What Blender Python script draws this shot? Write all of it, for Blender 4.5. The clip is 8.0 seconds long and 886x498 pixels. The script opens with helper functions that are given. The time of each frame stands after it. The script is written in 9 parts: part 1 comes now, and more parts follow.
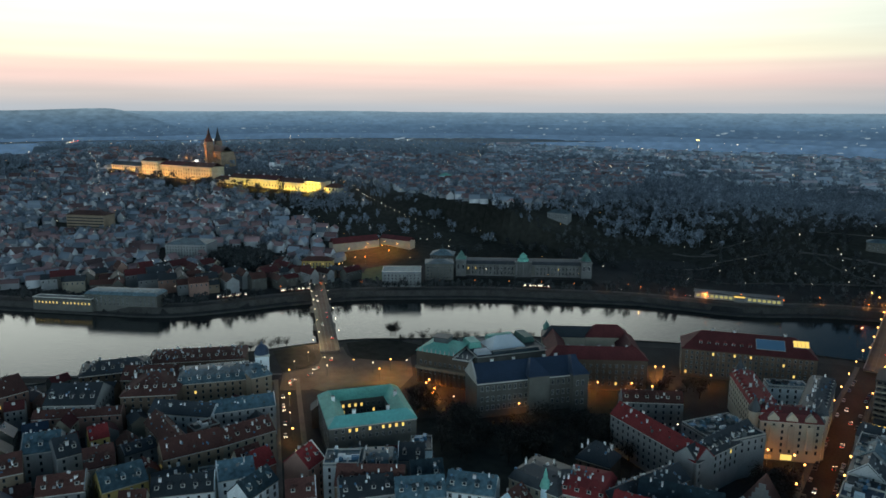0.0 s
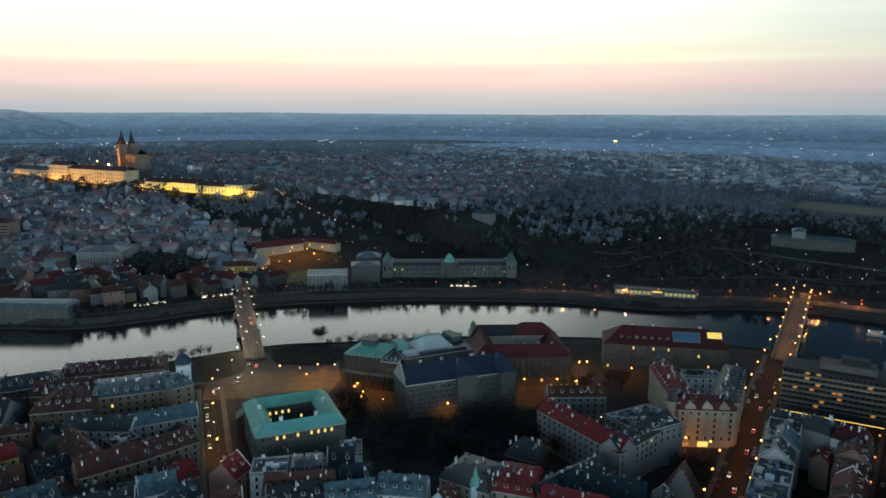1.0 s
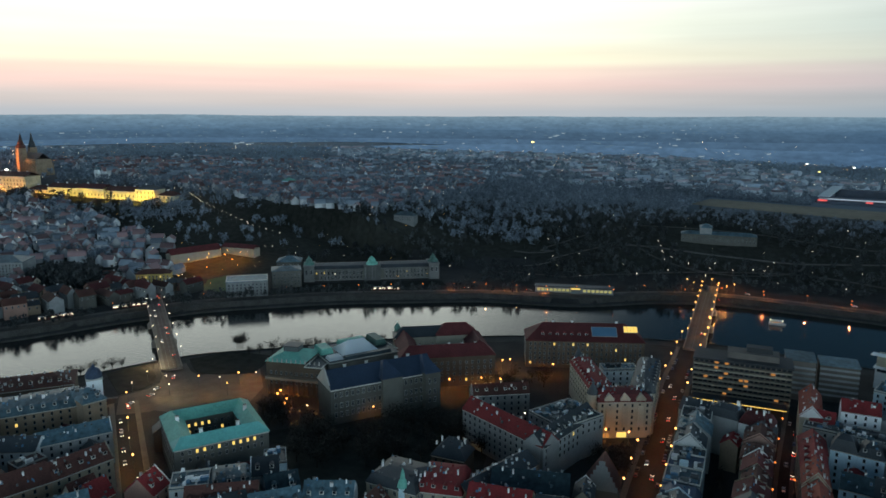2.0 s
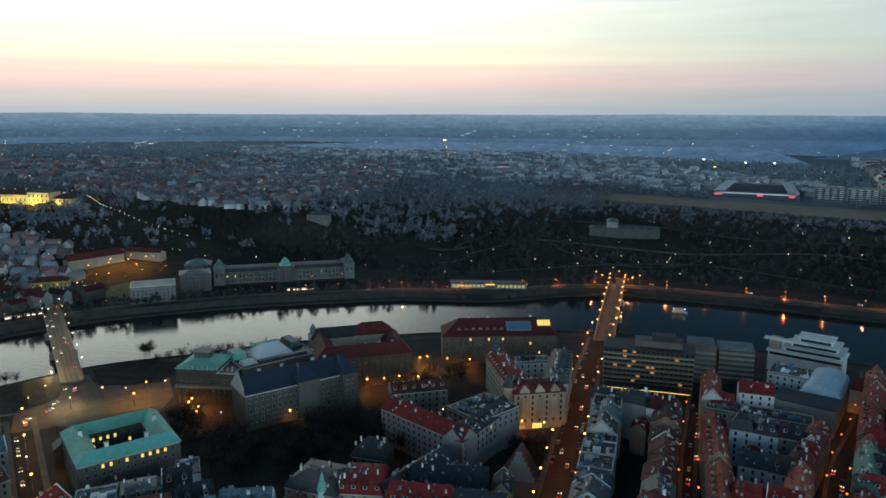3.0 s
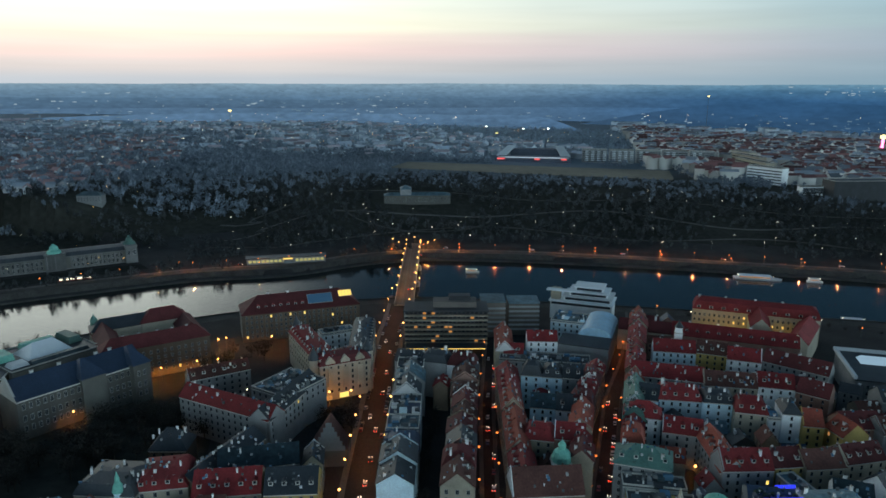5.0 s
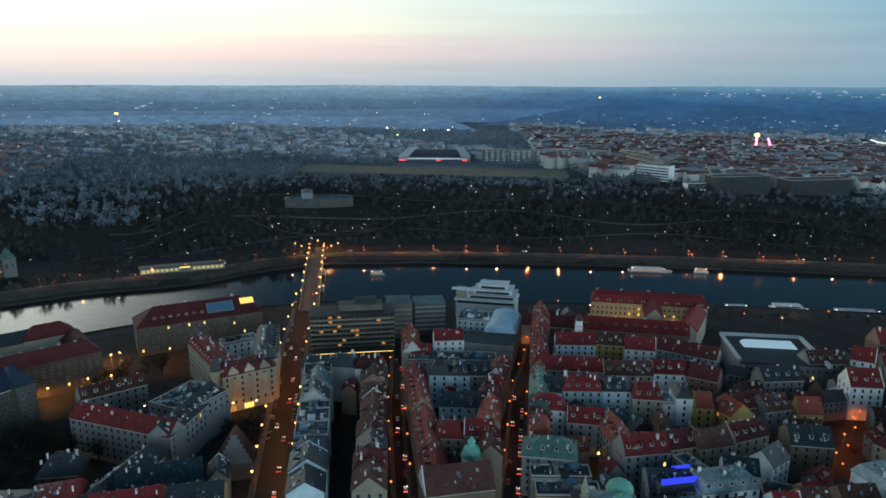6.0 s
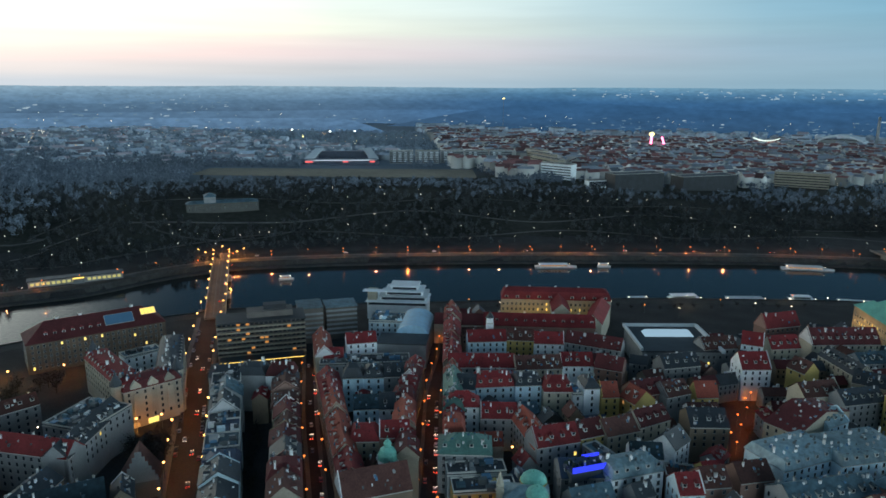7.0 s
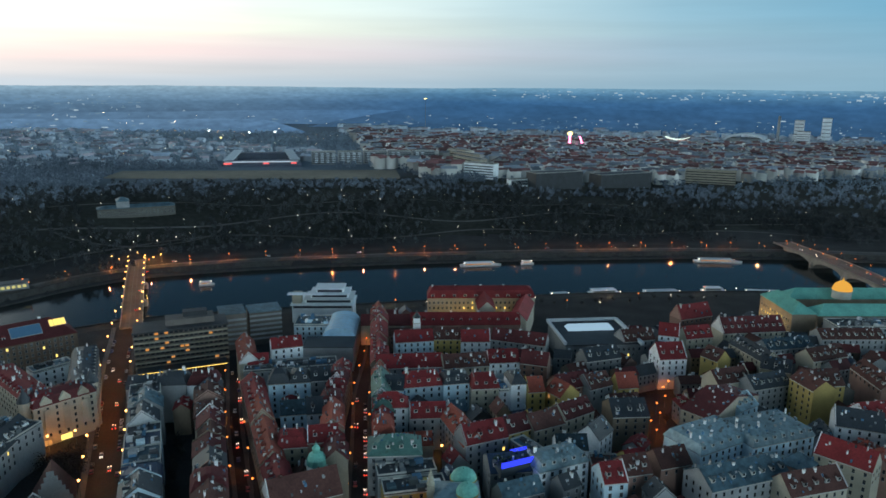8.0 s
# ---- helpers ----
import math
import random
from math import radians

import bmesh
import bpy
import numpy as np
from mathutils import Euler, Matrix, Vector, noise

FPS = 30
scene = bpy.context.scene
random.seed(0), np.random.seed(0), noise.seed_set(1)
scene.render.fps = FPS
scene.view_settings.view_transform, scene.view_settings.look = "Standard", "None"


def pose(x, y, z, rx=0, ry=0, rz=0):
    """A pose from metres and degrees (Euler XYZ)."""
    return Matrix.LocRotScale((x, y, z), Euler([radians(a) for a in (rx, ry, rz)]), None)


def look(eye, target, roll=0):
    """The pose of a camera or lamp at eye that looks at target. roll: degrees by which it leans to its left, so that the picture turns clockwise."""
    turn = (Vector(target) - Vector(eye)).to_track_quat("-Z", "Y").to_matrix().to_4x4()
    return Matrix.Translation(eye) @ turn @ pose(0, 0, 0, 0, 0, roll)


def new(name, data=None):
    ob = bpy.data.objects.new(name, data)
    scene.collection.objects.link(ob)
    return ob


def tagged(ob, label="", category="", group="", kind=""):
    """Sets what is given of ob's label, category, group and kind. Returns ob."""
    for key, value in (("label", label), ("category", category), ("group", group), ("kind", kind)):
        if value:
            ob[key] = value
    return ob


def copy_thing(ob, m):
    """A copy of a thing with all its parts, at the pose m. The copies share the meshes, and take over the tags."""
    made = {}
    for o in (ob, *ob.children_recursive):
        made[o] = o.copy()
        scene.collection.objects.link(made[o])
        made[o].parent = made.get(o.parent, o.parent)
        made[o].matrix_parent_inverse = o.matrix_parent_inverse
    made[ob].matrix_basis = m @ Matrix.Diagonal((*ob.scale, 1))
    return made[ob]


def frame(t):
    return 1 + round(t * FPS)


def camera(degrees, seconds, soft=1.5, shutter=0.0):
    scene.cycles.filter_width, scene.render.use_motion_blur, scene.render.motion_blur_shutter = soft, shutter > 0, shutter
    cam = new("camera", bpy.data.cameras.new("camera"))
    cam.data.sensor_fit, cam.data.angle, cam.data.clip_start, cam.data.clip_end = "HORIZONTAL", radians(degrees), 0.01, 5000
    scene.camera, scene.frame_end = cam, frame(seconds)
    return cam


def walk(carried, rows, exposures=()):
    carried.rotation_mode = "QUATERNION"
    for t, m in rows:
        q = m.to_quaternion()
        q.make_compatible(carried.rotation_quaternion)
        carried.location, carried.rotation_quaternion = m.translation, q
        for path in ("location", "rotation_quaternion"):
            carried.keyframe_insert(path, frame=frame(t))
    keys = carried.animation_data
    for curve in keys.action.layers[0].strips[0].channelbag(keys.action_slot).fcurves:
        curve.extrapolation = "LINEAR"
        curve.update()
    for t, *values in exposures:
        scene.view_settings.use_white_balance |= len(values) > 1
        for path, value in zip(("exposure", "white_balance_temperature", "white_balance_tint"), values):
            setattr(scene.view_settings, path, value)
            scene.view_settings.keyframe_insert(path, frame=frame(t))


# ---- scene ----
cam = camera(64.26, 8.0, soft=1.6)
PATH = [
    (0.0, 93.65, -529.47, 178.86, 41.605, -11.141, 0.200),
    (0.5, 93.80, -529.52, 178.91, 38.576, -11.068, 0.214),
    (1.0, 93.93, -529.65, 179.00, 35.512, -10.997, 0.244),
    (1.5, 94.07, -529.80, 179.06, 32.339, -10.937, 0.231),
    (3.0, 94.54, -530.15, 179.33, 22.106, -10.957, 0.204),
    (3.5, 94.68, -530.25, 179.40, 18.038, -11.443, 0.202),
    (4.0, 94.74, -530.44, 179.57, 13.597, -12.336, 0.195),
    (4.5, 94.83, -530.69, 179.64, 9.437, -13.296, 0.176),
    (6.0, 94.87, -530.88, 179.65, -2.546, -13.159, 0.251),
    (6.5, 94.83, -530.99, 179.64, -6.456, -13.100, 0.321),
    (7.0, 94.73, -531.13, 179.73, -10.028, -13.047, 0.339),
    (7.5, 94.62, -531.28, 179.86, -13.173, -13.008, 0.431),
    (8.0, 94.59, -531.37, 179.97, -16.259, -12.993, 0.466),
]
# the film camera opens up a little as it turns from the sunset
EXPOSURES = [(0.0, 0.06), (3.0, 0.10), (4.5, 0.24), (6.0, 0.40), (8.0, 0.58)]
walk(cam, [(t, pose(x, y, z, 90 + pitch, 0, yaw) @ pose(0, 0, 0, 0, 0, roll)) for t, x, y, z, yaw, pitch, roll in PATH], EXPOSURES)

# ---- dusk sky ----
SUNSET = radians(52)          # the glow stands this far to the left of +y
scene.view_settings.exposure = 0.0


def build_world():
    world = bpy.data.worlds.new("dusk_sky")
    scene.world = world
    world.use_nodes = True
    nt = world.node_tree
    nt.nodes.clear()
    n, l = nt.nodes.new, nt.links.new
    tc = n("ShaderNodeTexCoord")
    sep = n("ShaderNodeSeparateXYZ")
    l(tc.outputs["Generated"], sep.inputs[0])

    def ramp(stops):
        r = n("ShaderNodeValToRGB")
        r.color_ramp.interpolation = "EASE"
        while len(r.color_ramp.elements) < len(stops):
            r.color_ramp.elements.new(0.5)
        for e, (p, c) in zip(r.color_ramp.elements, stops):
            e.position, e.color = p, (*c, 1)
        l(sep.outputs["Z"], r.inputs[0])
        return r
    # height in the sky (sine of the elevation), colour: the side of the sunset and the side away from it
    warm = ramp([(0.0, (0.48, 0.52, 0.56)), (0.020, (0.66, 0.60, 0.57)), (0.042, (0.97, 0.72, 0.64)), (0.056, (1.02, 0.80, 0.67)), (0.072, (1.10, 1.02, 0.76)),
                 (0.11, (1.12, 1.13, 0.92)), (0.165, (1.35, 1.38, 1.25)), (0.23, (2.15, 2.3, 2.1)), (0.45, (0.42, 0.60, 0.75)), (1.0, (0.016, 0.046, 0.084))])
    cool = ramp([(0.0, (0.165, 0.29, 0.375)), (0.022, (0.175, 0.305, 0.39)), (0.05, (0.148, 0.30, 0.40)), (0.10, (0.112, 0.285, 0.41)),
                 (0.20, (0.030, 0.084, 0.142)), (0.45, (0.015, 0.042, 0.075)), (1.0, (0.016, 0.046, 0.084))])
    # band added out of view, either side of the earth's shadow, to light facing walls
    facing = ramp([(0.0, (1.25, 1.68, 1.88)), (0.10, (2.85, 3.70, 4.05)), (0.22, (1.95, 2.70, 3.10)), (0.42, (0.08, 0.18, 0.28)), (1.0, (0.016, 0.046, 0.084))])
    flat = n("ShaderNodeCombineXYZ")
    l(sep.outputs["X"], flat.inputs[0])
    l(sep.outputs["Y"], flat.inputs[1])
    nrm = n("ShaderNodeVectorMath")
    nrm.operation = "NORMALIZE"
    l(flat.outputs[0], nrm.inputs[0])
    dot = n("ShaderNodeVectorMath")
    dot.operation = "DOT_PRODUCT"
    l(nrm.outputs[0], dot.inputs[0])
    dot.inputs[1].default_value = (-math.sin(SUNSET), math.cos(SUNSET), 0)
    def by_side(stops):
        """A weight by how far a direction turns from the sunset: 0 is straight away from it, 1 towards it."""
        turn, r = n("ShaderNodeMapRange"), n("ShaderNodeValToRGB")
        turn.inputs["From Min"].default_value, turn.inputs["From Max"].default_value = -1.0, 1.0
        while len(r.color_ramp.elements) < len(stops):
            r.color_ramp.elements.new(0.5)
        for e, (p, c) in zip(r.color_ramp.elements, stops):
            e.position, e.color = p, (c, c, c, 1)
        l(dot.outputs["Value"], turn.inputs["Value"])
        l(turn.outputs[0], r.inputs[0])
        return r
    side = by_side([(0.39, 0.0), (0.54, 0.10), (0.645, 0.25), (0.70, 0.37), (0.79, 0.53), (0.87, 0.74), (0.92, 0.93), (0.96, 1.0)])
    # the glow draws together higher up
    power = n("ShaderNodeMapRange")
    power.inputs["From Min"].default_value, power.inputs["From Max"].default_value = 0.14, 0.28
    power.inputs["To Min"].default_value, power.inputs["To Max"].default_value = 1.0, 20.0
    l(sep.outputs["Z"], power.inputs["Value"])
    close = n("ShaderNodeMath")
    close.operation = "POWER"
    l(side.outputs[0], close.inputs[0])
    l(power.outputs[0], close.inputs[1])
    mix = n("ShaderNodeMix")
    mix.data_type = "RGBA"
    l(close.outputs[0], mix.inputs[0])
    l(cool.outputs[0], mix.inputs[6])
    l(warm.outputs[0], mix.inputs[7])
    behind = by_side([(0.0, 0.33), (0.10, 0.40), (0.18, 0.92), (0.28, 1.0), (0.36, 0.30), (0.40, 0.0)])
    whole = n("ShaderNodeMix")
    whole.data_type = "RGBA"
    l(behind.outputs[0], whole.inputs[0])
    l(mix.outputs[2], whole.inputs[6])
    l(facing.outputs[0], whole.inputs[7])
    # thin banks of cloud, drawn out along the horizon
    stretch = n("ShaderNodeMapping")
    stretch.inputs["Scale"].default_value = (2.2, 2.2, 38)
    l(tc.outputs["Generated"], stretch.inputs[0])
    cloud = n("ShaderNodeTexNoise")
    cloud.inputs["Scale"].default_value, cloud.inputs["Detail"].default_value = 1.6, 4
    l(stretch.outputs[0], cloud.inputs[0])
    amount = n("ShaderNodeMapRange")
    amount.inputs["From Min"].default_value, amount.inputs["From Max"].default_value = 0.35, 0.75
    amount.inputs["To Min"].default_value, amount.inputs["To Max"].default_value = 1.03, 0.94
    l(cloud.outputs[0], amount.inputs["Value"])
    bg = n("ShaderNodeBackground")
    l(whole.outputs[2], bg.inputs[0])
    l(amount.outputs[0], bg.inputs[1])
    out = n("ShaderNodeOutputWorld")
    l(bg.outputs[0], out.inputs[0])


build_world()

# ---- materials ----


def material(name, colour, rough=0.8, metal=0.0, vary=0.18, grain=2.0, patch=0.12, bump=0.3, object_vary=0.25, coords="Object", specular=0.3, island=0.0):
    """A painted, plastered, tiled or metal surface: grain, larger patches and a shift from thing to thing."""
    m = bpy.data.materials.new(name)
    m.use_nodes = True
    nt = m.node_tree
    n, l = nt.nodes.new, nt.links.new
    b = nt.nodes["Principled BSDF"]
    b.inputs["Roughness"].default_value, b.inputs["Metallic"].default_value = rough, metal
    b.inputs["Specular IOR Level"].default_value = specular
    tc = n("ShaderNodeTexCoord") if coords == "Object" else n("ShaderNodeNewGeometry")
    at = tc.outputs["Object"] if coords == "Object" else tc.outputs["Position"]
    fine, wide = n("ShaderNodeTexNoise"), n("ShaderNodeTexNoise")
    fine.inputs["Scale"].default_value, fine.inputs["Detail"].default_value = grain, 6
    wide.inputs["Scale"].default_value, wide.inputs["Detail"].default_value = patch, 3
    for t in (fine, wide):
        l(at, t.inputs["Vector"])
    total = n("ShaderNodeMath")
    total.operation = "ADD"
    l(fine.outputs[0], total.inputs[0])
    l(wide.outputs[0], total.inputs[1])
    scale = n("ShaderNodeMapRange")
    scale.inputs["From Min"].default_value, scale.inputs["From Max"].default_value = 0.6, 1.4
    scale.inputs["To Min"].default_value, scale.inputs["To Max"].default_value = 1 - vary * 1.6, 1 + vary * 1.6
    l(total.outputs[0], scale.inputs["Value"])
    info = n("ShaderNodeObjectInfo")
    own = n("ShaderNodeMapRange")
    own.inputs["To Min"].default_value, own.inputs["To Max"].default_value = 1 - object_vary, 1 + object_vary
    l(info.outputs["Random"], own.inputs["Value"])
    both = n("ShaderNodeMath")
    both.operation = "MULTIPLY"
    l(scale.outputs[0], both.inputs[0])
    l(own.outputs[0], both.inputs[1])
    last = both
    if island:
        geo = n("ShaderNodeNewGeometry")
        each = n("ShaderNodeMapRange")
        each.inputs["To Min"].default_value, each.inputs["To Max"].default_value = 1 - island, 1 + island
        l(geo.outputs["Random Per Island"], each.inputs["Value"])
        last = n("ShaderNodeMath")
        last.operation = "MULTIPLY"
        l(both.outputs[0], last.inputs[0])
        l(each.outputs[0], last.inputs[1])
    tint = n("ShaderNodeVectorMath")
    tint.operation = "SCALE"
    tint.inputs[0].default_value = colour
    l(last.outputs[0], tint.inputs["Scale"])
    l(tint.outputs[0], b.inputs["Base Color"])
    if bump:
        bp = n("ShaderNodeBump")
        bp.inputs["Strength"].default_value, bp.inputs["Distance"].default_value = bump, 0.15
        l(fine.outputs[0], bp.inputs["Height"])
        l(bp.outputs[0], b.inputs["Normal"])
    return m


def glow(name, colour, strength):
    m = bpy.data.materials.new(name)
    m.use_nodes = True
    nt = m.node_tree
    nt.nodes.clear()
    e, o = nt.nodes.new("ShaderNodeEmission"), nt.nodes.new("ShaderNodeOutputMaterial")
    e.inputs[0].default_value, e.inputs[1].default_value = (*colour, 1), strength
    nt.links.new(e.outputs[0], o.inputs[0])
    return m


def with_painted_haze(m, pale):
    """Ground: dark park grass near the river, evening haze mixed into the colour on the plateau."""
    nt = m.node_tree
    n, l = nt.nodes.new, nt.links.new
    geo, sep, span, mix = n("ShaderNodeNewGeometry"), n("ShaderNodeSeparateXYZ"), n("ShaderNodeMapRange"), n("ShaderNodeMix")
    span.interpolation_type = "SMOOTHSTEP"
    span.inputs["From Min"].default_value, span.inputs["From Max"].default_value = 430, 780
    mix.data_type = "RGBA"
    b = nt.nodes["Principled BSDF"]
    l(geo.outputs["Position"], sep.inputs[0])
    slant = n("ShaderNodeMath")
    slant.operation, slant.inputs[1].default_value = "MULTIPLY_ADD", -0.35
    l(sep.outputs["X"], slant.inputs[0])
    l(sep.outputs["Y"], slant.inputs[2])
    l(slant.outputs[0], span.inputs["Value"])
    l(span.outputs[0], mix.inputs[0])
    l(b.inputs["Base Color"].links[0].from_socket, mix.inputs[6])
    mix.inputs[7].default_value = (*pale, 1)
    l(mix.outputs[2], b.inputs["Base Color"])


WALL = {
    "white": material("white_plaster", (0.80, 0.82, 0.82), vary=0.16),
    "pale": material("pale_blue_plaster", (0.56, 0.70, 0.76), vary=0.16),
    "cream": material("cream_plaster", (0.432, 0.389, 0.302), vary=0.16),
    "beige": material("beige_plaster", (0.331, 0.288, 0.223), vary=0.18),
    "yellow": material("ochre_plaster", (0.468, 0.342, 0.117), vary=0.16),
    "tan": material("tan_plaster", (0.259, 0.194, 0.137), vary=0.18),
    "rose": material("rose_plaster", (0.288, 0.173, 0.137), vary=0.18),
    "brown": material("brown_sandstone", (0.118, 0.086, 0.063), vary=0.2),
    "grey": material("grey_plaster", (0.259, 0.266, 0.266), vary=0.18),
    "stone": material("grey_sandstone", (0.115, 0.112, 0.100), vary=0.2),
}
ROOF = {
    "tile_red": material("red_clay_tiles", (0.205, 0.025, 0.026), rough=0.75, vary=0.26, grain=1.2),
    "tile_orange": material("orange_clay_tiles", (0.27, 0.062, 0.040), rough=0.75, vary=0.24, grain=1.2),
    "tile_dark": material("dark_red_clay_tiles", (0.105, 0.024, 0.024), rough=0.75, vary=0.26, grain=1.2),
    "tile_brown": material("weathered_brown_tiles", (0.095, 0.040, 0.032), rough=0.8, vary=0.28, grain=1.2),
    "slate": material("dark_slate", (0.036, 0.042, 0.048), rough=0.55, vary=0.25, grain=1.2, specular=0.5),
    "slate_blue": material("blue_grey_sheet_metal_roof", (0.062, 0.105, 0.126), rough=0.5, vary=0.4, grain=0.5, specular=0.3, object_vary=0.65),
    "slate_navy": material("navy_slate", (0.030, 0.050, 0.088), rough=0.5, vary=0.22, grain=1.2, specular=0.5),
    "zinc": material("pale_zinc_sheet", (0.20, 0.285, 0.31), rough=0.45, vary=0.3, grain=0.5, specular=0.4),
    "copper": material("green_copper_sheet", (0.17, 0.46, 0.37), rough=0.55, vary=0.2, grain=1.0, object_vary=0.06),
    "copper_pale": material("pale_turquoise_copper", (0.17, 0.50, 0.45), rough=0.4, vary=0.15, grain=1.0, object_vary=0.06, specular=0.5),
    "copper_dark": material("dark_green_copper", (0.095, 0.19, 0.16), rough=0.55, vary=0.2, grain=1.0),
}
M_TRIM = material("pale_stone_trim", (0.52, 0.50, 0.45), vary=0.12)
M_CHIMNEY = material("whitewashed_chimney", (0.78, 0.77, 0.75), vary=0.2, object_vary=0.35)
M_GLASS = material("dark_window_glass", (0.025, 0.032, 0.040), rough=0.12, vary=0.05, bump=0, specular=0.6)
M_SKYLIGHT = material("blue_skylight_glass", (0.10, 0.20, 0.30), rough=0.15, vary=0.05, bump=0, specular=0.6)
M_FRAME = material("white_window_frame", (0.34, 0.34, 0.33), vary=0.08)
M_STONE = material("embankment_stone", (0.055, 0.053, 0.050), vary=0.25, grain=0.9, coords="Position", specular=0.08)
M_ASPHALT = material("asphalt", (0.045, 0.043, 0.042), rough=0.85, vary=0.22, grain=0.8, patch=0.05, coords="Position", specular=0.08)
M_PAVING = material("stone_paving", (0.13, 0.12, 0.112), vary=0.2, grain=1.5, coords="Position", specular=0.08)
M_BRIDGE = material("bridge_stone", (0.26, 0.23, 0.20), vary=0.2, coords="Position")
M_STEEL = material("painted_steel", (0.10, 0.11, 0.11), rough=0.5, vary=0.1)
M_CONCRETE = material("dark_concrete", (0.145, 0.125, 0.11), vary=0.16)
M_CANVAS = material("pale_membrane", (0.62, 0.66, 0.68), rough=0.6, vary=0.08)
M_BARK = material("bark", (0.045, 0.038, 0.030), vary=0.2, object_vary=0.2)
M_TWIG = material("bare_twigs", (0.034, 0.031, 0.026), rough=0.9, vary=0.25, bump=0, island=0.35)
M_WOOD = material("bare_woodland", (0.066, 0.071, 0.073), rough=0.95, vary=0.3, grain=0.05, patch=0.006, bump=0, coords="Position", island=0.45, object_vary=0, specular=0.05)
# the next two are the woodland with evening haze put into its colour
M_FARWOOD = material("hazy_far_woodland", (0.23, 0.29, 0.35), rough=0.95, vary=0.2, grain=0.05, patch=0.006, bump=0, coords="Position", island=0.3, object_vary=0)
M_MIDWOOD = material("hazy_plateau_woodland", (0.190, 0.225, 0.268), rough=0.95, vary=0.25, grain=0.05, patch=0.006, bump=0, coords="Position", island=0.4, object_vary=0, specular=0.05)
M_PINE = material("evergreen", (0.018, 0.034, 0.024), rough=0.9, vary=0.25, bump=0, island=0.35)
M_GRASS = material("winter_grass", (0.040, 0.040, 0.034), rough=0.95, vary=0.3, grain=0.15, patch=0.01, coords="Position", specular=0.05)
# pale blue haze blended into the grass colour farther off
with_painted_haze(M_GRASS, (0.17, 0.205, 0.24))
M_GRAVEL = material("pale_gravel_field", (0.19, 0.165, 0.125), rough=0.95, vary=0.14, grain=0.08, patch=0.012, coords="Position")
# far house colours with the evening haze mixed in: paler and bluer
M_FARWALL = material("hazed_far_plaster", (0.52, 0.57, 0.62), vary=0.15, grain=0.05, patch=0.004, bump=0, coords="Position", island=0.35, object_vary=0)
M_FARROOF = material("hazed_far_tiles", (0.40, 0.34, 0.36), vary=0.2, grain=0.05, patch=0.004, bump=0, coords="Position", island=0.6, object_vary=0)
M_FARSLATE = material("hazed_far_slate", (0.37, 0.42, 0.48), vary=0.2, grain=0.05, patch=0.004, bump=0, coords="Position", island=0.5, object_vary=0)
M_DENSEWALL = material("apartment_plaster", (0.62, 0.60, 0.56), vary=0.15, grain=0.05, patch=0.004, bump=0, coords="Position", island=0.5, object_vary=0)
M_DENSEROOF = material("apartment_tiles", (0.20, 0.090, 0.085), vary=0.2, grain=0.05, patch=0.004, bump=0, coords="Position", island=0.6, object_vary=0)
# town colours raised and greyed to carry the haze below the castle
M_TOWNWALL = material("hazed_town_plaster", (0.52, 0.52, 0.53), vary=0.15, grain=0.05, patch=0.004, bump=0, coords="Position", island=0.5, object_vary=0)
M_TOWNROOF = material("hazed_town_tiles", (0.31, 0.185, 0.18), vary=0.2, grain=0.05, patch=0.004, bump=0, coords="Position", island=0.6, object_vary=0)
M_TOWNSLATE = material("hazed_town_slate", (0.27, 0.30, 0.34), vary=0.2, grain=0.05, patch=0.004, bump=0, coords="Position", island=0.5, object_vary=0)
M_LIT = glow("lit_window", (1.0, 0.68, 0.16), 1.1)
M_LITWARM = glow("warm_lit_window", (1.0, 0.44, 0.12), 0.42)
M_LAMP = glow("sodium_lamp", (1.0, 0.46, 0.12), 5.5)
M_LAMPWHITE = glow("warm_white_lamp", (1.0, 0.80, 0.55), 7)
M_REDLIGHT = glow("red_light", (1.0, 0.06, 0.03), 6)
M_BLUELIGHT = glow("blue_light", (0.03, 0.05, 1.0), 1.1)
M_PINKLIGHT = glow("pink_light", (1.0, 0.18, 0.42), 4)


def build_water():
    m = bpy.data.materials.new("river_water")
    m.use_nodes = True
    nt = m.node_tree
    b = nt.nodes["Principled BSDF"]
    b.inputs["Base Color"].default_value = (0.012, 0.017, 0.018, 1)
    b.inputs["Roughness"].default_value, b.inputs["IOR"].default_value = 0.08, 1.31
    geo, n1 = nt.nodes.new("ShaderNodeNewGeometry"), nt.nodes.new("ShaderNodeTexNoise")
    n1.inputs["Scale"].default_value, n1.inputs["Detail"].default_value = 0.35, 4
    nt.links.new(geo.outputs["Position"], n1.inputs["Vector"])
    bp = nt.nodes.new("ShaderNodeBump")
    bp.inputs["Strength"].default_value, bp.inputs["Distance"].default_value = 0.32, 0.30
    nt.links.new(n1.outputs[0], bp.inputs["Height"])
    nt.links.new(bp.outputs[0], b.inputs["Normal"])
    return m


M_WATER = build_water()

# ---- mesh helpers ----


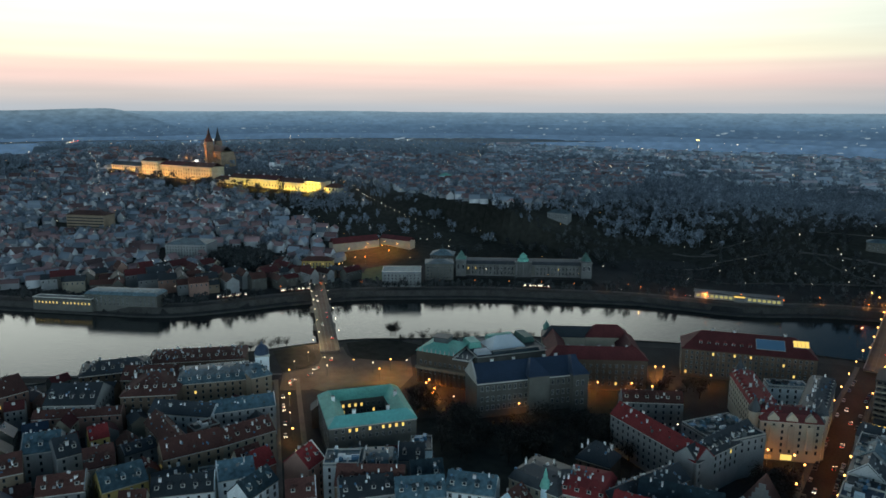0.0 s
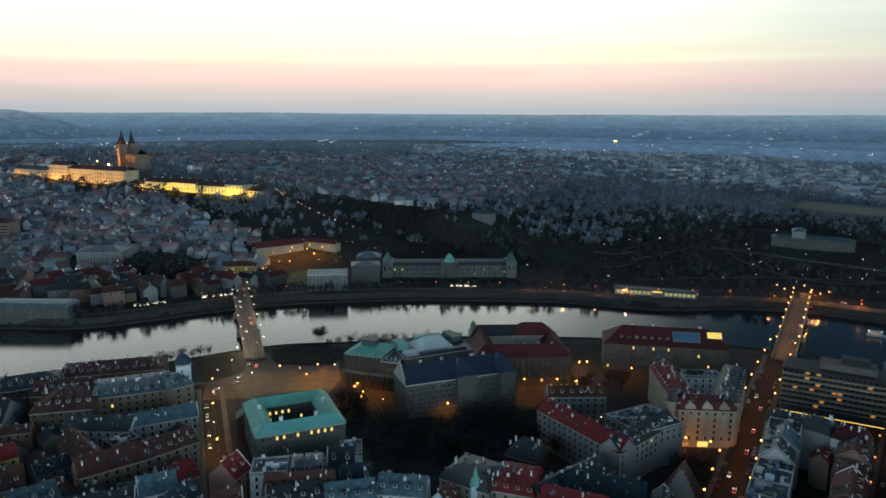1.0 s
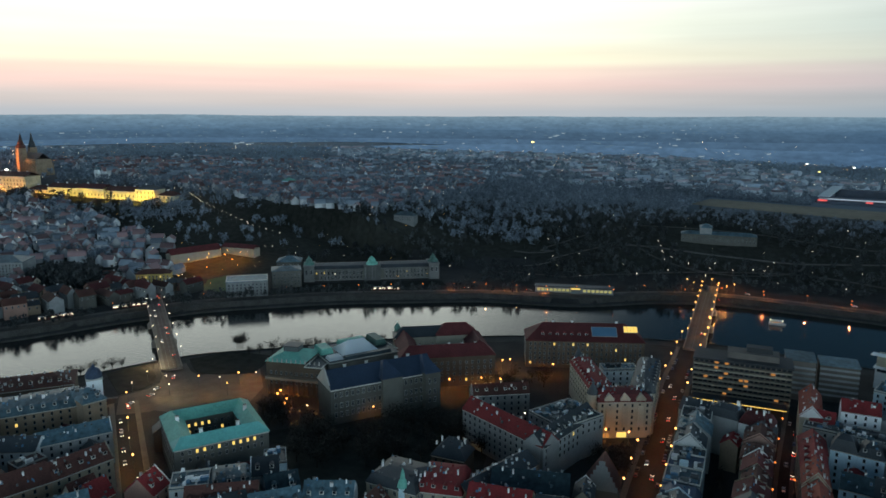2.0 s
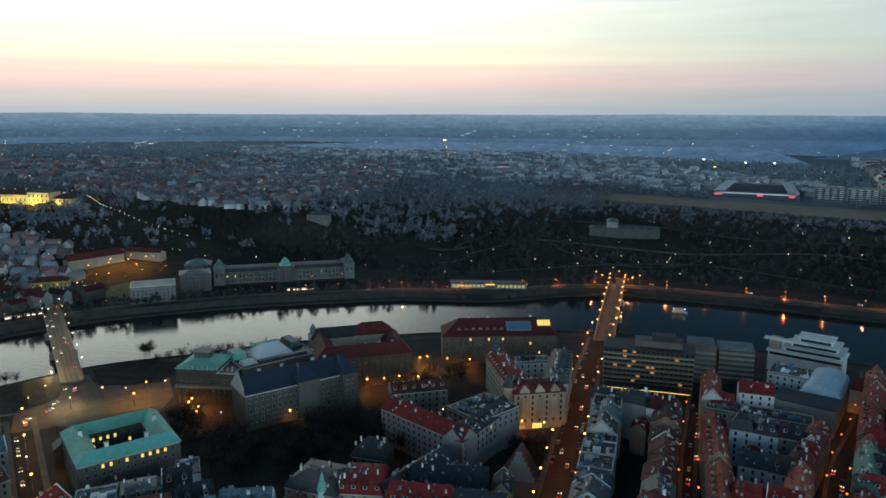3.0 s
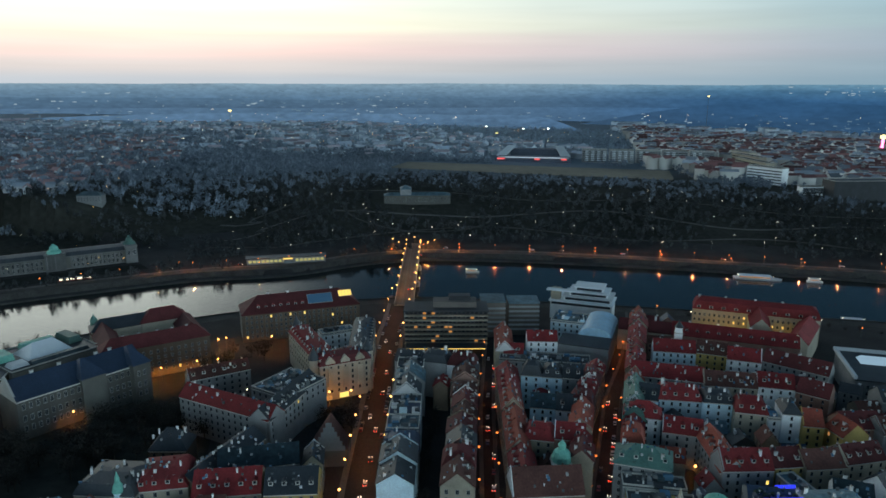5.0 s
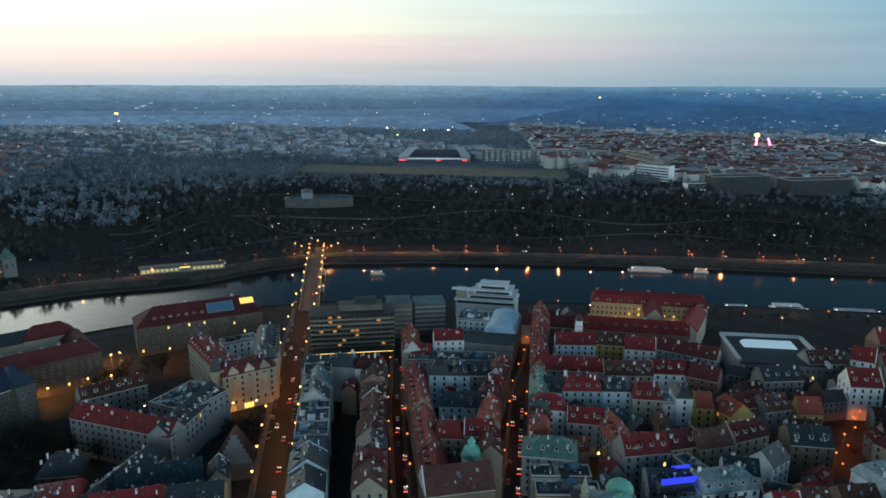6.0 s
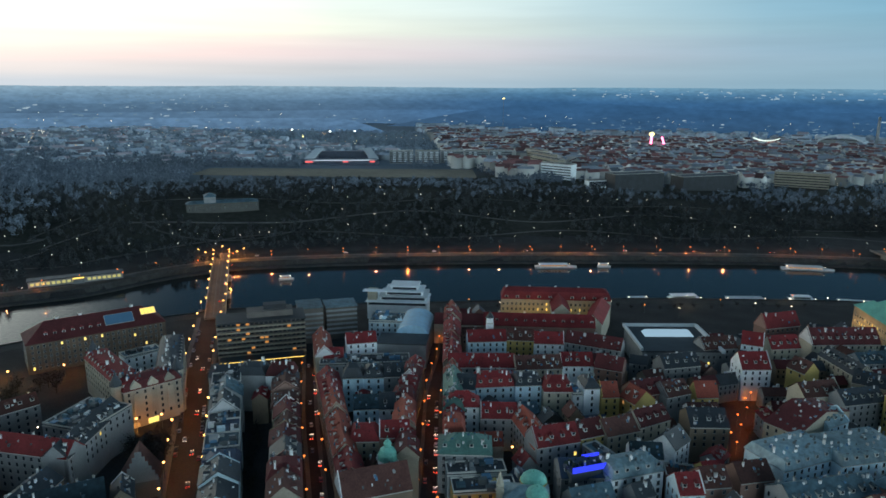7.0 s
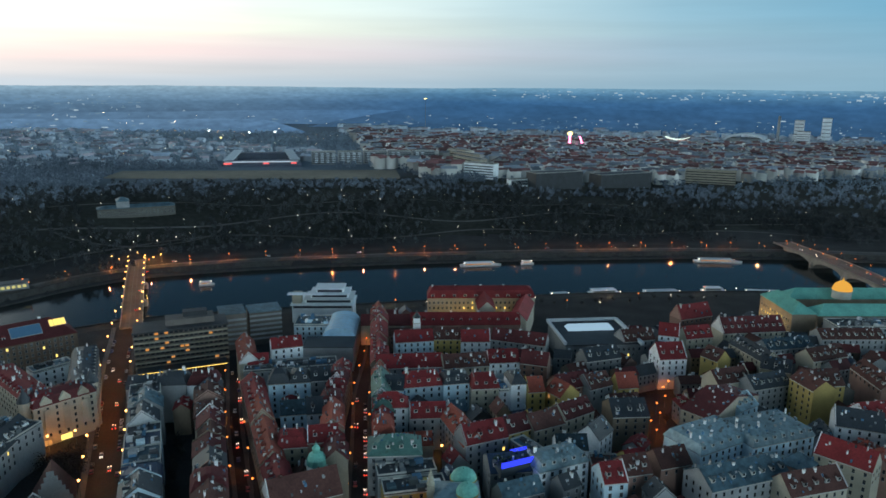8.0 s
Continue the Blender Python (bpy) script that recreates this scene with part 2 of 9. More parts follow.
class Shape:
    """Vertices, faces and materials of one mesh."""

    def __init__(self):
        self.v, self.f, self.m, self.mats = [], [], [], []

    def slot(self, mat):
        if mat not in self.mats:
            self.mats.append(mat)
        return self.mats.index(mat)

    def add(self, verts, faces, mat):
        k, s = len(self.v), self.slot(mat)
        self.v += [tuple(p) for p in verts]
        self.f += [tuple(k + i for i in f) for f in faces]
        self.m += [s] * len(faces)
        return self

    def box(self, x0, y0, z0, x1, y1, z1, mat, taper=0.0):
        t = taper
        v = [(x0, y0, z0), (x1, y0, z0), (x1, y1, z0), (x0, y1, z0), (x0 + t, y0 + t, z1), (x1 - t, y0 + t, z1), (x1 - t, y1 - t, z1), (x0 + t, y1 - t, z1)]
        return self.add(v, [(3, 2, 1, 0), (4, 5, 6, 7), (0, 1, 5, 4), (1, 2, 6, 5), (2, 3, 7, 6), (3, 0, 4, 7)], mat)

    def turned(self, profile, mat, n=16, x=0, y=0, cap=True):
        """A surface of revolution about the upright through (x, y): profile of (radius, height)."""
        v, f = [], []
        for r, z in profile:
            v += [(x + r * math.cos(2 * math.pi * i / n), y + r * math.sin(2 * math.pi * i / n), z) for i in range(n)]
        for k in range(len(profile) - 1):
            f += [(k * n + i, k * n + (i + 1) % n, (k + 1) * n + (i + 1) % n, (k + 1) * n + i) for i in range(n)]
        if cap:
            f += [tuple(range(n - 1, -1, -1)), tuple((len(profile) - 1) * n + i for i in range(n))]
        return self.add(v, f, mat)

    def data(self, name):
        me = bpy.data.meshes.new(name)
        me.from_pydata(self.v, [], self.f)
        for m in self.mats:
            me.materials.append(m)
        me.polygons.foreach_set("material_index", self.m)
        me.update()
        return me


def part(name, shape, parent=None, label="", at=None):
    """Links a shape (or a mesh that is shared) as one mesh object, under a thing or a part."""
    ob = new(name, shape.data(name) if isinstance(shape, Shape) else shape)
    if parent:
        ob.parent = parent
    if at is not None:
        ob.matrix_local = at
    if label:
        ob["label"] = label
    return ob


def thing(name, m, label, category, group=""):
    ob = new(name)
    ob.empty_display_size = 0.5
    ob.matrix_world = m
    return tagged(ob, label, category, group)


def structure(name, shape, label, category=""):
    return tagged(part(name, shape), label, category, kind="structure")


def mesh_from_arrays(name, verts, tris, mats, index=None):
    me = bpy.data.meshes.new(name)
    verts, tris = np.asarray(verts, dtype=np.float32), np.asarray(tris, dtype=np.int32)
    me.vertices.add(len(verts))
    me.vertices.foreach_set("co", verts.ravel())
    k = tris.shape[1]
    me.loops.add(tris.size)
    me.loops.foreach_set("vertex_index", tris.ravel())
    me.polygons.add(len(tris))
    me.polygons.foreach_set("loop_start", np.arange(0, tris.size, k, dtype=np.int32))
    for m in mats:
        me.materials.append(m)
    if index is not None:
        me.polygons.foreach_set("material_index", np.asarray(index, dtype=np.int32))
    me.update(calc_edges=True)
    return me


rng = np.random.default_rng(7)
EYE_X, EYE_Y = 94.0, -530.0    # the middle of the ground sheet

# ---- the lie of the land ----
FAR_BANK = [(-1500, -760), (-900, -470), (-643, -323), (-570, -275), (-502, -233), (-476, -179), (-461, -139), (-421, -70), (-338, 10), (-205, 98),
            (-117, 122), (-60, 175), (4, 203), (120, 205), (252, 192), (420, 168), (567, 139), (690, 100), (850, 30), (1100, -90), (1800, -300)]
NEAR_BANK = [(-1300, -1100), (-700, -700), (-455, -480), (-398, -385), (-378, -312), (-345, -240), (-318, -178), (-275, -140), (-225, -85), (-140, -25),
             (-60, 20), (19, 44), (130, 40), (241, 30), (377, 17), (536, -16), (640, -55), (760, -110), (1000, -240), (1700, -520)]
WATER_LEVEL = -6.0


def smooth(a, b, x):
    t = np.clip((np.asarray(x, dtype=float) - a) / (b - a), 0, 1)
    return t * t * (3 - 2 * t)


def beside(line, x, y):
    """Distance from a polyline, positive to its left."""
    best, sign = np.full(np.shape(x), 1e9), np.ones(np.shape(x))
    for (ax, ay), (bx, by) in zip(line[:-1], line[1:]):
        dx, dy = bx - ax, by - ay
        u = np.clip(((x - ax) * dx + (y - ay) * dy) / (dx * dx + dy * dy), 0, 1)
        ex, ey = x - ax - u * dx, y - ay - u * dy
        d = np.hypot(ex, ey)
        c = np.sign(dx * (y - ay) - dy * (x - ax))
        near = d < best - 1e-6
        best, sign = np.where(near, d, best), np.where(near, c, sign)
    return best * sign


def land(x, y):
    """Height of the ground: the flat old town, the river bed, the park slope, the castle ridge and the rim of hills."""
    x, y = np.asarray(x, dtype=float), np.asarray(y, dtype=float)
    far, near = beside(FAR_BANK, x, y), beside(NEAR_BANK, x, y)
    dist = np.hypot(x - EYE_X, y - EYE_Y)
    east = smooth(-470, -250, x)
    foot = 48 + 95 * (1 - smooth(-240, -120, x))
    plateau = np.clip(36 - 0.022 * x, 10, 58)
    plateau = plateau * (1 - 0.75 * smooth(450, 900, x))
    slope = plateau * smooth(foot, foot + 190, far)
    # castle ridge, from its east end to the west, with high ground behind it
    ax, ay, bx, by = -700.0, 235.0, -1500.0, 140.0
    u = np.clip(((x - ax) * (bx - ax) + (y - ay) * (by - ay)) / ((bx - ax) ** 2 + (by - ay) ** 2), 0, 1)
    px, py = ax + u * (bx - ax), ay + u * (by - ay)
    off = np.hypot(x - px, y - py)
    behind = smooth(-40, 40, (y - py) + 0.1 * (x - px))
    ridge = (46 + 8 * u) * np.where(behind > 0.5, 1.0, np.exp(-(off / 150) ** 2))
    west = 5 * smooth(30, 200, far) + ridge * smooth(60, 260, far) + 0.028 * np.clip(-x - 650, 0, 900) * smooth(100, 400, far)
    west = west + 62 * np.exp(-(((x + 1500) / 260) ** 2 + ((y + 190) / 200) ** 2))
    h = np.where(far > 0, west * (1 - east) + slope * east, 0.0)
    az = np.arctan2(-(x - EYE_X), y - EYE_Y)
    low = smooth(-0.15, -0.75, az)
    rise = (np.clip((dist - 1500) / 3250, 0, 1.1)) ** (1.3 + 0.5 * low)
    rim = 26 + 5 * np.sin(az * 9 + 1) + 3 * np.sin(az * 23)
    h = h + np.where(far > 0, (rim - h) * rise, 0.0)
    h = np.where((far <= 0) & (near > 0), -11.0, h)
    back = np.where(near <= 0, 40 * smooth(1500, 4500, dist), 0.0)
    return h + back


def ground_at(x, y):
    return float(land(np.array([x]), np.array([y]))[0])

# ---- ground, river and banks ----


def build_ground():
    fine = np.radians(np.arange(-62, 90, 0.5))
    coarse = np.radians(np.arange(90, 298, 4.0))
    ang = np.concatenate([fine, coarse])
    rad = np.concatenate([[5.0, 60.0, 120.0], np.geomspace(180, 4930, 300)])
    a, r = np.meshgrid(ang, rad)
    x, y = EYE_X - r * np.sin(a), EYE_Y + r * np.cos(a)
    z = land(x, y)
    n, k = len(ang), len(rad)
    verts = np.stack([x, y, z], -1).reshape(-1, 3)
    i, j = np.meshgrid(np.arange(k - 1), np.arange(n), indexing="ij")
    j2 = (j + 1) % n
    quads = np.stack([i * n + j, (i + 1) * n + j, (i + 1) * n + j2, i * n + j2], -1).reshape(-1, 4)[:, ::-1]
    cx, cy = x[:-1].ravel(), y[:-1].ravel()
    far = beside(FAR_BANK, cx, cy)
    park = (far > 25) & (z[:-1].ravel() > 2.5) | (np.hypot(cx - EYE_X, cy - EYE_Y) > 1600)
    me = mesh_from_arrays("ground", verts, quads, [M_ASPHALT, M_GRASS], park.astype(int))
    me.polygons.foreach_set("use_smooth", np.ones(len(quads), dtype=bool))
    tagged(new("ground", me), "dark paved old town ground and grassy hills up to the horizon", "ground", kind="structure")


build_ground()

water = Shape()
water.add([(-2600, -1500, WATER_LEVEL), (2600, -1500, WATER_LEVEL), (2600, 700, WATER_LEVEL), (-2600, 700, WATER_LEVEL)], [(0, 1, 2, 3)], M_WATER)
structure("water", water, "calm grey river water mirroring the evening sky", "river")


def resample(line, step):
    pts = [np.array(p, dtype=float) for p in line]
    out = [pts[0]]
    for a, b in zip(pts[:-1], pts[1:]):
        n = max(1, int(np.linalg.norm(b - a) / step))
        out += [a + (b - a) * (i + 1) / n for i in range(n)]
    out = np.array(out)
    for _ in range(3):
        out[1:-1] = 0.25 * out[:-2] + 0.5 * out[1:-1] + 0.25 * out[2:]
    return out


def normals(p):
    d = np.gradient(p, axis=0)
    d /= np.linalg.norm(d, axis=1, keepdims=True)
    return np.stack([-d[:, 1], d[:, 0]], -1)


def sweep(shape, p, section, mat, flip=False):
    """Draws a section (offset to the left, height) along a line of points; heights may be functions of place."""
    n = normals(p)
    k = len(section)
    v = []
    for q, m in zip(p, n):
        for o, h in section:
            s = q + m * o
            v.append((s[0], s[1], h(s[0], s[1]) if callable(h) else h))
    f = []
    for i in range(len(p) - 1):
        for j in range(k - 1):
            q = (i * k + j, (i + 1) * k + j, (i + 1) * k + j + 1, i * k + j + 1)
            f.append(q[::-1] if flip else q)
    shape.add(v, f, mat)
    return shape


far_line = resample([p for p in FAR_BANK if -1000 < p[0] < 1300], 14)
near_line = resample([p for p in NEAR_BANK if -800 < p[0] < 1300], 14)
wall = Shape()
sweep(wall, far_line, [(-9, -9), (-8.5, -4.6), (-1, -4.4), (0, 0.2), (0, 1.1), (0.6, 1.1), (0.6, 0.25), (16, 0.15), (19, -1.5)], M_STONE)
structure("embankment_wall_far", wall, "sloping stone embankment wall with low quay and parapet", "embankment")
wall = Shape()
sweep(wall, near_line, [(9, -9), (8.5, -4.6), (1, -4.4), (0, 0.2), (0, 1.1), (-0.6, 1.1), (-0.6, 0.25), (-14, 0.15), (-17, -1.5)], M_STONE, flip=True)
structure("embankment_wall_near", wall, "stone embankment wall with low quay along the old town", "embankment")

# the embankment road on the far side, with its raised pavement
road = Shape()
sweep(road, far_line, [(19, 0.30), (34, 0.30)], M_ASPHALT)
structure("road_far_embankment", road, "dark asphalt embankment road lined with orange lamps", "road")
pave = Shape()
sweep(pave, far_line, [(14, 0.1), (14.2, 0.45), (18.8, 0.45), (19, 0.25)], M_PAVING)
structure("pavement_far_embankment", pave, "pale stone riverside pavement above the quay", "pavement")


def street(name, pts, width, label, side=3.0):
    p = resample(pts, 12)
    w = width / 2
    structure("road_" + name, sweep(Shape(), p, [(w, 0.04), (-w, 0.04)], M_ASPHALT, flip=True), "dark asphalt of " + label, "road")
    for tag, s in (("a", 1), ("b", -1)):
        sec = [(s * w, 0.0), (s * w, 0.16), (s * (w + side), 0.16), (s * (w + side), -0.1)]
        structure("pavement_%s_%s" % (name, tag), sweep(Shape(), p, sec, M_PAVING, flip=s > 0), "raised stone pavement with kerb beside " + label, "pavement")


street("avenue", [(46, -340), (32, -259), (21, -150), (11, -50), (8, 10), (4, 46)], 14, "the lamplit avenue that leads to the bridge")
street("lane", [(93, -320), (90.5, -267), (85, -160), (84.5, -60)], 5, "a narrow lane between apartment blocks", 2)
street("cross", [(124, -320), (136, -262), (151, -183), (158, -140), (174, -91), (190, -18), (196, 25)], 7, "a narrow street lit by orange lamps", 2)
street("quay", [(-420, -390), (-330, -300), (-290, -264)], 10, "the broad street that leads to the stone bridge", 3)
street("south", [(-285, -262), (-230, -300), (-150, -355), (-120, -380)], 11, "the broad street beside the green-roofed faculty", 3)

square = Shape()
square.add([(-262, -262, 0.03), (-205, -248, 0.03), (-226, -200, 0.03), (-256, -172, 0.03), (-276, -198, 0.03), (-291, -236, 0.03)], [(0, 1, 2, 3, 4, 5)], M_PAVING)
structure("pavement_square", square, "open stone-paved square in front of the concert hall", "square")
M_SETTS = material("worn_granite_setts", (0.115, 0.100, 0.090), vary=0.2, grain=0.8, coords="Position", specular=0.1)
fan = Shape()
fan.add([(-327, -205, 0.06), (-311, -213, 0.06), (-301, -219, 0.06), (-292, -229, 0.06), (-290, -240, 0.06), (-295, -258, 0.06), (-272, -277, 0.06), (-258, -264, 0.06), (-262, -240, 0.06),
         (-256, -219, 0.06), (-240, -206, 0.06), (-249, -188, 0.06), (-268, -200, 0.06), (-281, -206, 0.06), (-291, -203, 0.06), (-303, -196, 0.06), (-316, -187, 0.06)], [tuple(range(17))], M_SETTS)
structure("road_junction", fan, "wide junction of worn pale setts where the bridge meets the square", "road")
for tag, pts in (("river", [(-312, -186), (-302, -193), (-291, -200), (-281, -203), (-268, -197), (-250, -184), (-262, -150), (-298, -158)]), ("west", [(-330, -211), (-312, -217), (-303, -223), (-295, -232), (-293, -242), (-298, -256), (-338, -236)])):
    bed = Shape()
    k = len(pts)
    bed.add([(*p, 0.28) for p in pts] + [(*p, -0.2) for p in pts], [tuple(range(k - 1, -1, -1))] + [(i, (i + 1) % k, k + (i + 1) % k, k + i) for i in range(k)], M_GRASS)
    structure("lawn_" + tag, bed, "dark kerbed lawn beside the bridge head", "lawn")


soil = Shape()
soil.add([(-178, -250, 0.05), (-95, -300, 0.05), (-40, -262, 0.05), (-62, -190, 0.05), (-100, -150, 0.05), (-140, -205, 0.05)], [(0, 1, 2, 3, 4, 5)], M_GRASS)
structure("cemetery_ground", soil, "dark leaf-strewn ground of the old cemetery", "ground")


def bridge(name, a, b, width, deck, arches, label, rise=0.0):
    """A road bridge on arches: deck, road, two pavements, two parapets, an arch ring for each span and a pier between them."""
    a, b = Vector((*a, 0)), Vector((*b, 0))
    span = (b - a).length
    ang = math.atan2(b.y - a.y, b.x - a.x)
    top = thing(name, Matrix.Translation((a.x, a.y, 0)) @ Matrix.Rotation(ang, 4, "Z"), label, "bridge")
    w, n = width / 2, 24

    def camber(u):
        return deck + rise * math.sin(math.pi * u)

    def strip(y0, y1, dz, thick, mat, x0=-25, x1=span + 25):
        s, v, f = Shape(), [], []
        for i in range(n + 1):
            x = x0 + (x1 - x0) * i / n
            z = camber(min(max(x / span, 0), 1)) + dz
            v += [(x, y0, z), (x, y1, z), (x, y1, z - thick), (x, y0, z - thick)]
        for i in range(n):
            for j in range(4):
                f.append((4 * i + j, 4 * i + (j + 1) % 4, 4 * i + 4 + (j + 1) % 4, 4 * i + 4 + j)[::-1])
        return s.add(v, f + [(0, 1, 2, 3), (4 * n + 3, 4 * n + 2, 4 * n + 1, 4 * n)], mat)
    part("deck", strip(-w, w, -0.05, 0.9, M_BRIDGE), top)
    part("roadway", strip(-w + 3.2, w - 3.2, 0.03, 0.1, M_SETTS), top, "roadway of worn setts with tram tracks")
    for s in (-1, 1):
        part("pavement", strip(min(s * (w - 3.2), s * (w - 0.5)), max(s * (w - 3.2), s * (w - 0.5)), 0.15, 0.3, M_PAVING), top, "pale paved footway")
        part("parapet", strip(min(s * w, s * (w - 0.5)), max(s * w, s * (w - 0.5)), 1.1, 1.3, M_BRIDGE), top)
        part("tram_rail", strip(s * 1.6 - 0.12, s * 1.6 + 0.12, 0.045, 0.05, M_STEEL), top, "steel tram rail")
    each = span / arches
    for k in range(arches):
        s, v, f = Shape(), [], []
        m = 14
        x0, x1 = k * each + 2.2, (k + 1) * each - 2.2
        for i in range(m + 1):
            x = x0 + (x1 - x0) * i / m
            z = WATER_LEVEL + 0.5 + (deck - 1.6 - WATER_LEVEL) * math.sqrt(max(0, 1 - (2 * i / m - 1) ** 2)) * 0.92
            zt = camber(x / span) - 0.9
            v += [(x, -w + 0.3, z), (x, w - 0.3, z), (x, -w + 0.3, zt), (x, w - 0.3, zt)]
        for i in range(m):
            o = 4 * i
            f += [(o, o + 1, o + 5, o + 4), (o, o + 4, o + 6, o + 2), (o + 1, o + 3, o + 7, o + 5)]
        part("arch", s.add(v, f, M_BRIDGE), top)
    for k in range(arches + 1):
        x = k * each
        s = Shape().box(x - 2.3, -w + 0.1, -11, x + 2.3, w - 0.1, camber(k / arches) - 0.92, M_BRIDGE)
        s.turned([(2.5, -11), (2.5, -2), (0.3, 0.5)], M_BRIDGE, 10, x, -w)
        s.turned([(2.5, -11), (2.5, -2), (0.3, 0.5)], M_BRIDGE, 10, x, w)
        part("pier", s, top)
    return top


bridge("stone_bridge", (-323, -195), (-503, -66), 14.5, 1.6, 4, "grey stone arch bridge with tramway and busy evening traffic", 1.2)
bridge("steel_bridge", (9, 38), (-8, 211), 16, 3.0, 3, "low arch bridge at the end of the lamplit avenue", 2.2)
bridge("concrete_bridge", (664, -50), (700, 112), 22, 4.0, 3, "broad concrete bridge with red traffic lights", 2.0)

# ---- backdrop: rims of hills in the evening haze ----


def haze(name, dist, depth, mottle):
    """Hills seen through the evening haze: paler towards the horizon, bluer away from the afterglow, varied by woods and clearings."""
    # the haze is a glow of the hill surface itself, ramped by height
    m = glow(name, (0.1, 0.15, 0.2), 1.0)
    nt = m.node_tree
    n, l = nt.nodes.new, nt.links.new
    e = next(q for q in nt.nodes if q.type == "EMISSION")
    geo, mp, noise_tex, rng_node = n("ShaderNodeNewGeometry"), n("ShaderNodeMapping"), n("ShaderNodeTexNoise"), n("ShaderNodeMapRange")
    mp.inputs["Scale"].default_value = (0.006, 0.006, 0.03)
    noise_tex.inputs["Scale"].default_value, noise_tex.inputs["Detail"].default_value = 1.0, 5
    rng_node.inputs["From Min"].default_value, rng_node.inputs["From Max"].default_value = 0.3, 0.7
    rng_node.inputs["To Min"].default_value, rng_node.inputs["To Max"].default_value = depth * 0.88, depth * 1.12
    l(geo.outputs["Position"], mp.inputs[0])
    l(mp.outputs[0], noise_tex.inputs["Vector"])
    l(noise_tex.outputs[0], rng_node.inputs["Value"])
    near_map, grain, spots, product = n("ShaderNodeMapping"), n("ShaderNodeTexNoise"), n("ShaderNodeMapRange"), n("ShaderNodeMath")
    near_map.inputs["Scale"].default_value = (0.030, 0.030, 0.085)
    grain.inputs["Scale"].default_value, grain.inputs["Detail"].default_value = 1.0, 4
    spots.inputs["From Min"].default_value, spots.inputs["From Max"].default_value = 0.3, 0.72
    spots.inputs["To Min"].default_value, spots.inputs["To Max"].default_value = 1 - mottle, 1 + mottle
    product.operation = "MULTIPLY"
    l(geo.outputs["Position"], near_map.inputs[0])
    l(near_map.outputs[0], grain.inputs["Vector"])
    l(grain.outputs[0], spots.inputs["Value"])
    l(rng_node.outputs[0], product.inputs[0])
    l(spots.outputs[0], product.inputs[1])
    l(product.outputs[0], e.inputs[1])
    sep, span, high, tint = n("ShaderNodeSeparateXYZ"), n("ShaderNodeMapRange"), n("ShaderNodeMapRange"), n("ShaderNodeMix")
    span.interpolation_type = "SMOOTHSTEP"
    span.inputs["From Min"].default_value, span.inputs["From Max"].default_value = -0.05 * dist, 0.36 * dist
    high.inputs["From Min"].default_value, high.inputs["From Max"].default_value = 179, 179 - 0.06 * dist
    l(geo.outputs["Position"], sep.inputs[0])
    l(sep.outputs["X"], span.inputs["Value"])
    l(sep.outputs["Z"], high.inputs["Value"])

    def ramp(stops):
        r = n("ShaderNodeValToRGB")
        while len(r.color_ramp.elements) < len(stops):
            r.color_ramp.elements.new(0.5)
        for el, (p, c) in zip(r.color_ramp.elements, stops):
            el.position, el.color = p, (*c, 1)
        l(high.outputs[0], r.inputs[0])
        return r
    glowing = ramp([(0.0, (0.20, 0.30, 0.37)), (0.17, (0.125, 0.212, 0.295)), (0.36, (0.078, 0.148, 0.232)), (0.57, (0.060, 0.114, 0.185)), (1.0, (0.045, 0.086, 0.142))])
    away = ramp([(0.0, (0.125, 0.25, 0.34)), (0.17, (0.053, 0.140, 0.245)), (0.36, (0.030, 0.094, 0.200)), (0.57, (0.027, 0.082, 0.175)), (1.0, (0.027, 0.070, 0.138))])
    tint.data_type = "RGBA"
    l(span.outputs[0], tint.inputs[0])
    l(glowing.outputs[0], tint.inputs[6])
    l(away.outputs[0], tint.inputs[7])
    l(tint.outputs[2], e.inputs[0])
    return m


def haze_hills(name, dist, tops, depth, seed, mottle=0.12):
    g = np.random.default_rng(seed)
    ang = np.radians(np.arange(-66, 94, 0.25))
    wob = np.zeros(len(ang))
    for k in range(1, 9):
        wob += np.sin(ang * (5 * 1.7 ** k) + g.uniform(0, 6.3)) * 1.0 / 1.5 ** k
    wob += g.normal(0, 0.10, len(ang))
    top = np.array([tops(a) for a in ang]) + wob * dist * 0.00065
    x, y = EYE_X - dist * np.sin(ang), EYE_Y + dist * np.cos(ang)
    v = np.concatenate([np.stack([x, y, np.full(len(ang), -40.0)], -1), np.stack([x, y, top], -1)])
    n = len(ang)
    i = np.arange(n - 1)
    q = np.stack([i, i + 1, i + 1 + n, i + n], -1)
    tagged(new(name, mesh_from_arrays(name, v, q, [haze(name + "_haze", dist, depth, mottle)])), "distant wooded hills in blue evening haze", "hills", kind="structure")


def rim_far(a):
    return 179 - 4880 * (0.0022 + 0.0006 * math.sin(a * 3))


def rim_mid(a):
    return 179 - 4300 * (0.0105 + 0.003 * math.sin(a * 4 + 0.5) - 0.004 * float(smooth(-0.3, -0.8, a)))


def rim_near(a):
    right = float(smooth(0.15, -0.35, a))
    return 179 - 3600 * (0.0215 - 0.011 * right + 0.003 * math.sin(a * 7))


def rim_west(a):
    # the high wooded ground far to the left
    return 179 - 3300 * (0.040 - 0.0395 * float(smooth(1.00, 1.17, a)) + 0.0012 * math.sin(a * 31))


def rim_wood(a):
    # the wooded ridge to the right, dying out to the left
    right = float(smooth(0.02, -0.35, a))
    return 179 - 2750 * (0.062 - 0.036 * right + 0.004 * math.sin(a * 9 + 1))


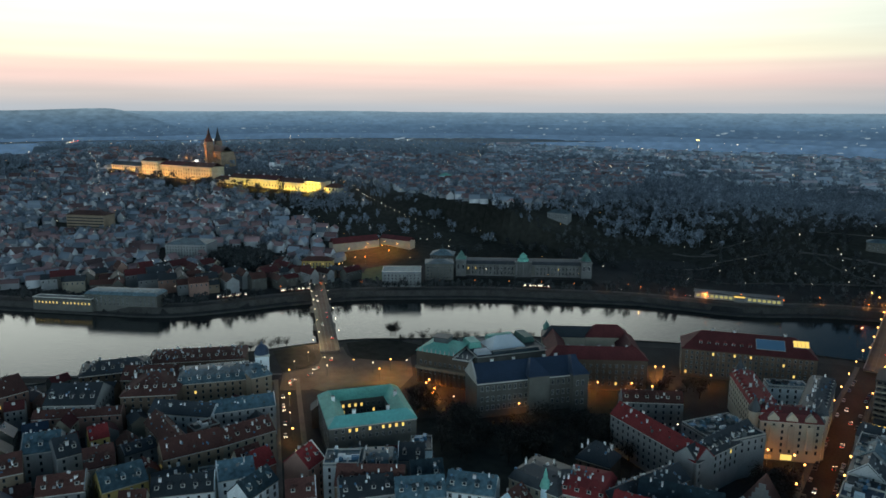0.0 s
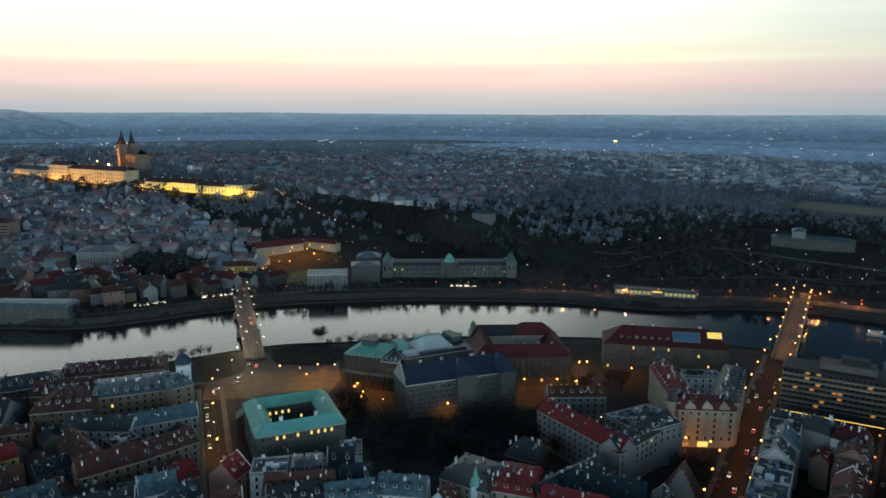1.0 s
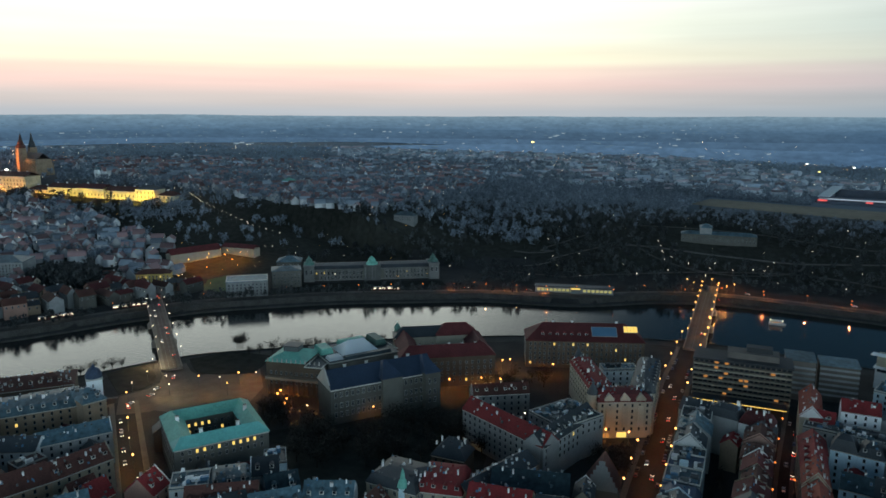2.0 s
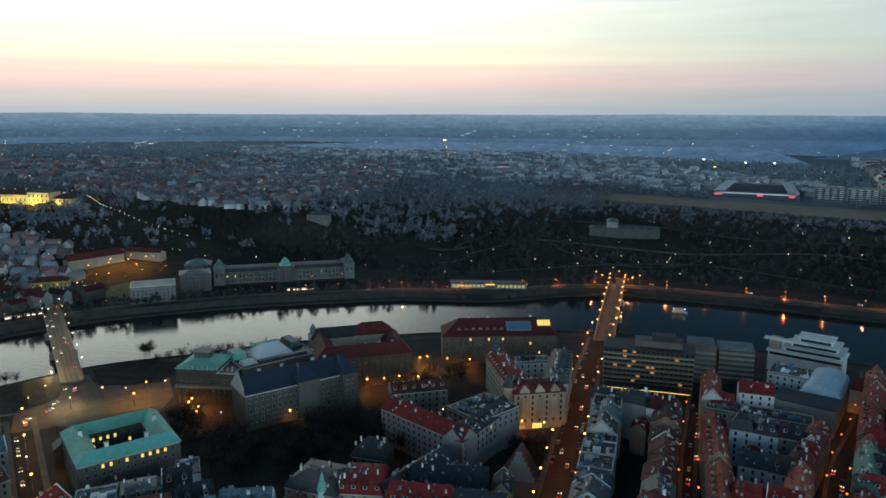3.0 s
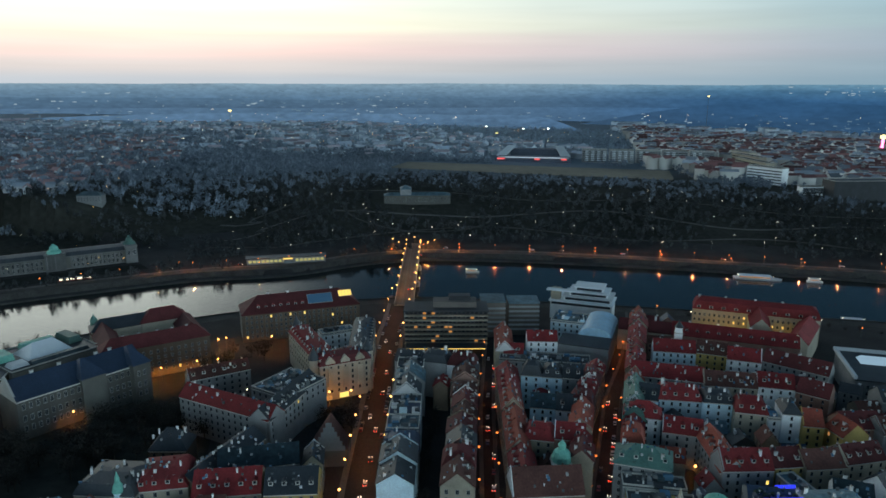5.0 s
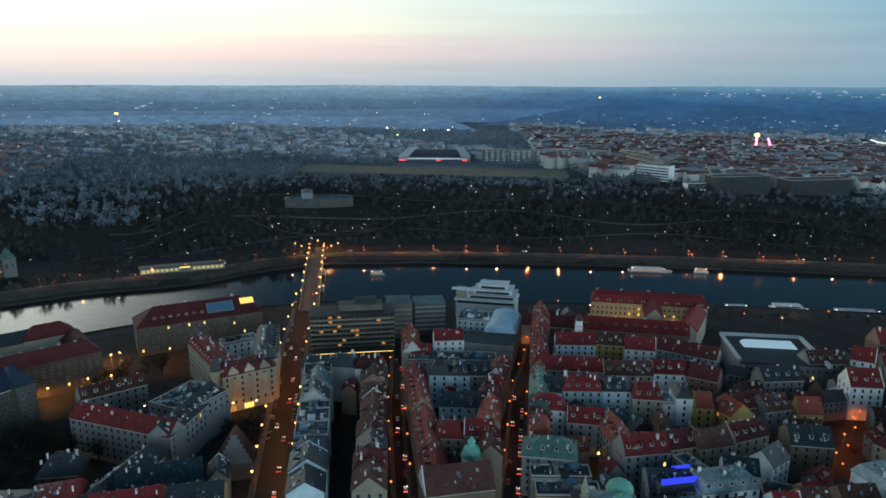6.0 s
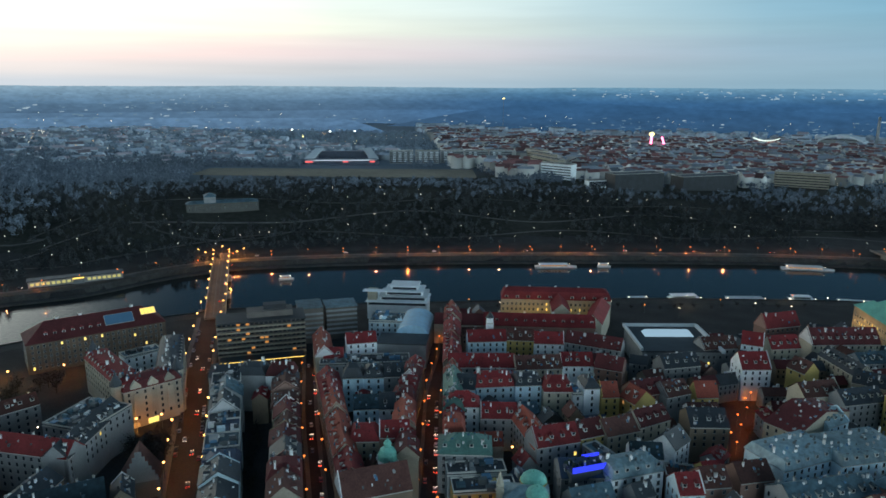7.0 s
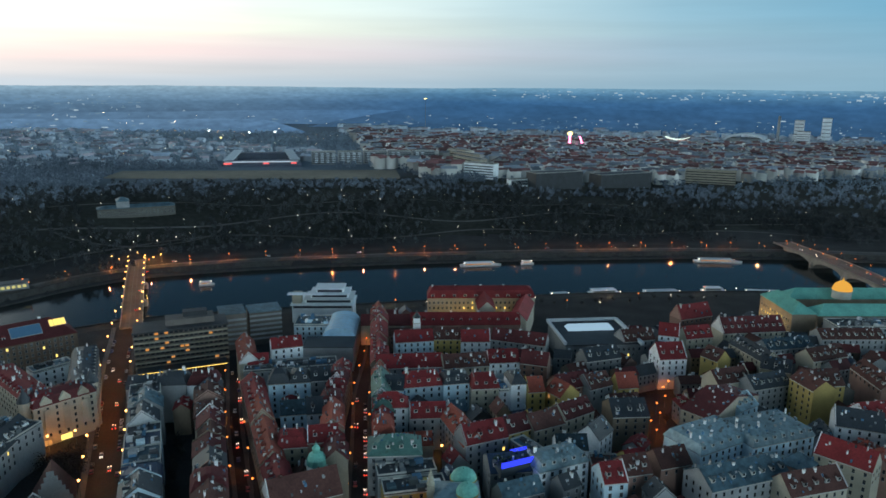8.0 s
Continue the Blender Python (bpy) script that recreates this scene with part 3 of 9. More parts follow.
def rim_plain(a):
    # the hazy plain behind the castle and the park
    return 179 - 2950 * (0.0335 + 0.002 * math.sin(a * 6))


def rim_low(a):
    # the rolling plain in front of it, which sinks away to the right
    return 179 - 2320 * (0.0428 + 0.0015 * math.sin(a * 8 + 2) + 0.05 * float(smooth(-0.02, -0.20, a)))


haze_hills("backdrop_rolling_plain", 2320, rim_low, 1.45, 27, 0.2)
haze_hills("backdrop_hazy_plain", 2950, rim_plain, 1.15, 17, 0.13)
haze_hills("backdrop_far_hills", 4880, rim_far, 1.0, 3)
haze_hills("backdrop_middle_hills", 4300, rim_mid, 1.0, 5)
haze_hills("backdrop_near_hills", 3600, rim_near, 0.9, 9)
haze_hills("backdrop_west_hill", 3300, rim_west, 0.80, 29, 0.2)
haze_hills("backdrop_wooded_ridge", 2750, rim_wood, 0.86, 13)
# footpaths that cross the park slope
for tag, off, amp in (("low", 96, 12), ("middle", 150, 16), ("high", 205, 14)):
    base = resample([q for q in FAR_BANK if -230 < q[0] < 1000], 16)
    bn = normals(base)
    line = base + bn * (off + amp * np.sin(np.arange(len(base)) * 0.35 + off))[:, None]
    path = Shape()
    sweep(path, line, [(-2.0, lambda x, y: ground_at(x, y) + 0.35), (2.0, lambda x, y: ground_at(x, y) + 0.35)], M_PAVING)
    structure("footpath_" + tag, path, "pale gravel footpath along the park slope", "path")

# the bowl-shaped path above the bridge head
bowl = np.array([(-20 + 92 * math.cos(k), 335 + 44 * math.sin(-k)) for k in np.linspace(-0.25, math.pi + 0.25, 40)])
path = Shape()
sweep(path, bowl, [(-1.6, lambda x, y: ground_at(x, y) + 0.4), (1.6, lambda x, y: ground_at(x, y) + 0.4)], M_PAVING, flip=True)
structure("footpath_bowl", path, "pale footpath curving in a bowl above the bridge head", "path")

# ---- houses ----


def shared_meshes():
    """Meshes that many houses share: windows dark and lit, chimneys, dormers, roof lights."""
    out = {}
    for key, glass in (("dark", M_GLASS), ("lit", M_LIT), ("warm", M_LITWARM)):
        s = Shape()
        s.box(-0.75, -0.10, -1.1, 0.75, 0.05, -0.95, M_FRAME)
        s.box(-0.75, -0.10, 0.95, 0.75, 0.05, 1.1, M_FRAME)
        s.box(-0.75, -0.08, -0.95, -0.6, 0.05, 0.95, M_FRAME)
        s.box(0.6, -0.08, -0.95, 0.75, 0.05, 0.95, M_FRAME)
        s.box(-0.05, -0.06, -0.95, 0.05, 0.05, 0.95, M_FRAME)
        s.add([(-0.6, -0.02, -0.95), (0.6, -0.02, -0.95), (0.6, -0.02, 0.95), (-0.6, -0.02, 0.95)], [(0, 1, 2, 3)], glass)
        out[key] = s.data("window")
    s = Shape().box(-0.9, -0.5, -3.0, 0.9, 0.5, 1.3, M_CHIMNEY).box(-1.05, -0.65, 1.3, 1.05, 0.65, 1.6, M_TRIM)
    for x in (-0.55, 0, 0.55):
        s.turned([(0.17, 1.6), (0.14, 2.1)], ROOF["tile_brown"], 6, x)
    out["chimney"] = s.data("chimney")
    s = Shape().box(-0.45, -0.45, -2.5, 0.45, 0.45, 1.1, M_CHIMNEY).box(-0.55, -0.55, 1.1, 0.55, 0.55, 1.3, M_TRIM)
    out["stack"] = s.data("chimney_stack")
    for key, roof in ROOF.items():
        s = Shape()
        s.box(-0.9, -0.1, -0.4, 0.9, 2.2, 1.5, M_TRIM)
        s.add([(-1.1, -0.3, 1.5), (1.1, -0.3, 1.5), (0, -0.3, 2.3), (-1.1, 2.4, 1.5), (1.1, 2.4, 1.5), (0, 2.4, 2.3)], [(0, 1, 2), (0, 2, 5, 3), (1, 4, 5, 2), (3, 5, 4)], roof)
        s.add([(-0.6, -0.13, 0.1), (0.6, -0.13, 0.1), (0.6, -0.13, 1.3), (-0.6, -0.13, 1.3)], [(0, 1, 2, 3)], M_GLASS)
        out["dormer_" + key] = s.data("dormer")
    s = Shape().box(-0.55, -0.8, -0.05, 0.55, 0.8, 0.10, M_FRAME)
    s.add([(-0.42, -0.66, 0.115), (0.42, -0.66, 0.115), (0.42, 0.66, 0.115), (-0.42, 0.66, 0.115)], [(0, 1, 2, 3)], M_SKYLIGHT)
    out["rooflight"] = s.data("roof_light")
    return out


SHARED = shared_meshes()
FOOT = []      # what is built over: place, length, depth, turn
WINDOWS = {"count": 0}
WALL_WORDS = {"white": "white plastered", "pale": "pale blue plastered", "cream": "cream plastered", "beige": "beige plastered", "yellow": "ochre yellow", "tan": "tan plastered",
              "rose": "dull rose", "brown": "brown sandstone", "grey": "grey plastered", "stone": "grey stone"}
ROOF_WORDS = {"zinc": "pale zinc", "copper_pale": "pale turquoise", "tile_red": "red tiled", "tile_orange": "orange tiled", "tile_dark": "dark red tiled", "tile_brown": "weathered brown tiled", "slate": "dark slate",
              "slate_blue": "blue-grey metal", "slate_navy": "navy slate", "copper": "green copper", "copper_dark": "dark green copper"}
SHAPE_WORDS = {"gable": "pitched", "hip": "hipped", "mansard": "mansard", "flat": "flat"}


def roof_shape(kind, l, d, eave, rise, mat, over=0.5, wall_mat=None):
    """A roof over a rectangle l by d: a closed shell with an overhang and a soffit. Also gives the height at depth y."""
    s = Shape()
    x, y = l / 2 + over * 0.2, d / 2 + over
    t = 0.35
    if kind == "gable":
        v = [(-x, -y, eave), (x, -y, eave), (x, 0, eave + rise), (-x, 0, eave + rise), (-x, y, eave), (x, y, eave)]
        low = [(a, b, c - t) for a, b, c in v]
        f = [(0, 1, 2, 3), (3, 2, 5, 4), (7, 6, 9, 8), (8, 9, 10, 11), (0, 6, 7, 1), (4, 5, 11, 10), (1, 7, 8, 2), (2, 8, 11, 5), (0, 3, 9, 6), (3, 4, 10, 9)]
        s.add(v + low, f, mat)
    elif kind == "hip":
        x += over * 0.8
        run = min(d / 2, l / 2 - 0.3)
        v = [(-x, -y, eave), (x, -y, eave), (x, y, eave), (-x, y, eave), (-x + run, 0, eave + rise), (x - run, 0, eave + rise)]
        low = [(a, b, c - t) for a, b, c in v[:4]]
        s.add(v + low, [(0, 1, 5, 4), (1, 2, 5), (2, 3, 4, 5), (3, 0, 4), (0, 6, 7, 1), (1, 7, 8, 2), (2, 8, 9, 3), (3, 9, 6, 0), (6, 9, 8, 7)], mat)
    elif kind == "mansard":
        x += over * 0.4
        k = min(2.2, d * 0.2)
        h = rise * 0.72
        ring0 = [(-x, -y, eave), (x, -y, eave), (x, y, eave), (-x, y, eave)]
        ring1 = [(-x + k, -y + k, eave + h), (x - k, -y + k, eave + h), (x - k, y - k, eave + h), (-x + k, y - k, eave + h)]
        m = min(d * 0.36, l * 0.3)
        ring2 = [(-x + k + m * 0.6, -y + k + m, eave + rise), (x - k - m * 0.6, -y + k + m, eave + rise), (x - k - m * 0.6, y - k - m, eave + rise), (-x + k + m * 0.6, y - k - m, eave + rise)]
        low = [(a, b, c - t) for a, b, c in ring0]
        f = []
        for o in (0, 4):
            f += [(o + i, o + (i + 1) % 4, o + 4 + (i + 1) % 4, o + 4 + i) for i in range(4)]
        f += [(8, 9, 10, 11)] + [(i, 12 + i, 12 + (i + 1) % 4, (i + 1) % 4) for i in range(4)] + [(15, 14, 13, 12)]
        s.add(ring0 + ring1 + ring2 + low, f, mat)
    else:
        s.box(-l / 2, -d / 2, eave - 0.3, l / 2, d / 2, eave + 0.15, mat)
        for x0, y0, x1, y1 in ((-l / 2, -d / 2, l / 2, -d / 2 + 0.4), (-l / 2, d / 2 - 0.4, l / 2, d / 2), (-l / 2, -d / 2 + 0.4, -l / 2 + 0.4, d / 2 - 0.4), (l / 2 - 0.4, -d / 2 + 0.4, l / 2, d / 2 - 0.4)):
            s.box(x0, y0, eave + 0.15, x1, y1, eave + 0.9, M_TRIM)

    def height(yy):
        u = max(0.0, 1 - abs(yy) / (d / 2 + over))
        if kind in ("gable", "hip"):
            return eave + rise * u
        if kind == "mansard":
            e = d / 2 + over - abs(yy)
            return eave + min(rise * 0.72, e / min(2.2, d * 0.2) * rise * 0.72) + (rise * 0.28 if u > 0.5 else 0)
        return eave
    return s, height


PANE_V = [(x, y, z) for y in (-0.03, 0.02) for x, z in ((-0.55, -0.9), (0.55, -0.9), (0.55, 0.9), (-0.55, 0.9))]
SILL_V = [(x, y, z) for y in (-0.14, 0.02) for x, z in ((-0.72, -1.06), (0.72, -1.06), (0.72, -0.92), (-0.72, -0.92))]
PANE_F = [(0, 1, 2, 3), (1, 0, 4, 5), (2, 1, 5, 6), (3, 2, 6, 7), (0, 3, 7, 4)]


def house(cx, cy, l, d, angle, eave, rise, kind, wall, roof, z=0.0, win=5, chimneys=-1, dormers=-1, lit=0.012, side=True, name="house", label="", group="old town houses", storey=3.5, pitch=3.9, extras=True, cornice=True):
    """A town house: walls with a plinth and cornice, a roof, windows, chimneys, dormers and roof lights. Its front faces its own -y."""
    FOOT.append((cx, cy, l, d, angle))
    g = random.Random(int(cx * 31 + cy * 17 + l * 7))
    if not label:
        label = "%s town house with a %s %s roof" % (WALL_WORDS[wall], SHAPE_WORDS[kind], ROOF_WORDS[roof])
    top = thing(name, pose(cx, cy, z, 0, 0, angle), label, "house", group)
    wm, rm = WALL[wall], ROOF[roof]
    body = Shape().box(-l / 2, -d / 2, -1.0, l / 2, d / 2, eave - 0.36, wm)
    if kind == "gable":
        x = l / 2 - 0.02
        for sx in (-x, x):
            f = [(0, 1, 2)] if sx < 0 else [(2, 1, 0)]
            body.add([(sx, d / 2, eave - 0.4), (sx, -d / 2, eave - 0.4), (sx, 0, eave + rise - 0.45)], f, wm)
    part("wall", body, top)
    rs, height = roof_shape(kind, l, d, eave, rise, rm)
    cover = part("roof", rs, top)
    band = Shape()
    for zz, o, h in ((eave - 0.9, 0.28, 0.5),):
        band.box(-l / 2 - 0.01, -d / 2 - o, zz, l / 2 + 0.01, -d / 2 - 0.002, zz + h, M_TRIM)
    if cornice:
        part("cornice", band, top)
    far_off = math.hypot(cx - EYE_X, cy - EYE_Y) > 295
    rows = Shape()
    # windows on the front, and on the gable ends where they stand free
    if win:
        floors = max(1, int((eave - 1.5) / storey))
        faces = [(l, 0.0, (0, -d / 2))]
        if side and d > 9:
            faces += [(d, 90.0, (l / 2, 0)), (d, -90.0, (-l / 2, 0))]
        for width, turn, (ox, oy) in faces:
            n = max(1, int((width - 1.2) / pitch))
            for fl in range(floors):
                if turn and fl > 1:
                    continue
                zz = eave - 2.5 - fl * storey
                if zz < 2.0 or (fl >= win and not turn):
                    continue
                for i in range(n):
                    u = (i - (n - 1) / 2) * (width - 0.6) / n
                    at = pose(ox, oy, zz, 0, 0, turn) @ Matrix.Translation((u, 0, 0))
                    r = g.random()
                    if far_off and r >= lit:
                        rows.add([tuple(at @ Vector(p)) for p in PANE_V], PANE_F, M_GLASS).add([tuple(at @ Vector(p)) for p in SILL_V], PANE_F, M_FRAME)
                    else:
                        part("window", SHARED["lit" if r < lit * 0.5 else "warm" if r < lit else "dark"], top, at=at)
                    WINDOWS["count"] += 1
    if rows.v:
        tagged(part("glazing", rows, top), kind="stuff")
    if extras:
        nc = chimneys if chimneys >= 0 else max(1, int(l / 6.5))
        for i in range(nc):
            x = (i + 0.5) / nc * l - l / 2 + g.uniform(-1.5, 1.5)
            y = g.choice((-1, 1)) * g.uniform(0.05, 0.30) * d
            key = "chimney" if g.random() < 0.5 else "stack"
            size = g.uniform(0.55, 0.85)
            part("chimney", SHARED[key], cover, at=pose(x, y, height(y) + g.uniform(0.2, 0.9), 0, 0, g.choice((0, 90))) @ Matrix.Scale(size, 4))
        if kind == "gable" and g.random() < 0.4:
            sx = g.choice((-1, 1)) * (l / 2 - 0.2)
            fw = Shape()
            y0, zt = d / 2 + 0.3, 0.65
            v = [(sx + k, yy, zz) for k in (-0.2, 0.2) for yy, zz in ((-y0, eave - 0.6), (-y0, eave + zt), (0, eave + rise + zt), (y0, eave + zt), (y0, eave - 0.6))]
            fw.add(v, [(4, 3, 2, 1, 0), (5, 6, 7, 8, 9), (0, 1, 6, 5), (1, 2, 7, 6), (2, 3, 8, 7), (3, 4, 9, 8)], wm if g.random() < 0.6 else M_CHIMNEY)
            part("fire_wall", fw, cover)
        if kind != "flat":
            nd = dormers if dormers >= 0 else (int(l / 5.0) if g.random() < 0.7 and l > 10 else 0)
            for i in range(nd):
                x = (i + 0.5) / nd * l - l / 2
                y = -d / 2 + (0.6 if kind == "mansard" else d * 0.14)
                part("dormer", SHARED["dormer_" + roof], cover, at=pose(x, y, height(y) + (0.25 if kind != "mansard" else 0.1)))
            for i in range((g.random() < 0.35) if kind in ("gable", "hip") else 0):
                x, y = g.uniform(-0.42, 0.42) * l, -d * g.uniform(0.12, 0.3)
                part("roof_light", SHARED["rooflight"], cover, at=pose(x, y, height(y) + 0.12, math.degrees(math.atan2(rise, d / 2 + 0.5))))
        # vents, hatches, small roof panes and ledges
        bits = Shape()
        for i in range(int(l * d / 20)):
            x, y = g.uniform(-0.46, 0.46) * l, g.uniform(-0.46, 0.40) * d
            w, t, up = g.uniform(0.2, 0.6), g.uniform(0.2, 0.5), g.uniform(0.25, 0.9)
            z0 = height(y)
            bits.box(x - w, y - t, z0 - 1.0, x + w, y + t, z0 + up, g.choice((M_CHIMNEY, M_FRAME, M_STEEL, M_STEEL, M_SKYLIGHT, rm)))
        if kind == "flat":      # roof houses, terraces and plant
            for i in range(int(l * d / 22)):
                x, y = g.uniform(-0.40, 0.40) * l, g.uniform(-0.40, 0.40) * d
                w, t = g.uniform(0.6, 2.2), g.uniform(0.6, 2.0)
                bits.box(x - w, y - t, eave - 0.2, x + w, y + t, eave + g.uniform(0.4, 2.6), g.choice((wm, M_CHIMNEY, M_STEEL, ROOF["slate"], ROOF["slate_blue"], M_SKYLIGHT)), taper=g.choice((0, 0, 0.3)))
        tagged(part("roof_clutter", bits, cover), kind="stuff")
    return top


# ---- landmarks of the near bank ----


def window_grid(top, l, floors, first, storey, n, at, lit=0.0, seed=1, keep=None):
    """Windows in rows on one face of a thing."""
    g = random.Random(seed)
    for fl in range(floors):
        for i in range(n):
            u = (i - (n - 1) / 2) * l / n
            r = g.random()
            key = "lit" if r < lit else "dark"
            if keep:
                key = keep(fl, i) or key
            part("window", SHARED[key], top, at=at @ Matrix.Translation((u, 0, first + fl * storey)))


def wing(top, cx, cy, l, d, angle, eave, rise, kind, wall, roof, name="wing"):
    """One wing of a large building: a wall part and a roof part under the thing."""
    at = pose(cx, cy, 0, 0, 0, angle)
    s = Shape().box(-l / 2, -d / 2, -1, l / 2, d / 2, eave - 0.36, wall)
    if kind == "gable":
        x = l / 2 - 0.02
        for sx in (-x, x):
            s.add([(sx, d / 2, eave - 0.4), (sx, -d / 2, eave - 0.4), (sx, 0, eave + rise - 0.45)], [(0, 1, 2)] if sx < 0 else [(2, 1, 0)], wall)
    part(name + "_wall", s, top, at=at)
    rs, height = roof_shape(kind, l, d, eave, rise, roof)
    part(name + "_roof", rs, top, at=at)
    return at, height


# the faculty with the green copper roof round a court
def faculty():
    top = thing("faculty_building", pose(-178, -287, 0, 0, 0, 58.5), "grey faculty building with green copper roofs round a lit courtyard", "faculty building")
    L, D, e = 46, 44, 20
    grey = WALL["stone"]
    for cx, cy, l, d, a, r in ((0, -D / 2 + 4.5, L, 9, 0, "copper_pale"), (0, D / 2 - 5, L, 10, 180, "copper"), (-L / 2 + 5, 0, D - 0.2, 10, -90, "copper"), (L / 2 - 5, 0, D - 0.2, 10, 90, "copper")):
        wing(top, cx, cy, l, d, a, e + (0 if abs(cx) < 1 else 0.06), 4.2, "hip", grey, ROOF[r])
    window_grid(top, L - 4, 2, 13.5, 3.8, 12, pose(0, -D / 2, 0), seed=4, keep=lambda f, i: "lit" if f == 1 and i in (2, 3, 5, 7, 8, 9, 10) else None)
    window_grid(top, D - 4, 4, 5.5, 3.8, 11, pose(-L / 2, 0, 0, 0, 0, -90), seed=6)
    # court side of the rear wing
    window_grid(top, L - 22, 3, 8.5, 3.8, 7, pose(0, D / 2 - 10, 0), lit=0.3, seed=8)

    for x, y in ((-9, -16), (9, -16), (17, 2), (-17, 4)):
        part("chimney", SHARED["chimney"], top, at=pose(x, y, 24.6))
    band = Shape().box(-L / 2, -D / 2 - 0.35, e - 1.0, L / 2, -D / 2 - 0.003, e - 0.4, M_TRIM)
    part("cornice", band, top)


faculty()


# the concert hall: a high block under a green hipped roof, a long body with glass roofs, colonnade
def concert_hall():
    top = thing("concert_hall", pose(-199, -200, 0, 0, 0, 17), "sandstone concert hall with green copper roof and lit entrance", "concert hall")
    wing(top, -6, 14, 26, 28, 0, 22, 5.5, "hip", WALL["brown"], ROOF["copper"], "hall")
    wing(top, 13, 16, 11.9, 32, 0, 19, 1, "flat", WALL["brown"], ROOF["slate"], "side_hall")
    part("roof_lantern", Shape().box(-11, 9.5, 25.8, -1, 18, 29.0, M_STEEL).box(-11.6, 9, 29.0, -0.4, 18.6, 29.5, ROOF["slate"]), top, "dark roof lantern on the ridge")
    window_grid(top, 35, 2, 8, 6.5, 10, pose(0, 0, 0), lit=0.05, seed=2)
    for i in range(11):
        x = (i - 5) * 3.4
        part("column", Shape().turned([(0.65, 0.2), (0.55, 9.5), (0.75, 10.2)], WALL["brown"], 10, x, -1.6), top)
    part("entablature", Shape().box(-19, -2.6, 10.2, 19, -0.01, 12.0, WALL["tan"]), top)
    for i in range(12):
        x = (i - 5.5) * 3.2
        part("statue", Shape().turned([(0.5, 21.6), (0.45, 22.6), (0.3, 23.4), (0.22, 24.0), (0.05, 24.3)], M_TRIM, 8, x, -0.2), top)


concert_hall()


def gallery_wing():
    top = thing("gallery_wing", pose(-184, -155, 0, 0, 0, 60), "long stone gallery wing with glass pyramid skylight", "gallery")
    wing(top, 0, 0, 52, 40, 0, 20, 1, "flat", WALL["stone"], ROOF["slate"], "gallery")
    s = Shape()
    s.add([(-12, -11, 20.2), (14, -11, 20.2), (14, 11, 20.2), (-12, 11, 20.2), (-5, 0, 27.5), (7, 0, 27.5)], [(0, 1, 5, 4), (1, 2, 5), (2, 3, 4, 5), (3, 0, 4)], M_CANVAS)
    part("skylight", s, top, "pale glazed pyramid skylight")
    for x, y, w, d, h, m in ((-20, 6, 9, 14, 4, ROOF["copper"]), (20, 8, 8, 18, 4, ROOF["copper_dark"]), (-19, -11, 10, 8, 2.2, M_CANVAS), (4, 15, 20, 6, 3, ROOF["copper"]), (3, -15, 34, 5, 2.0, ROOF["slate_blue"])):
        part("roof_house", Shape().box(x - w / 2, y - d / 2, 20.2, x + w / 2, y + d / 2, 20.2 + h, m, taper=0.8), top)


gallery_wing()


def museum():
    top = thing("museum_building", pose(-141.3, -189.5, 0, 0, 0, 56.7), "grey stone museum with steep navy slate roof and gables", "museum")
    at, h = wing(top, 0, 0, 68, 24, 0, 22, 8, "gable", WALL["stone"], ROOF["slate_navy"], "main")
    wing(top, 30, -2.5, 10, 29, 90 - 90, 23.5, 7.5, "hip", WALL["stone"], ROOF["slate_navy"], "pavilion")
    wing(top, 4, -1.5, 13, 27, 0, 24, 7.0, "hip", WALL["stone"], ROOF["slate_navy"], "middle")
    s = Shape()
    s.add([(-34.4, -13, 21), (-34.4, 13, 21), (-34.4, 0, 32), (-33.4, -13, 21), (-33.4, 13, 21), (-33.4, 0, 32)], [(0, 2, 1), (3, 4, 5), (0, 3, 5, 2), (1, 2, 5, 4), (0, 1, 4, 3)], M_TRIM)
    part("gable", s, top, "pale stone end gable")
    for fl, zz in enumerate((6.0, 11.5, 18.0)):
        for i in range(19):
            part("window", SHARED["dark"], top, at=pose(-31 + i * 3.45, -12.0 if not (24.9 < -31 + i * 3.45 < 35.1) else -17.02, zz) @ Matrix.Diagonal((1.1, 1, 1.5, 1)))
    part("cornice", Shape().box(-34, -12.5, 21.0, 24.8, -12.003, 21.6, M_TRIM), top)
    for x in (-20, -6, 14, 22):
        part("chimney", SHARED["chimney"], top, at=pose(x, 3, 29))


museum()


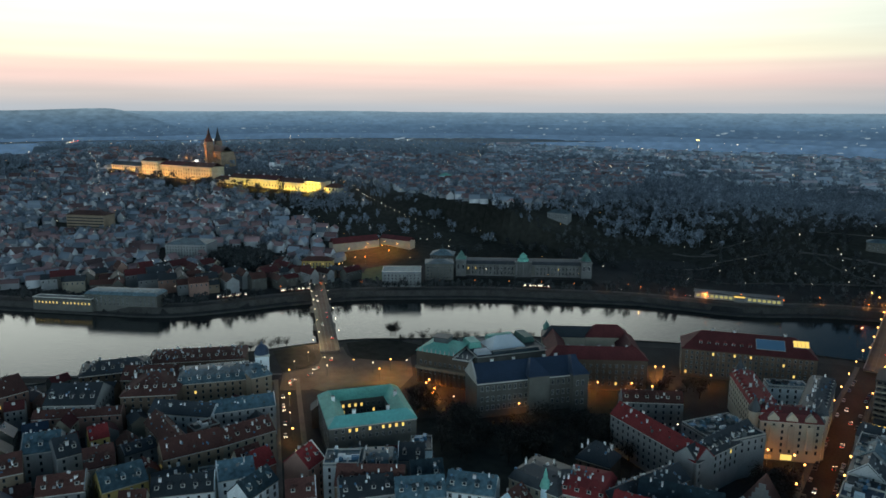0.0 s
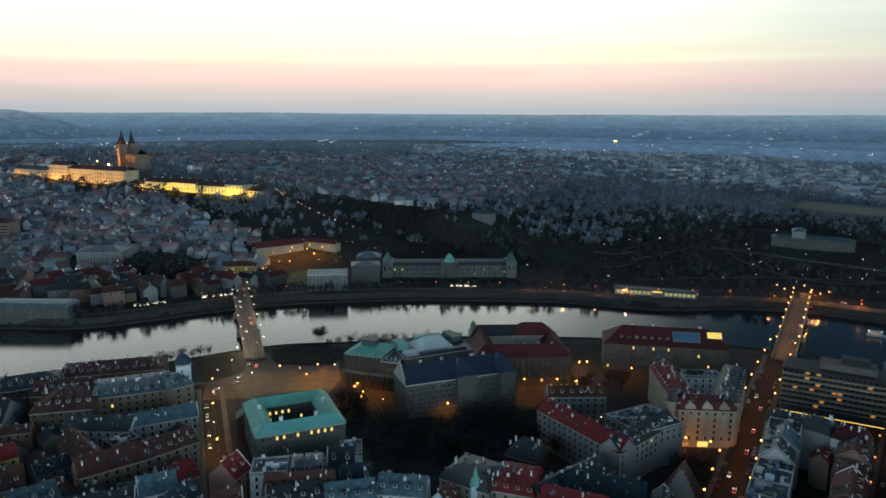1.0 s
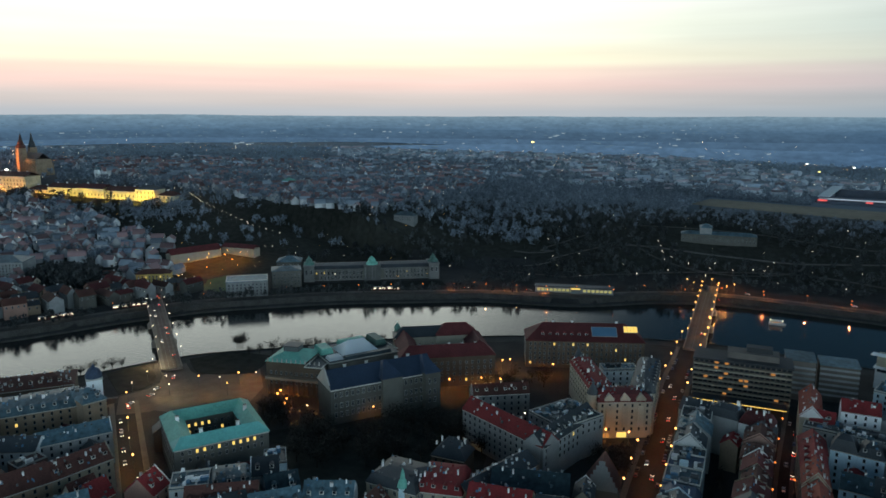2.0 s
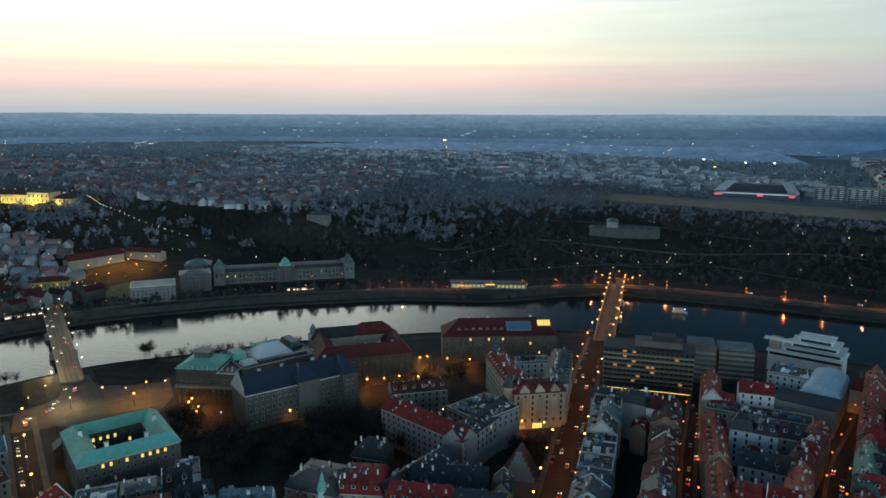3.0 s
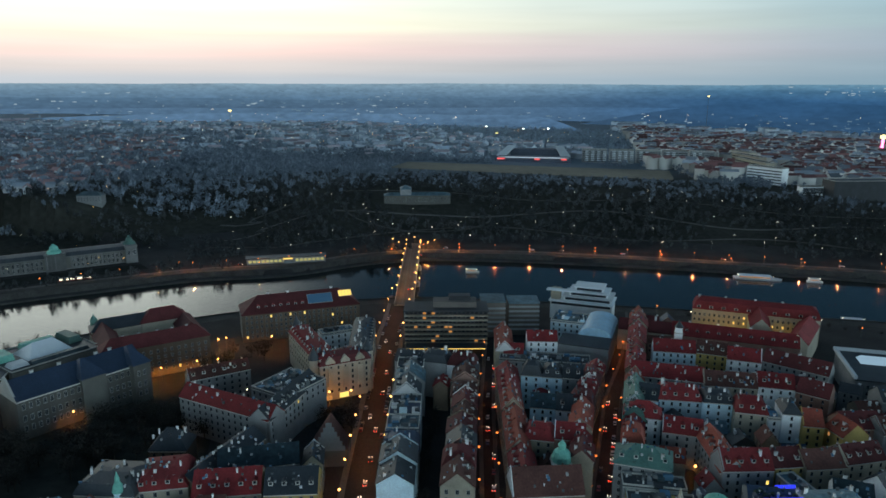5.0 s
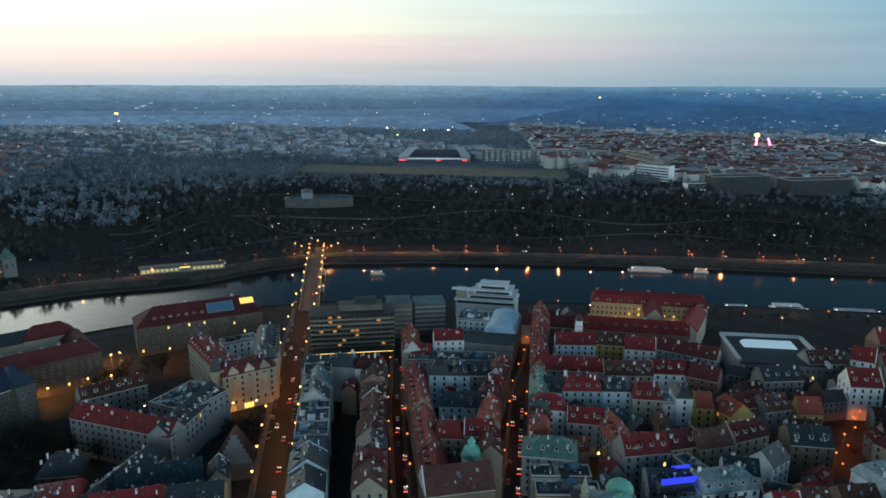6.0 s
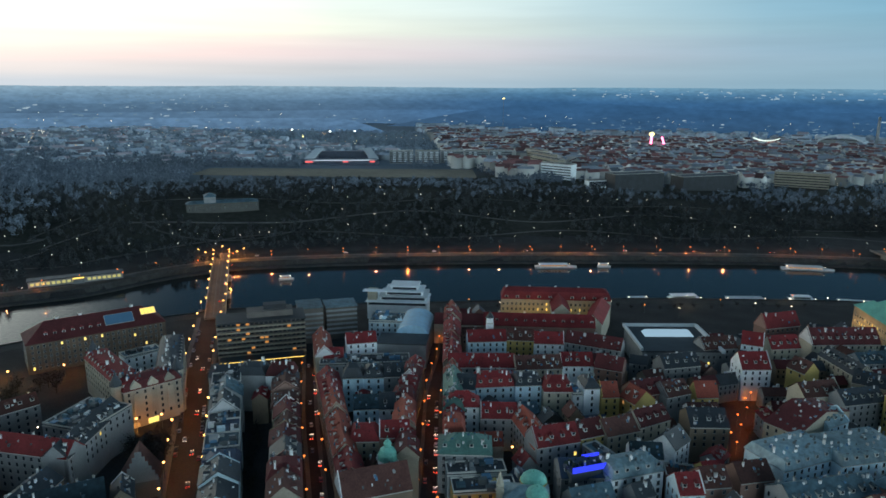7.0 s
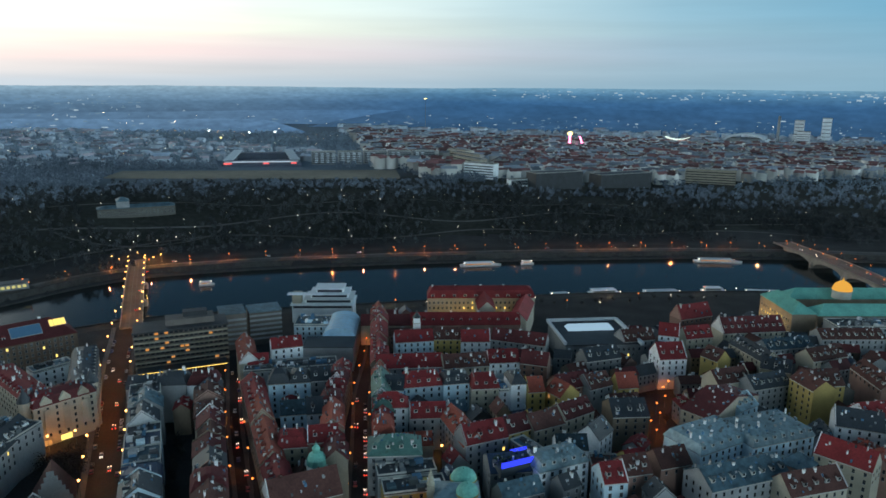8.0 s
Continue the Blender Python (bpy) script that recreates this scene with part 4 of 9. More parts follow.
# university block with red roofs round a court
def university_block():
    top = thing("university_block", pose(-137, -116, 0, 0, 0, 38), "large university block with dark red roofs round a court", "university building")
    L, D = 64, 56
    wing(top, 0, -D / 2 + 7, L, 14, 0, 21, 6.5, "hip", WALL["brown"], ROOF["tile_dark"], "front")
    wing(top, -6, D / 2 - 7, L - 12, 14, 180, 22, 6, "hip", WALL["cream"], ROOF["slate"], "rear")
    wing(top, -L / 2 + 7, 4, D - 10, 14, -90, 20, 6.5, "gable", WALL["beige"], ROOF["tile_dark"], "side")
    wing(top, L / 2 - 7, 6, D - 14, 14, 90, 19.5, 6, "hip", WALL["tan"], ROOF["tile_dark"], "end")
    wing(top, 13, D / 2 - 8, 30, 16, 180, 23, 7, "hip", WALL["cream"], ROOF["tile_dark"], "tall")
    for x in (-18, -9, 2, 11, 20):
        part("chimney", SHARED["chimney"], top, at=pose(x, -D / 2 + 9, 26.5) @ Matrix.Scale(0.8, 4))
    part("turret", Shape().turned([(2.2, 20), (2.2, 26), (2.6, 26.2), (1.6, 28.5), (0.3, 30), (0.1, 31.5)], ROOF["copper_dark"], 10, -L / 2 + 3, D / 2 - 4), top, "small green copper turret")
    window_grid(top, L - 2, 4, 4.5, 4.0, 15, pose(0, -D / 2, 0), lit=0.03, seed=21, keep=lambda f, i: "warm" if i < 4 and f in (1, 2) else None)


university_block()


def law_faculty():
    top = thing("law_faculty", pose(-57, -47, 0, 0, 0, 25.3), "massive faculty building with long red hipped roof and skylights", "faculty building")
    L, D, e, r = 84, 26, 20, 10
    wing(top, 0, 0, L, D, 0, e, r, "hip", WALL["brown"], ROOF["tile_dark"], "main")
    slope = math.degrees(math.atan2(r, D / 2 + 0.5))

    def on(x, y):
        return pose(x, y, e + r * (1 - abs(y) / (D / 2 + 0.5)) + 0.15, slope)
    s = Shape().box(-9, -4.2, -0.2, 9, 4.2, 0.25, M_FRAME)
    s.add([(-8.7, -3.9, 0.27), (8.7, -3.9, 0.27), (8.7, 3.9, 0.27), (-8.7, 3.9, 0.27)], [(0, 1, 2, 3)], M_SKYLIGHT)
    part("skylight", s, top, "large blue glass skylight", at=on(14, -6.5))
    s = Shape().box(-5, -2.8, -0.2, 5, 2.8, 0.25, M_FRAME)
    for i in range(4):
        s.add([(-4.8 + i * 2.4, -2.6, 0.28), (-2.6 + i * 2.4, -2.6, 0.28), (-2.6 + i * 2.4, 2.6, 0.28), (-4.8 + i * 2.4, 2.6, 0.28)], [(0, 1, 2, 3)], M_LIT)
    part("lit_skylight", s, top, "bright yellow lit roof glazing", at=on(33, -4.5))
    for i in range(7):
        part("dormer", SHARED["dormer_tile_red"], top, at=pose(-30 + i * 5.2, -9, e + 3.2))
    window_grid(top, L - 3, 5, 3.5, 3.5, 24, pose(0, -D / 2, 0), lit=0.06, seed=31)
    window_grid(top, D - 3, 5, 3.5, 3.5, 7, pose(-L / 2, 0, 0, 0, 0, -90), lit=0.03, seed=32)
    for x in (-22, -8, 24):
        part("chimney", SHARED["chimney"], top, at=pose(x, 2, e + r - 0.6))


law_faculty()


def hotel():
    top = thing("hotel", pose(54, -74.5, 0, 0, 0, 6.3), "dark concrete hotel slab with lit balcony rows and canopy", "hotel")
    L, D, e = 57, 20, 27
    part("core", Shape().box(-L / 2, 1.6, -1, L / 2, D, e, M_CONCRETE), top)
    for fl in range(7):
        z = 4.0 + fl * 3.3
        part("floor_slab", Shape().box(-L / 2, -0.6, z, L / 2, 1.6, z + 1.05, WALL["beige"]), top)
    for i in range(20):
        x = -L / 2 + 0.2 + i * (L - 0.4) / 19
        part("pier", Shape().box(x - 0.2, -0.2, 3, x + 0.2, 1.59, e + 0.4, M_CONCRETE), top)
    g = random.Random(5)
    lit = Shape().box(-1.1, -0.02, -0.95, 1.1, 0.02, 0.95, M_LITWARM).data("lit_pane")
    dark = Shape().box(-1.1, -0.02, -0.95, 1.1, 0.02, 0.95, M_GLASS).data("pane")
    for fl in range(7):
        for i in range(19):
            x = -L / 2 + 0.2 + (i + 0.5) * (L - 0.4) / 19
            part("window", lit if g.random() < (0.22 if fl == 6 else 0.05) else dark, top, at=pose(x, 1.55, 6.1 + fl * 3.3))
    part("roof_slab", Shape().box(-L / 2 - 0.5, -0.9, e + 0.1, L / 2 + 0.5, D + 0.5, e + 1.3, ROOF["slate"]), top)
    part("penthouse", Shape().box(-9, 6, e + 1.3, 21, D - 2, e + 5.2, M_CONCRETE), top)
    part("plant_room", Shape().box(2, 10, e + 5.2, 17, D - 3, e + 8.4, ROOF["slate"]), top)
    part("canopy", Shape().box(-L / 2 + 1, -9, 4.1, L / 2 - 2, -0.7, 4.9, ROOF["slate"]).box(-L / 2 + 1.2, -9.05, 3.6, L / 2 - 2.2, -8.9, 4.1, M_LIT), top, "long entrance canopy with lit fascia")
    for i in range(8):
        x = -L / 2 + 3 + i * 7.2
        part("canopy_post", Shape().turned([(0.22, 0), (0.22, 4.1)], M_STEEL, 8, x, -8.2), top)
    part("lit_shopfront", Shape().box(-L / 2 + 2, 1.45, 0.3, L / 2 - 3, 1.55, 3.4, M_LITWARM), top)
    for x0, x1, y0, y1, h in ((26, 43, 24, 44, 26), (46, 68, 28, 46, 24)):
        part("annex", Shape().box(x0, y0, -1, x1, y1, h, M_CONCRETE), top)
        for fl in range(6):
            part("annex_band", Shape().box(x0 - 0.2, y0 - 0.35, 4 + fl * 3.4, x1 + 0.2, y0 - 0.01, 5.4 + fl * 3.4, WALL["grey"]), top)
        part("annex_roof", Shape().box(x0 - 0.4, y0 - 0.6, h, x1 + 0.4, y1 + 0.4, h + 0.7, ROOF["slate_blue"]), top)


hotel()


def modern_block():
    top = thing("office_block", pose(151, -4, 0, 0, 0, -14.5), "white stepped modern office block with glass terraces by the river", "office block")
    for k, (x0, x1, y0, y1, z0, z1) in enumerate(((-23, 24, 0, 24, -1, 14), (-13, 23, 3, 24, 14.9, 17.6), (-9, 20, 5, 23, 18.5, 21.2), (-5, 16, 8, 22, 22.1, 24.6))):
        part("storey", Shape().box(x0, y0, z0, x1, y1, z1, WALL["white"]), top)
        part("terrace_slab", Shape().box(x0 - 1, y0 - 1.5, z1, x1 + 1, y1 + 0.5, z1 + 0.9, M_CANVAS), top)
        part("glass_band", Shape().box(x0 + 1, y0 - 0.06, z1 - 2.4, x1 - 1, y0 - 0.01, z1 - 0.5, M_GLASS), top)
    part("stair_tower", Shape().box(-23, 2, -1, -16, 9, 23, WALL["cream"]), top)
    part("roof_wing", Shape().box(-26, -3, 23, 2, 3, 23.8, M_CANVAS, taper=0.3), top, "thin projecting white roof wing")


modern_block()


def barrel_hall():
    top = thing("barrel_hall", pose(157, -66, 0, 0, 0, -14.5), "hall with blue barrel-vaulted glass roof", "hall")
    part("wall", Shape().box(-11, -18, -1, 12, 20, 15.5, WALL["grey"]), top)
    s, v, f, n = Shape(), [], [], 12
    for y in (-17, 21):
        for i in range(n + 1):
            a = math.pi * i / n
            v.append((0.5 + 11 * math.cos(a), y, 15.5 + 6.5 * math.sin(a)))
    for i in range(n):
        f.append((i, i + 1, n + 2 + i, n + 1 + i))
    f += [tuple(range(n, -1, -1)), tuple(n + 1 + i for i in range(n + 1))]
    s.add(v, f, material("blue_vault_glass", (0.36, 0.56, 0.70), rough=0.3, vary=0.12, grain=0.4, specular=0.6))
    part("vault", s, top, "blue barrel-vaulted roof")
    for i in range(9):
        y = -16.5 + i * 4.6
        r = Shape()
        v = []
        for k in range(n + 1):
            a = math.pi * k / n
            v += [(0.5 + 11.15 * math.cos(a), y, 15.5 + 6.7 * math.sin(a)), (0.5 + 11.15 * math.cos(a), y + 0.35, 15.5 + 6.7 * math.sin(a))]
        r.add(v, [(2 * k, 2 * k + 1, 2 * k + 3, 2 * k + 2)[::-1] for k in range(n)], M_CANVAS)
        part("rib", r, top)
    part("front_hall", Shape().box(-20, -38, -1, 12, -18.1, 16, WALL["grey"]).box(-20.3, -38.3, 16, 12.3, -17.9, 16.6, ROOF["slate"]), top, "lower flat-roofed front hall")
    part("lit_bay", Shape().box(-16, -38.2, 2, 8, -38.05, 4.2, M_LITWARM), top)


barrel_hall()
house(112.8, -262.0, 30, 16, 9.7, 15, 9, "gable", "tan", "tile_brown", label="church nave with steep dark brown roof", name="church", chimneys=0, dormers=0, win=0)


def cupola():
    top = thing("church_tower", pose(120.4, -249, -2.6), "ochre church tower with green copper cupola", "church tower")
    part("shaft", Shape().box(-3.7, -3.7, -1, 3.7, 3.7, 21, WALL["tan"]), top)
    part("cornice", Shape().box(-4.5, -4.5, 21, 4.5, 4.5, 22, M_TRIM), top)
    part("cupola", Shape().turned([(4.4, 22), (4.2, 24.5), (3.3, 26.5), (1.6, 27.6), (1.5, 29.2), (1.9, 29.4), (1.0, 30.6), (0.15, 31.4), (0.1, 33)], ROOF["copper"], 12), top, "bright green copper cupola")


cupola()



# hospital with lit court and long red roofs
def hospital():
    top = thing("hospital", pose(262, -38, 0, 0, 0, -14), "hospital wings with red mansard roofs round a floodlit yellow court", "hospital")
    cream, red, dark = WALL["cream"], ROOF["tile_red"], ROOF["tile_dark"]
    wing(top, 8, 15, 84, 16, 0, 19.5, 7.5, "mansard", cream, red, "river")
    wing(top, 10, -4, 30, 13, 90, 18, 6.5, "gable", cream, red, "middle")
    wing(top, 36, -18, 46, 13, 74, 17, 6.5, "gable", cream, red, "east")
    wing(top, -8, -39, 78, 15, 0, 16, 7, "gable", WALL["rose"], red, "south")
    wing(top, -64, -37, 36, 14, 0, 15, 6, "gable", WALL["beige"], dark, "west")
    window_grid(top, 40, 3, 7.0, 4.2, 12, pose(-14, 7, 0), lit=0.12, seed=41)
    window_grid(top, 24, 3, 7.0, 4.2, 7, pose(30, 7, 0), lit=0.12, seed=42)
    for i in range(10):
        if i != 5:
            part("dormer", SHARED["dormer_tile_red"], top, at=pose(-30 + i * 8.4, 7.0, 20.4) @ Matrix.Diagonal((1.35, 1, 1.2, 1)))
    for i in range(12):
        part("dormer", SHARED["dormer_tile_red"], top, at=pose(-44 + i * 6.6, -44.0, 18.4))
    for x, y in ((-30, 16), (-12, 16), (8, 16), (26, 16), (-36, -38), (-18, -38), (2, -38), (20, -38), (-58, -36), (-70, -36)):
        part("chimney", SHARED["chimney"], top, at=pose(x, y, 26.4 if y > 0 else 22.6) @ Matrix.Scale(0.8, 4))


hospital()


def white_tower():
    top = thing("white_tower", pose(202.7, -100, 0, 0, 0, -6), "slender white plastered bell tower", "tower")
    part("shaft", Shape().box(-2.2, -2.2, -1, 2.2, 2.2, 27, WALL["white"]), top)
    part("belfry", Shape().box(-2.5, -2.5, 27, 2.5, 2.5, 27.6, M_TRIM).box(-2.0, -2.0, 27.6, 2.0, 2.0, 31, WALL["white"]), top)
    part("cap", Shape().turned([(3.0, 31), (1.8, 32.6), (0.4, 34.5), (0.1, 36)], ROOF["slate"], 8), top)


white_tower()


def ice_hall():
    top = thing("glass_roofed_block", pose(322, -120, 0, 0, 0, -10), "dark office block with white glazed court and pale roof edge", "office block")
    part("wall", Shape().box(-25, -22, -1, 24, 24, 15.5, WALL["grey"]), top)
    part("roof", Shape().box(-25.5, -22.5, 15.5, 24.5, 24.5, 16.2, ROOF["slate"]), top)
    for b in ((-26, 24.5, 25, 26), (-26, -22, -24.4, 24.5), (24.0, -27, 26, 24.5)):
        part("roof_edge", Shape().box(b[0], b[1], 16.2, b[2], b[3], 18.2, M_CANVAS), top, "pale roof edge")
    # the court glass has a faint pale blue emission
    part("court_glazing", Shape().box(-16, 4, 16.2, 17, 15, 18.5, glow("glowing_court_glass", (0.50, 0.78, 1.0), 0.42), taper=2), top, "glazed court roof that glows pale blue")
    window_grid(top, 46, 3, 4, 4, 14, pose(-0.5, -22, 0), lit=0.05, seed=44)


ice_hall()


def ministry():
    top = thing("ministry", pose(532, -128, 0, 0, 0, -15), "ochre floodlit ministry with green copper roofs and a glowing dome", "ministry")
    wing(top, 20, -12, 110, 18, 0, 20, 6.5, "hip", WALL["tan"], ROOF["copper"])
    wing(top, 20, 30, 110, 18, 180, 20, 6.5, "hip", WALL["tan"], ROOF["copper"])
    wing(top, -44, 6, 50, 18, -90, 20.6, 6.5, "hip", WALL["tan"], ROOF["copper"])
    window_grid(top, 106, 3, 5, 4.6, 28, pose(20, -21, 0), lit=0.1, seed=51)
    window_grid(top, 46, 3, 5, 4.6, 13, pose(-53, 6, 0, 0, 0, -90), lit=0.3, seed=52)
    part("drum", Shape().turned([(7, 22), (7, 28), (7.6, 28.2)], M_TRIM, 20, 4, 18), top)
    part("dome", Shape().turned([(7.2, 28.2), (6.8, 30.5), (5.4, 33), (2.6, 35), (0.8, 35.8), (0.2, 38)], glow("floodlit_glass_dome", (1.0, 0.50, 0.08), 0.55), 20, 4, 18), top, "glass dome glowing amber from inside")


ministry()
house(520, -160, 60, 18, -15, 19, 1, "flat", "grey", "slate", label="pale grey office block with flat roof", win=3, side=False)

# the art nouveau corner house of the avenue carries turrets
for x, y, r in ((-14.5, -160.5, 3.0), (13.0, -142.0, 3.2), (-41.0, -106.0, 2.6)):
    t = thing("corner_turret", pose(x, y, 0), "cream corner turret with dark slate cap", "turret")
    part("shaft", Shape().turned([(r, -1), (r, 24.5), (r + 0.4, 24.8)], WALL["cream"], 12), t)
    part("cap", Shape().turned([(r + 0.5, 24.8), (r * 0.8, 27.5), (r * 0.3, 30), (0.1, 33)], ROOF["slate"], 12), t)


def synagogue():
    top = thing("synagogue", pose(11.5, -226, 0, 0, 0, 10), "old stone synagogue with steep gabled roof and stepped gable", "synagogue")
    wing(top, 0, 0, 13, 16, 90, 9, 13, "gable", WALL["stone"], ROOF["tile_brown"], "nave")
    s = Shape()
    for k in range(6):
        w = 7.4 - k * 1.2
        s.box(-w, -6.9, 8.5 + k * 2.4, w, -6.3, 8.5 + (k + 1) * 2.4, WALL["grey"])
    part("stepped_gable", s, top)


synagogue()


def green_turret(x, y, z0, h, r):
    t = thing("green_turret", pose(x, y, 0), "slender turret with pale green copper cap", "turret")
    part("shaft", Shape().turned([(r, -1), (r, z0), (r * 1.15, z0 + 0.3)], WALL["pale"], 10), t)
    part("cap", Shape().turned([(r * 1.25, z0 + 0.3), (r * 0.9, z0 + h * 0.35), (r * 0.5, z0 + h * 0.5), (r * 0.45, z0 + h * 0.7), (0.1, z0 + h)], ROOF["copper"], 10), t)


green_turret(-58.5, -291, 19, 9, 2.0)
t = thing("domed_tower", pose(-266, -293, 0, 0, 0, 60), "white corner tower with dark slate dome", "tower")
part("shaft", Shape().box(-4, -4, -1, 4, 4, 30, WALL["white"]), t)
part("cornice", Shape().box(-4.4, -4.4, 30, 4.4, 4.4, 30.8, M_TRIM), t)
part("dome", Shape().turned([(4.6, 30.8), (4.4, 33), (3.0, 35.6), (1.0, 36.8), (0.1, 39)], ROOF["slate_navy"], 12), t)


# ---- town houses, one by one ----
house(-281.0, -317.0, 43.2, 22.0, 56.4, 20, 5, "mansard", "tan", "slate_blue", win=3, side=False)
house(-260.9, -301.6, 12.3, 24.0, 74.5, 24, 4, "hip", "tan", "slate_blue", win=3, side=False)
house(-295.6, -346.2, 30.6, 40.0, 49.6, 20, 7, "hip", "brown", "tile_brown", win=2, side=False)
house(-313.5, -383.7, 28.2, 26.0, 45.1, 18, 8, "gable", "grey", "slate", win=1)
house(-301.0, -389.0, 46.5, 9.0, 51.1, 13, 3, "gable", "rose", "tile_brown", win=1, side=False)
house(-357.0, -416.1, 31.5, 26.0, 91.6, 18, 7, "gable", "rose", "tile_brown", win=4, side=False)
house(-266.0, -419.3, 16.7, 20.0, 62.2, 18, 6, "gable", "grey", "slate_blue", win=4, side=False)
house(-248.9, -415.5, 10.8, 20.0, 79.8, 20, 6, "gable", "grey", "slate", win=2, side=False)
house(-256.6, -439.6, 15.2, 20.0, 71.6, 17, 6, "gable", "tan", "tile_brown", win=4)
house(-230.9, -407.5, 13.4, 20.0, 69.9, 18, 6, "gable", "beige", "tile_brown", win=0, side=False)
house(-205.1, -408.9, 19.0, 18.0, 78.7, 18, 6, "gable", "yellow", "slate_blue", win=4)
house(-216.5, -428.6, 19.5, 14.0, 58.0, 18, 6, "gable", "grey", "tile_brown", win=4)
house(-251.2, -352.6, 35.7, 14.0, 32.9, 18, 5, "gable", "white", "slate", win=2, side=False)
house(-233.4, -328.3, 34.7, 12.0, 62.2, 18, 5, "gable", "grey", "slate_blue", win=2, side=False)
house(-232.4, -372.2, 41.3, 12.0, 350.1, 17, 6, "gable", "tan", "tile_brown", win=1, side=False)
house(-209.0, -373.2, 28.0, 14.0, 73.8, 18, 7, "gable", "tan", "tile_brown", win=2)
house(-203.1, -346.8, 27.8, 14.0, 80.9, 18, 6, "gable", "beige", "tile_brown", win=4, side=False)
house(-170.8, -372.5, 16.1, 14.0, 63.4, 19, 6, "gable", "white", "slate_blue", win=2, side=False)
house(-153.6, -374.5, 18.6, 12.0, 104.6, 19, 6, "gable", "white", "slate_blue", win=5, side=False)
house(-171.3, -359.4, 10.1, 12.0, 88.9, 18, 7, "gable", "rose", "tile_red", win=0, side=False)
house(-178.1, -393.1, 26.5, 12.0, 53.9, 17, 6, "gable", "white", "slate", win=2, side=False)
house(-139.8, -335.7, 16.1, 14.0, 43.0, 22, 2, "flat", "white", "slate_blue", win=5, side=False)
house(-127.7, -324.3, 17.4, 16.0, 44.1, 21, 4, "mansard", "white", "slate_blue", win=0, side=False)
house(-122.6, -307.8, 12.6, 16.0, 42.4, 20, 5, "gable", "grey", "slate", win=0, side=False)
house(-154.0, -346.7, 12.1, 14.0, 105.3, 20, 7, "gable", "rose", "tile_red", win=5, side=False)
house(-120.2, -336.0, 30.2, 14.0, 39.5, 19, 7, "gable", "tan", "tile_brown", win=0, side=False)
house(-107.8, -313.7, 14.9, 16.0, 51.3, 18, 6, "gable", "grey", "slate_blue", win=0, side=False)
house(-84.4, -308.8, 21.9, 14.0, 28.1, 18, 6, "gable", "white", "slate_blue", win=4, side=False)
house(-43.6, -211.1, 59.8, 12.0, 338.2, 20, 6, "gable", "grey", "tile_red", win=5, side=False)
house(-18.1, -201.3, 51.3, 12.0, 78.0, 20, 6, "gable", "grey", "slate", win=3, side=False)
house(-67.6, -170.2, 34.1, 10.0, 37.0, 19, 5, "gable", "grey", "tile_brown", win=5, side=False)
house(-21.2, -185.8, 26.3, 30.0, 333.3, 21, 1, "flat", "grey", "slate_blue", win=2)
house(-29.9, -256.9, 46.7, 14.0, 74.7, 16, 5, "gable", "tan", "slate", win=1, side=False)
house(-59.9, -242.2, 17.2, 14.0, 6.3, 14, 8, "hip", "brown", "slate", win=1, side=False)
house(-64.4, -281.3, 25.3, 22.0, 2.0, 18, 5, "mansard", "beige", "slate", win=4)
house(-46.6, -275.2, 20.6, 22.0, 16.9, 18, 5, "mansard", "beige", "tile_red", win=4, side=False)
house(-17.3, -278.5, 27.3, 18.0, 13.1, 18, 7, "gable", "beige", "tile_red", win=2, side=False)
house(-12.2, -257.6, 34.5, 16.0, 17.7, 18, 6, "gable", "grey", "slate_blue", win=0, side=False)
house(9.0, -276.4, 21.5, 18.0, 9.6, 19, 7, "gable", "yellow", "slate", win=4)
house(-21.8, -132.9, 65.2, 14.0, 302.9, 22, 5, "mansard", "cream", "tile_red", win=4)
corner_house = house(-1.2, -149.4, 30.3, 16.0, 31.4, 22, 5, "mansard", "cream", "tile_dark", win=5, side=False)
for x in (-9.0, 0.0, 9.0):
    part("facade_gable", Shape().add([(x - 2.8, -8.3, 21.2), (x + 2.8, -8.3, 21.2), (x + 2.8, -8.3, 23.6), (x, -8.3, 26.6), (x - 2.8, -8.3, 23.6), (x - 2.8, -6.2, 21.2), (x + 2.8, -6.2, 21.2), (x + 2.8, -6.2, 23.6), (x, -6.2, 26.6), (x - 2.8, -6.2, 23.6)], [(0, 1, 2, 3, 4), (9, 8, 7, 6, 5), (1, 6, 7, 2), (2, 7, 8, 3), (3, 8, 9, 4), (4, 9, 5, 0)], WALL["cream"]), corner_house)
    part("bay_window", Shape().box(x - 1.7, -9.1, 7.0, x + 1.7, -8.0, 19.5, WALL["cream"], taper=0.25), corner_house)
part("shop_front", Shape().box(-4.0, -8.25, 0.6, 1.5, -8.05, 3.6, M_LIT), corner_house, "bright yellow shop front")
part("shop_front", Shape().box(-14.0, -8.25, 0.6, -8.5, -8.05, 2.8, M_LITWARM), corner_house, "warm lit shop front")
house(4.4, -117.2, 64.9, 14.0, 98.2, 22, 5, "mansard", "cream", "slate", win=5, side=False)
house(-16.7, -98.3, 22.4, 10.0, 32.8, 20, 1, "flat", "white", "slate_blue", win=3, side=False)
house(198.3, -108.6, 25.0, 12.0, 354.5, 20, 6, "gable", "pale", "tile_red", win=2, side=False)
house(220.9, -110.2, 17.6, 12.0, 344.9, 20, 6, "gable", "yellow", "tile_brown", win=3, side=False)
house(237.2, -118.9, 19.0, 12.0, 345.4, 20, 6, "gable", "white", "tile_red", win=2, side=False)
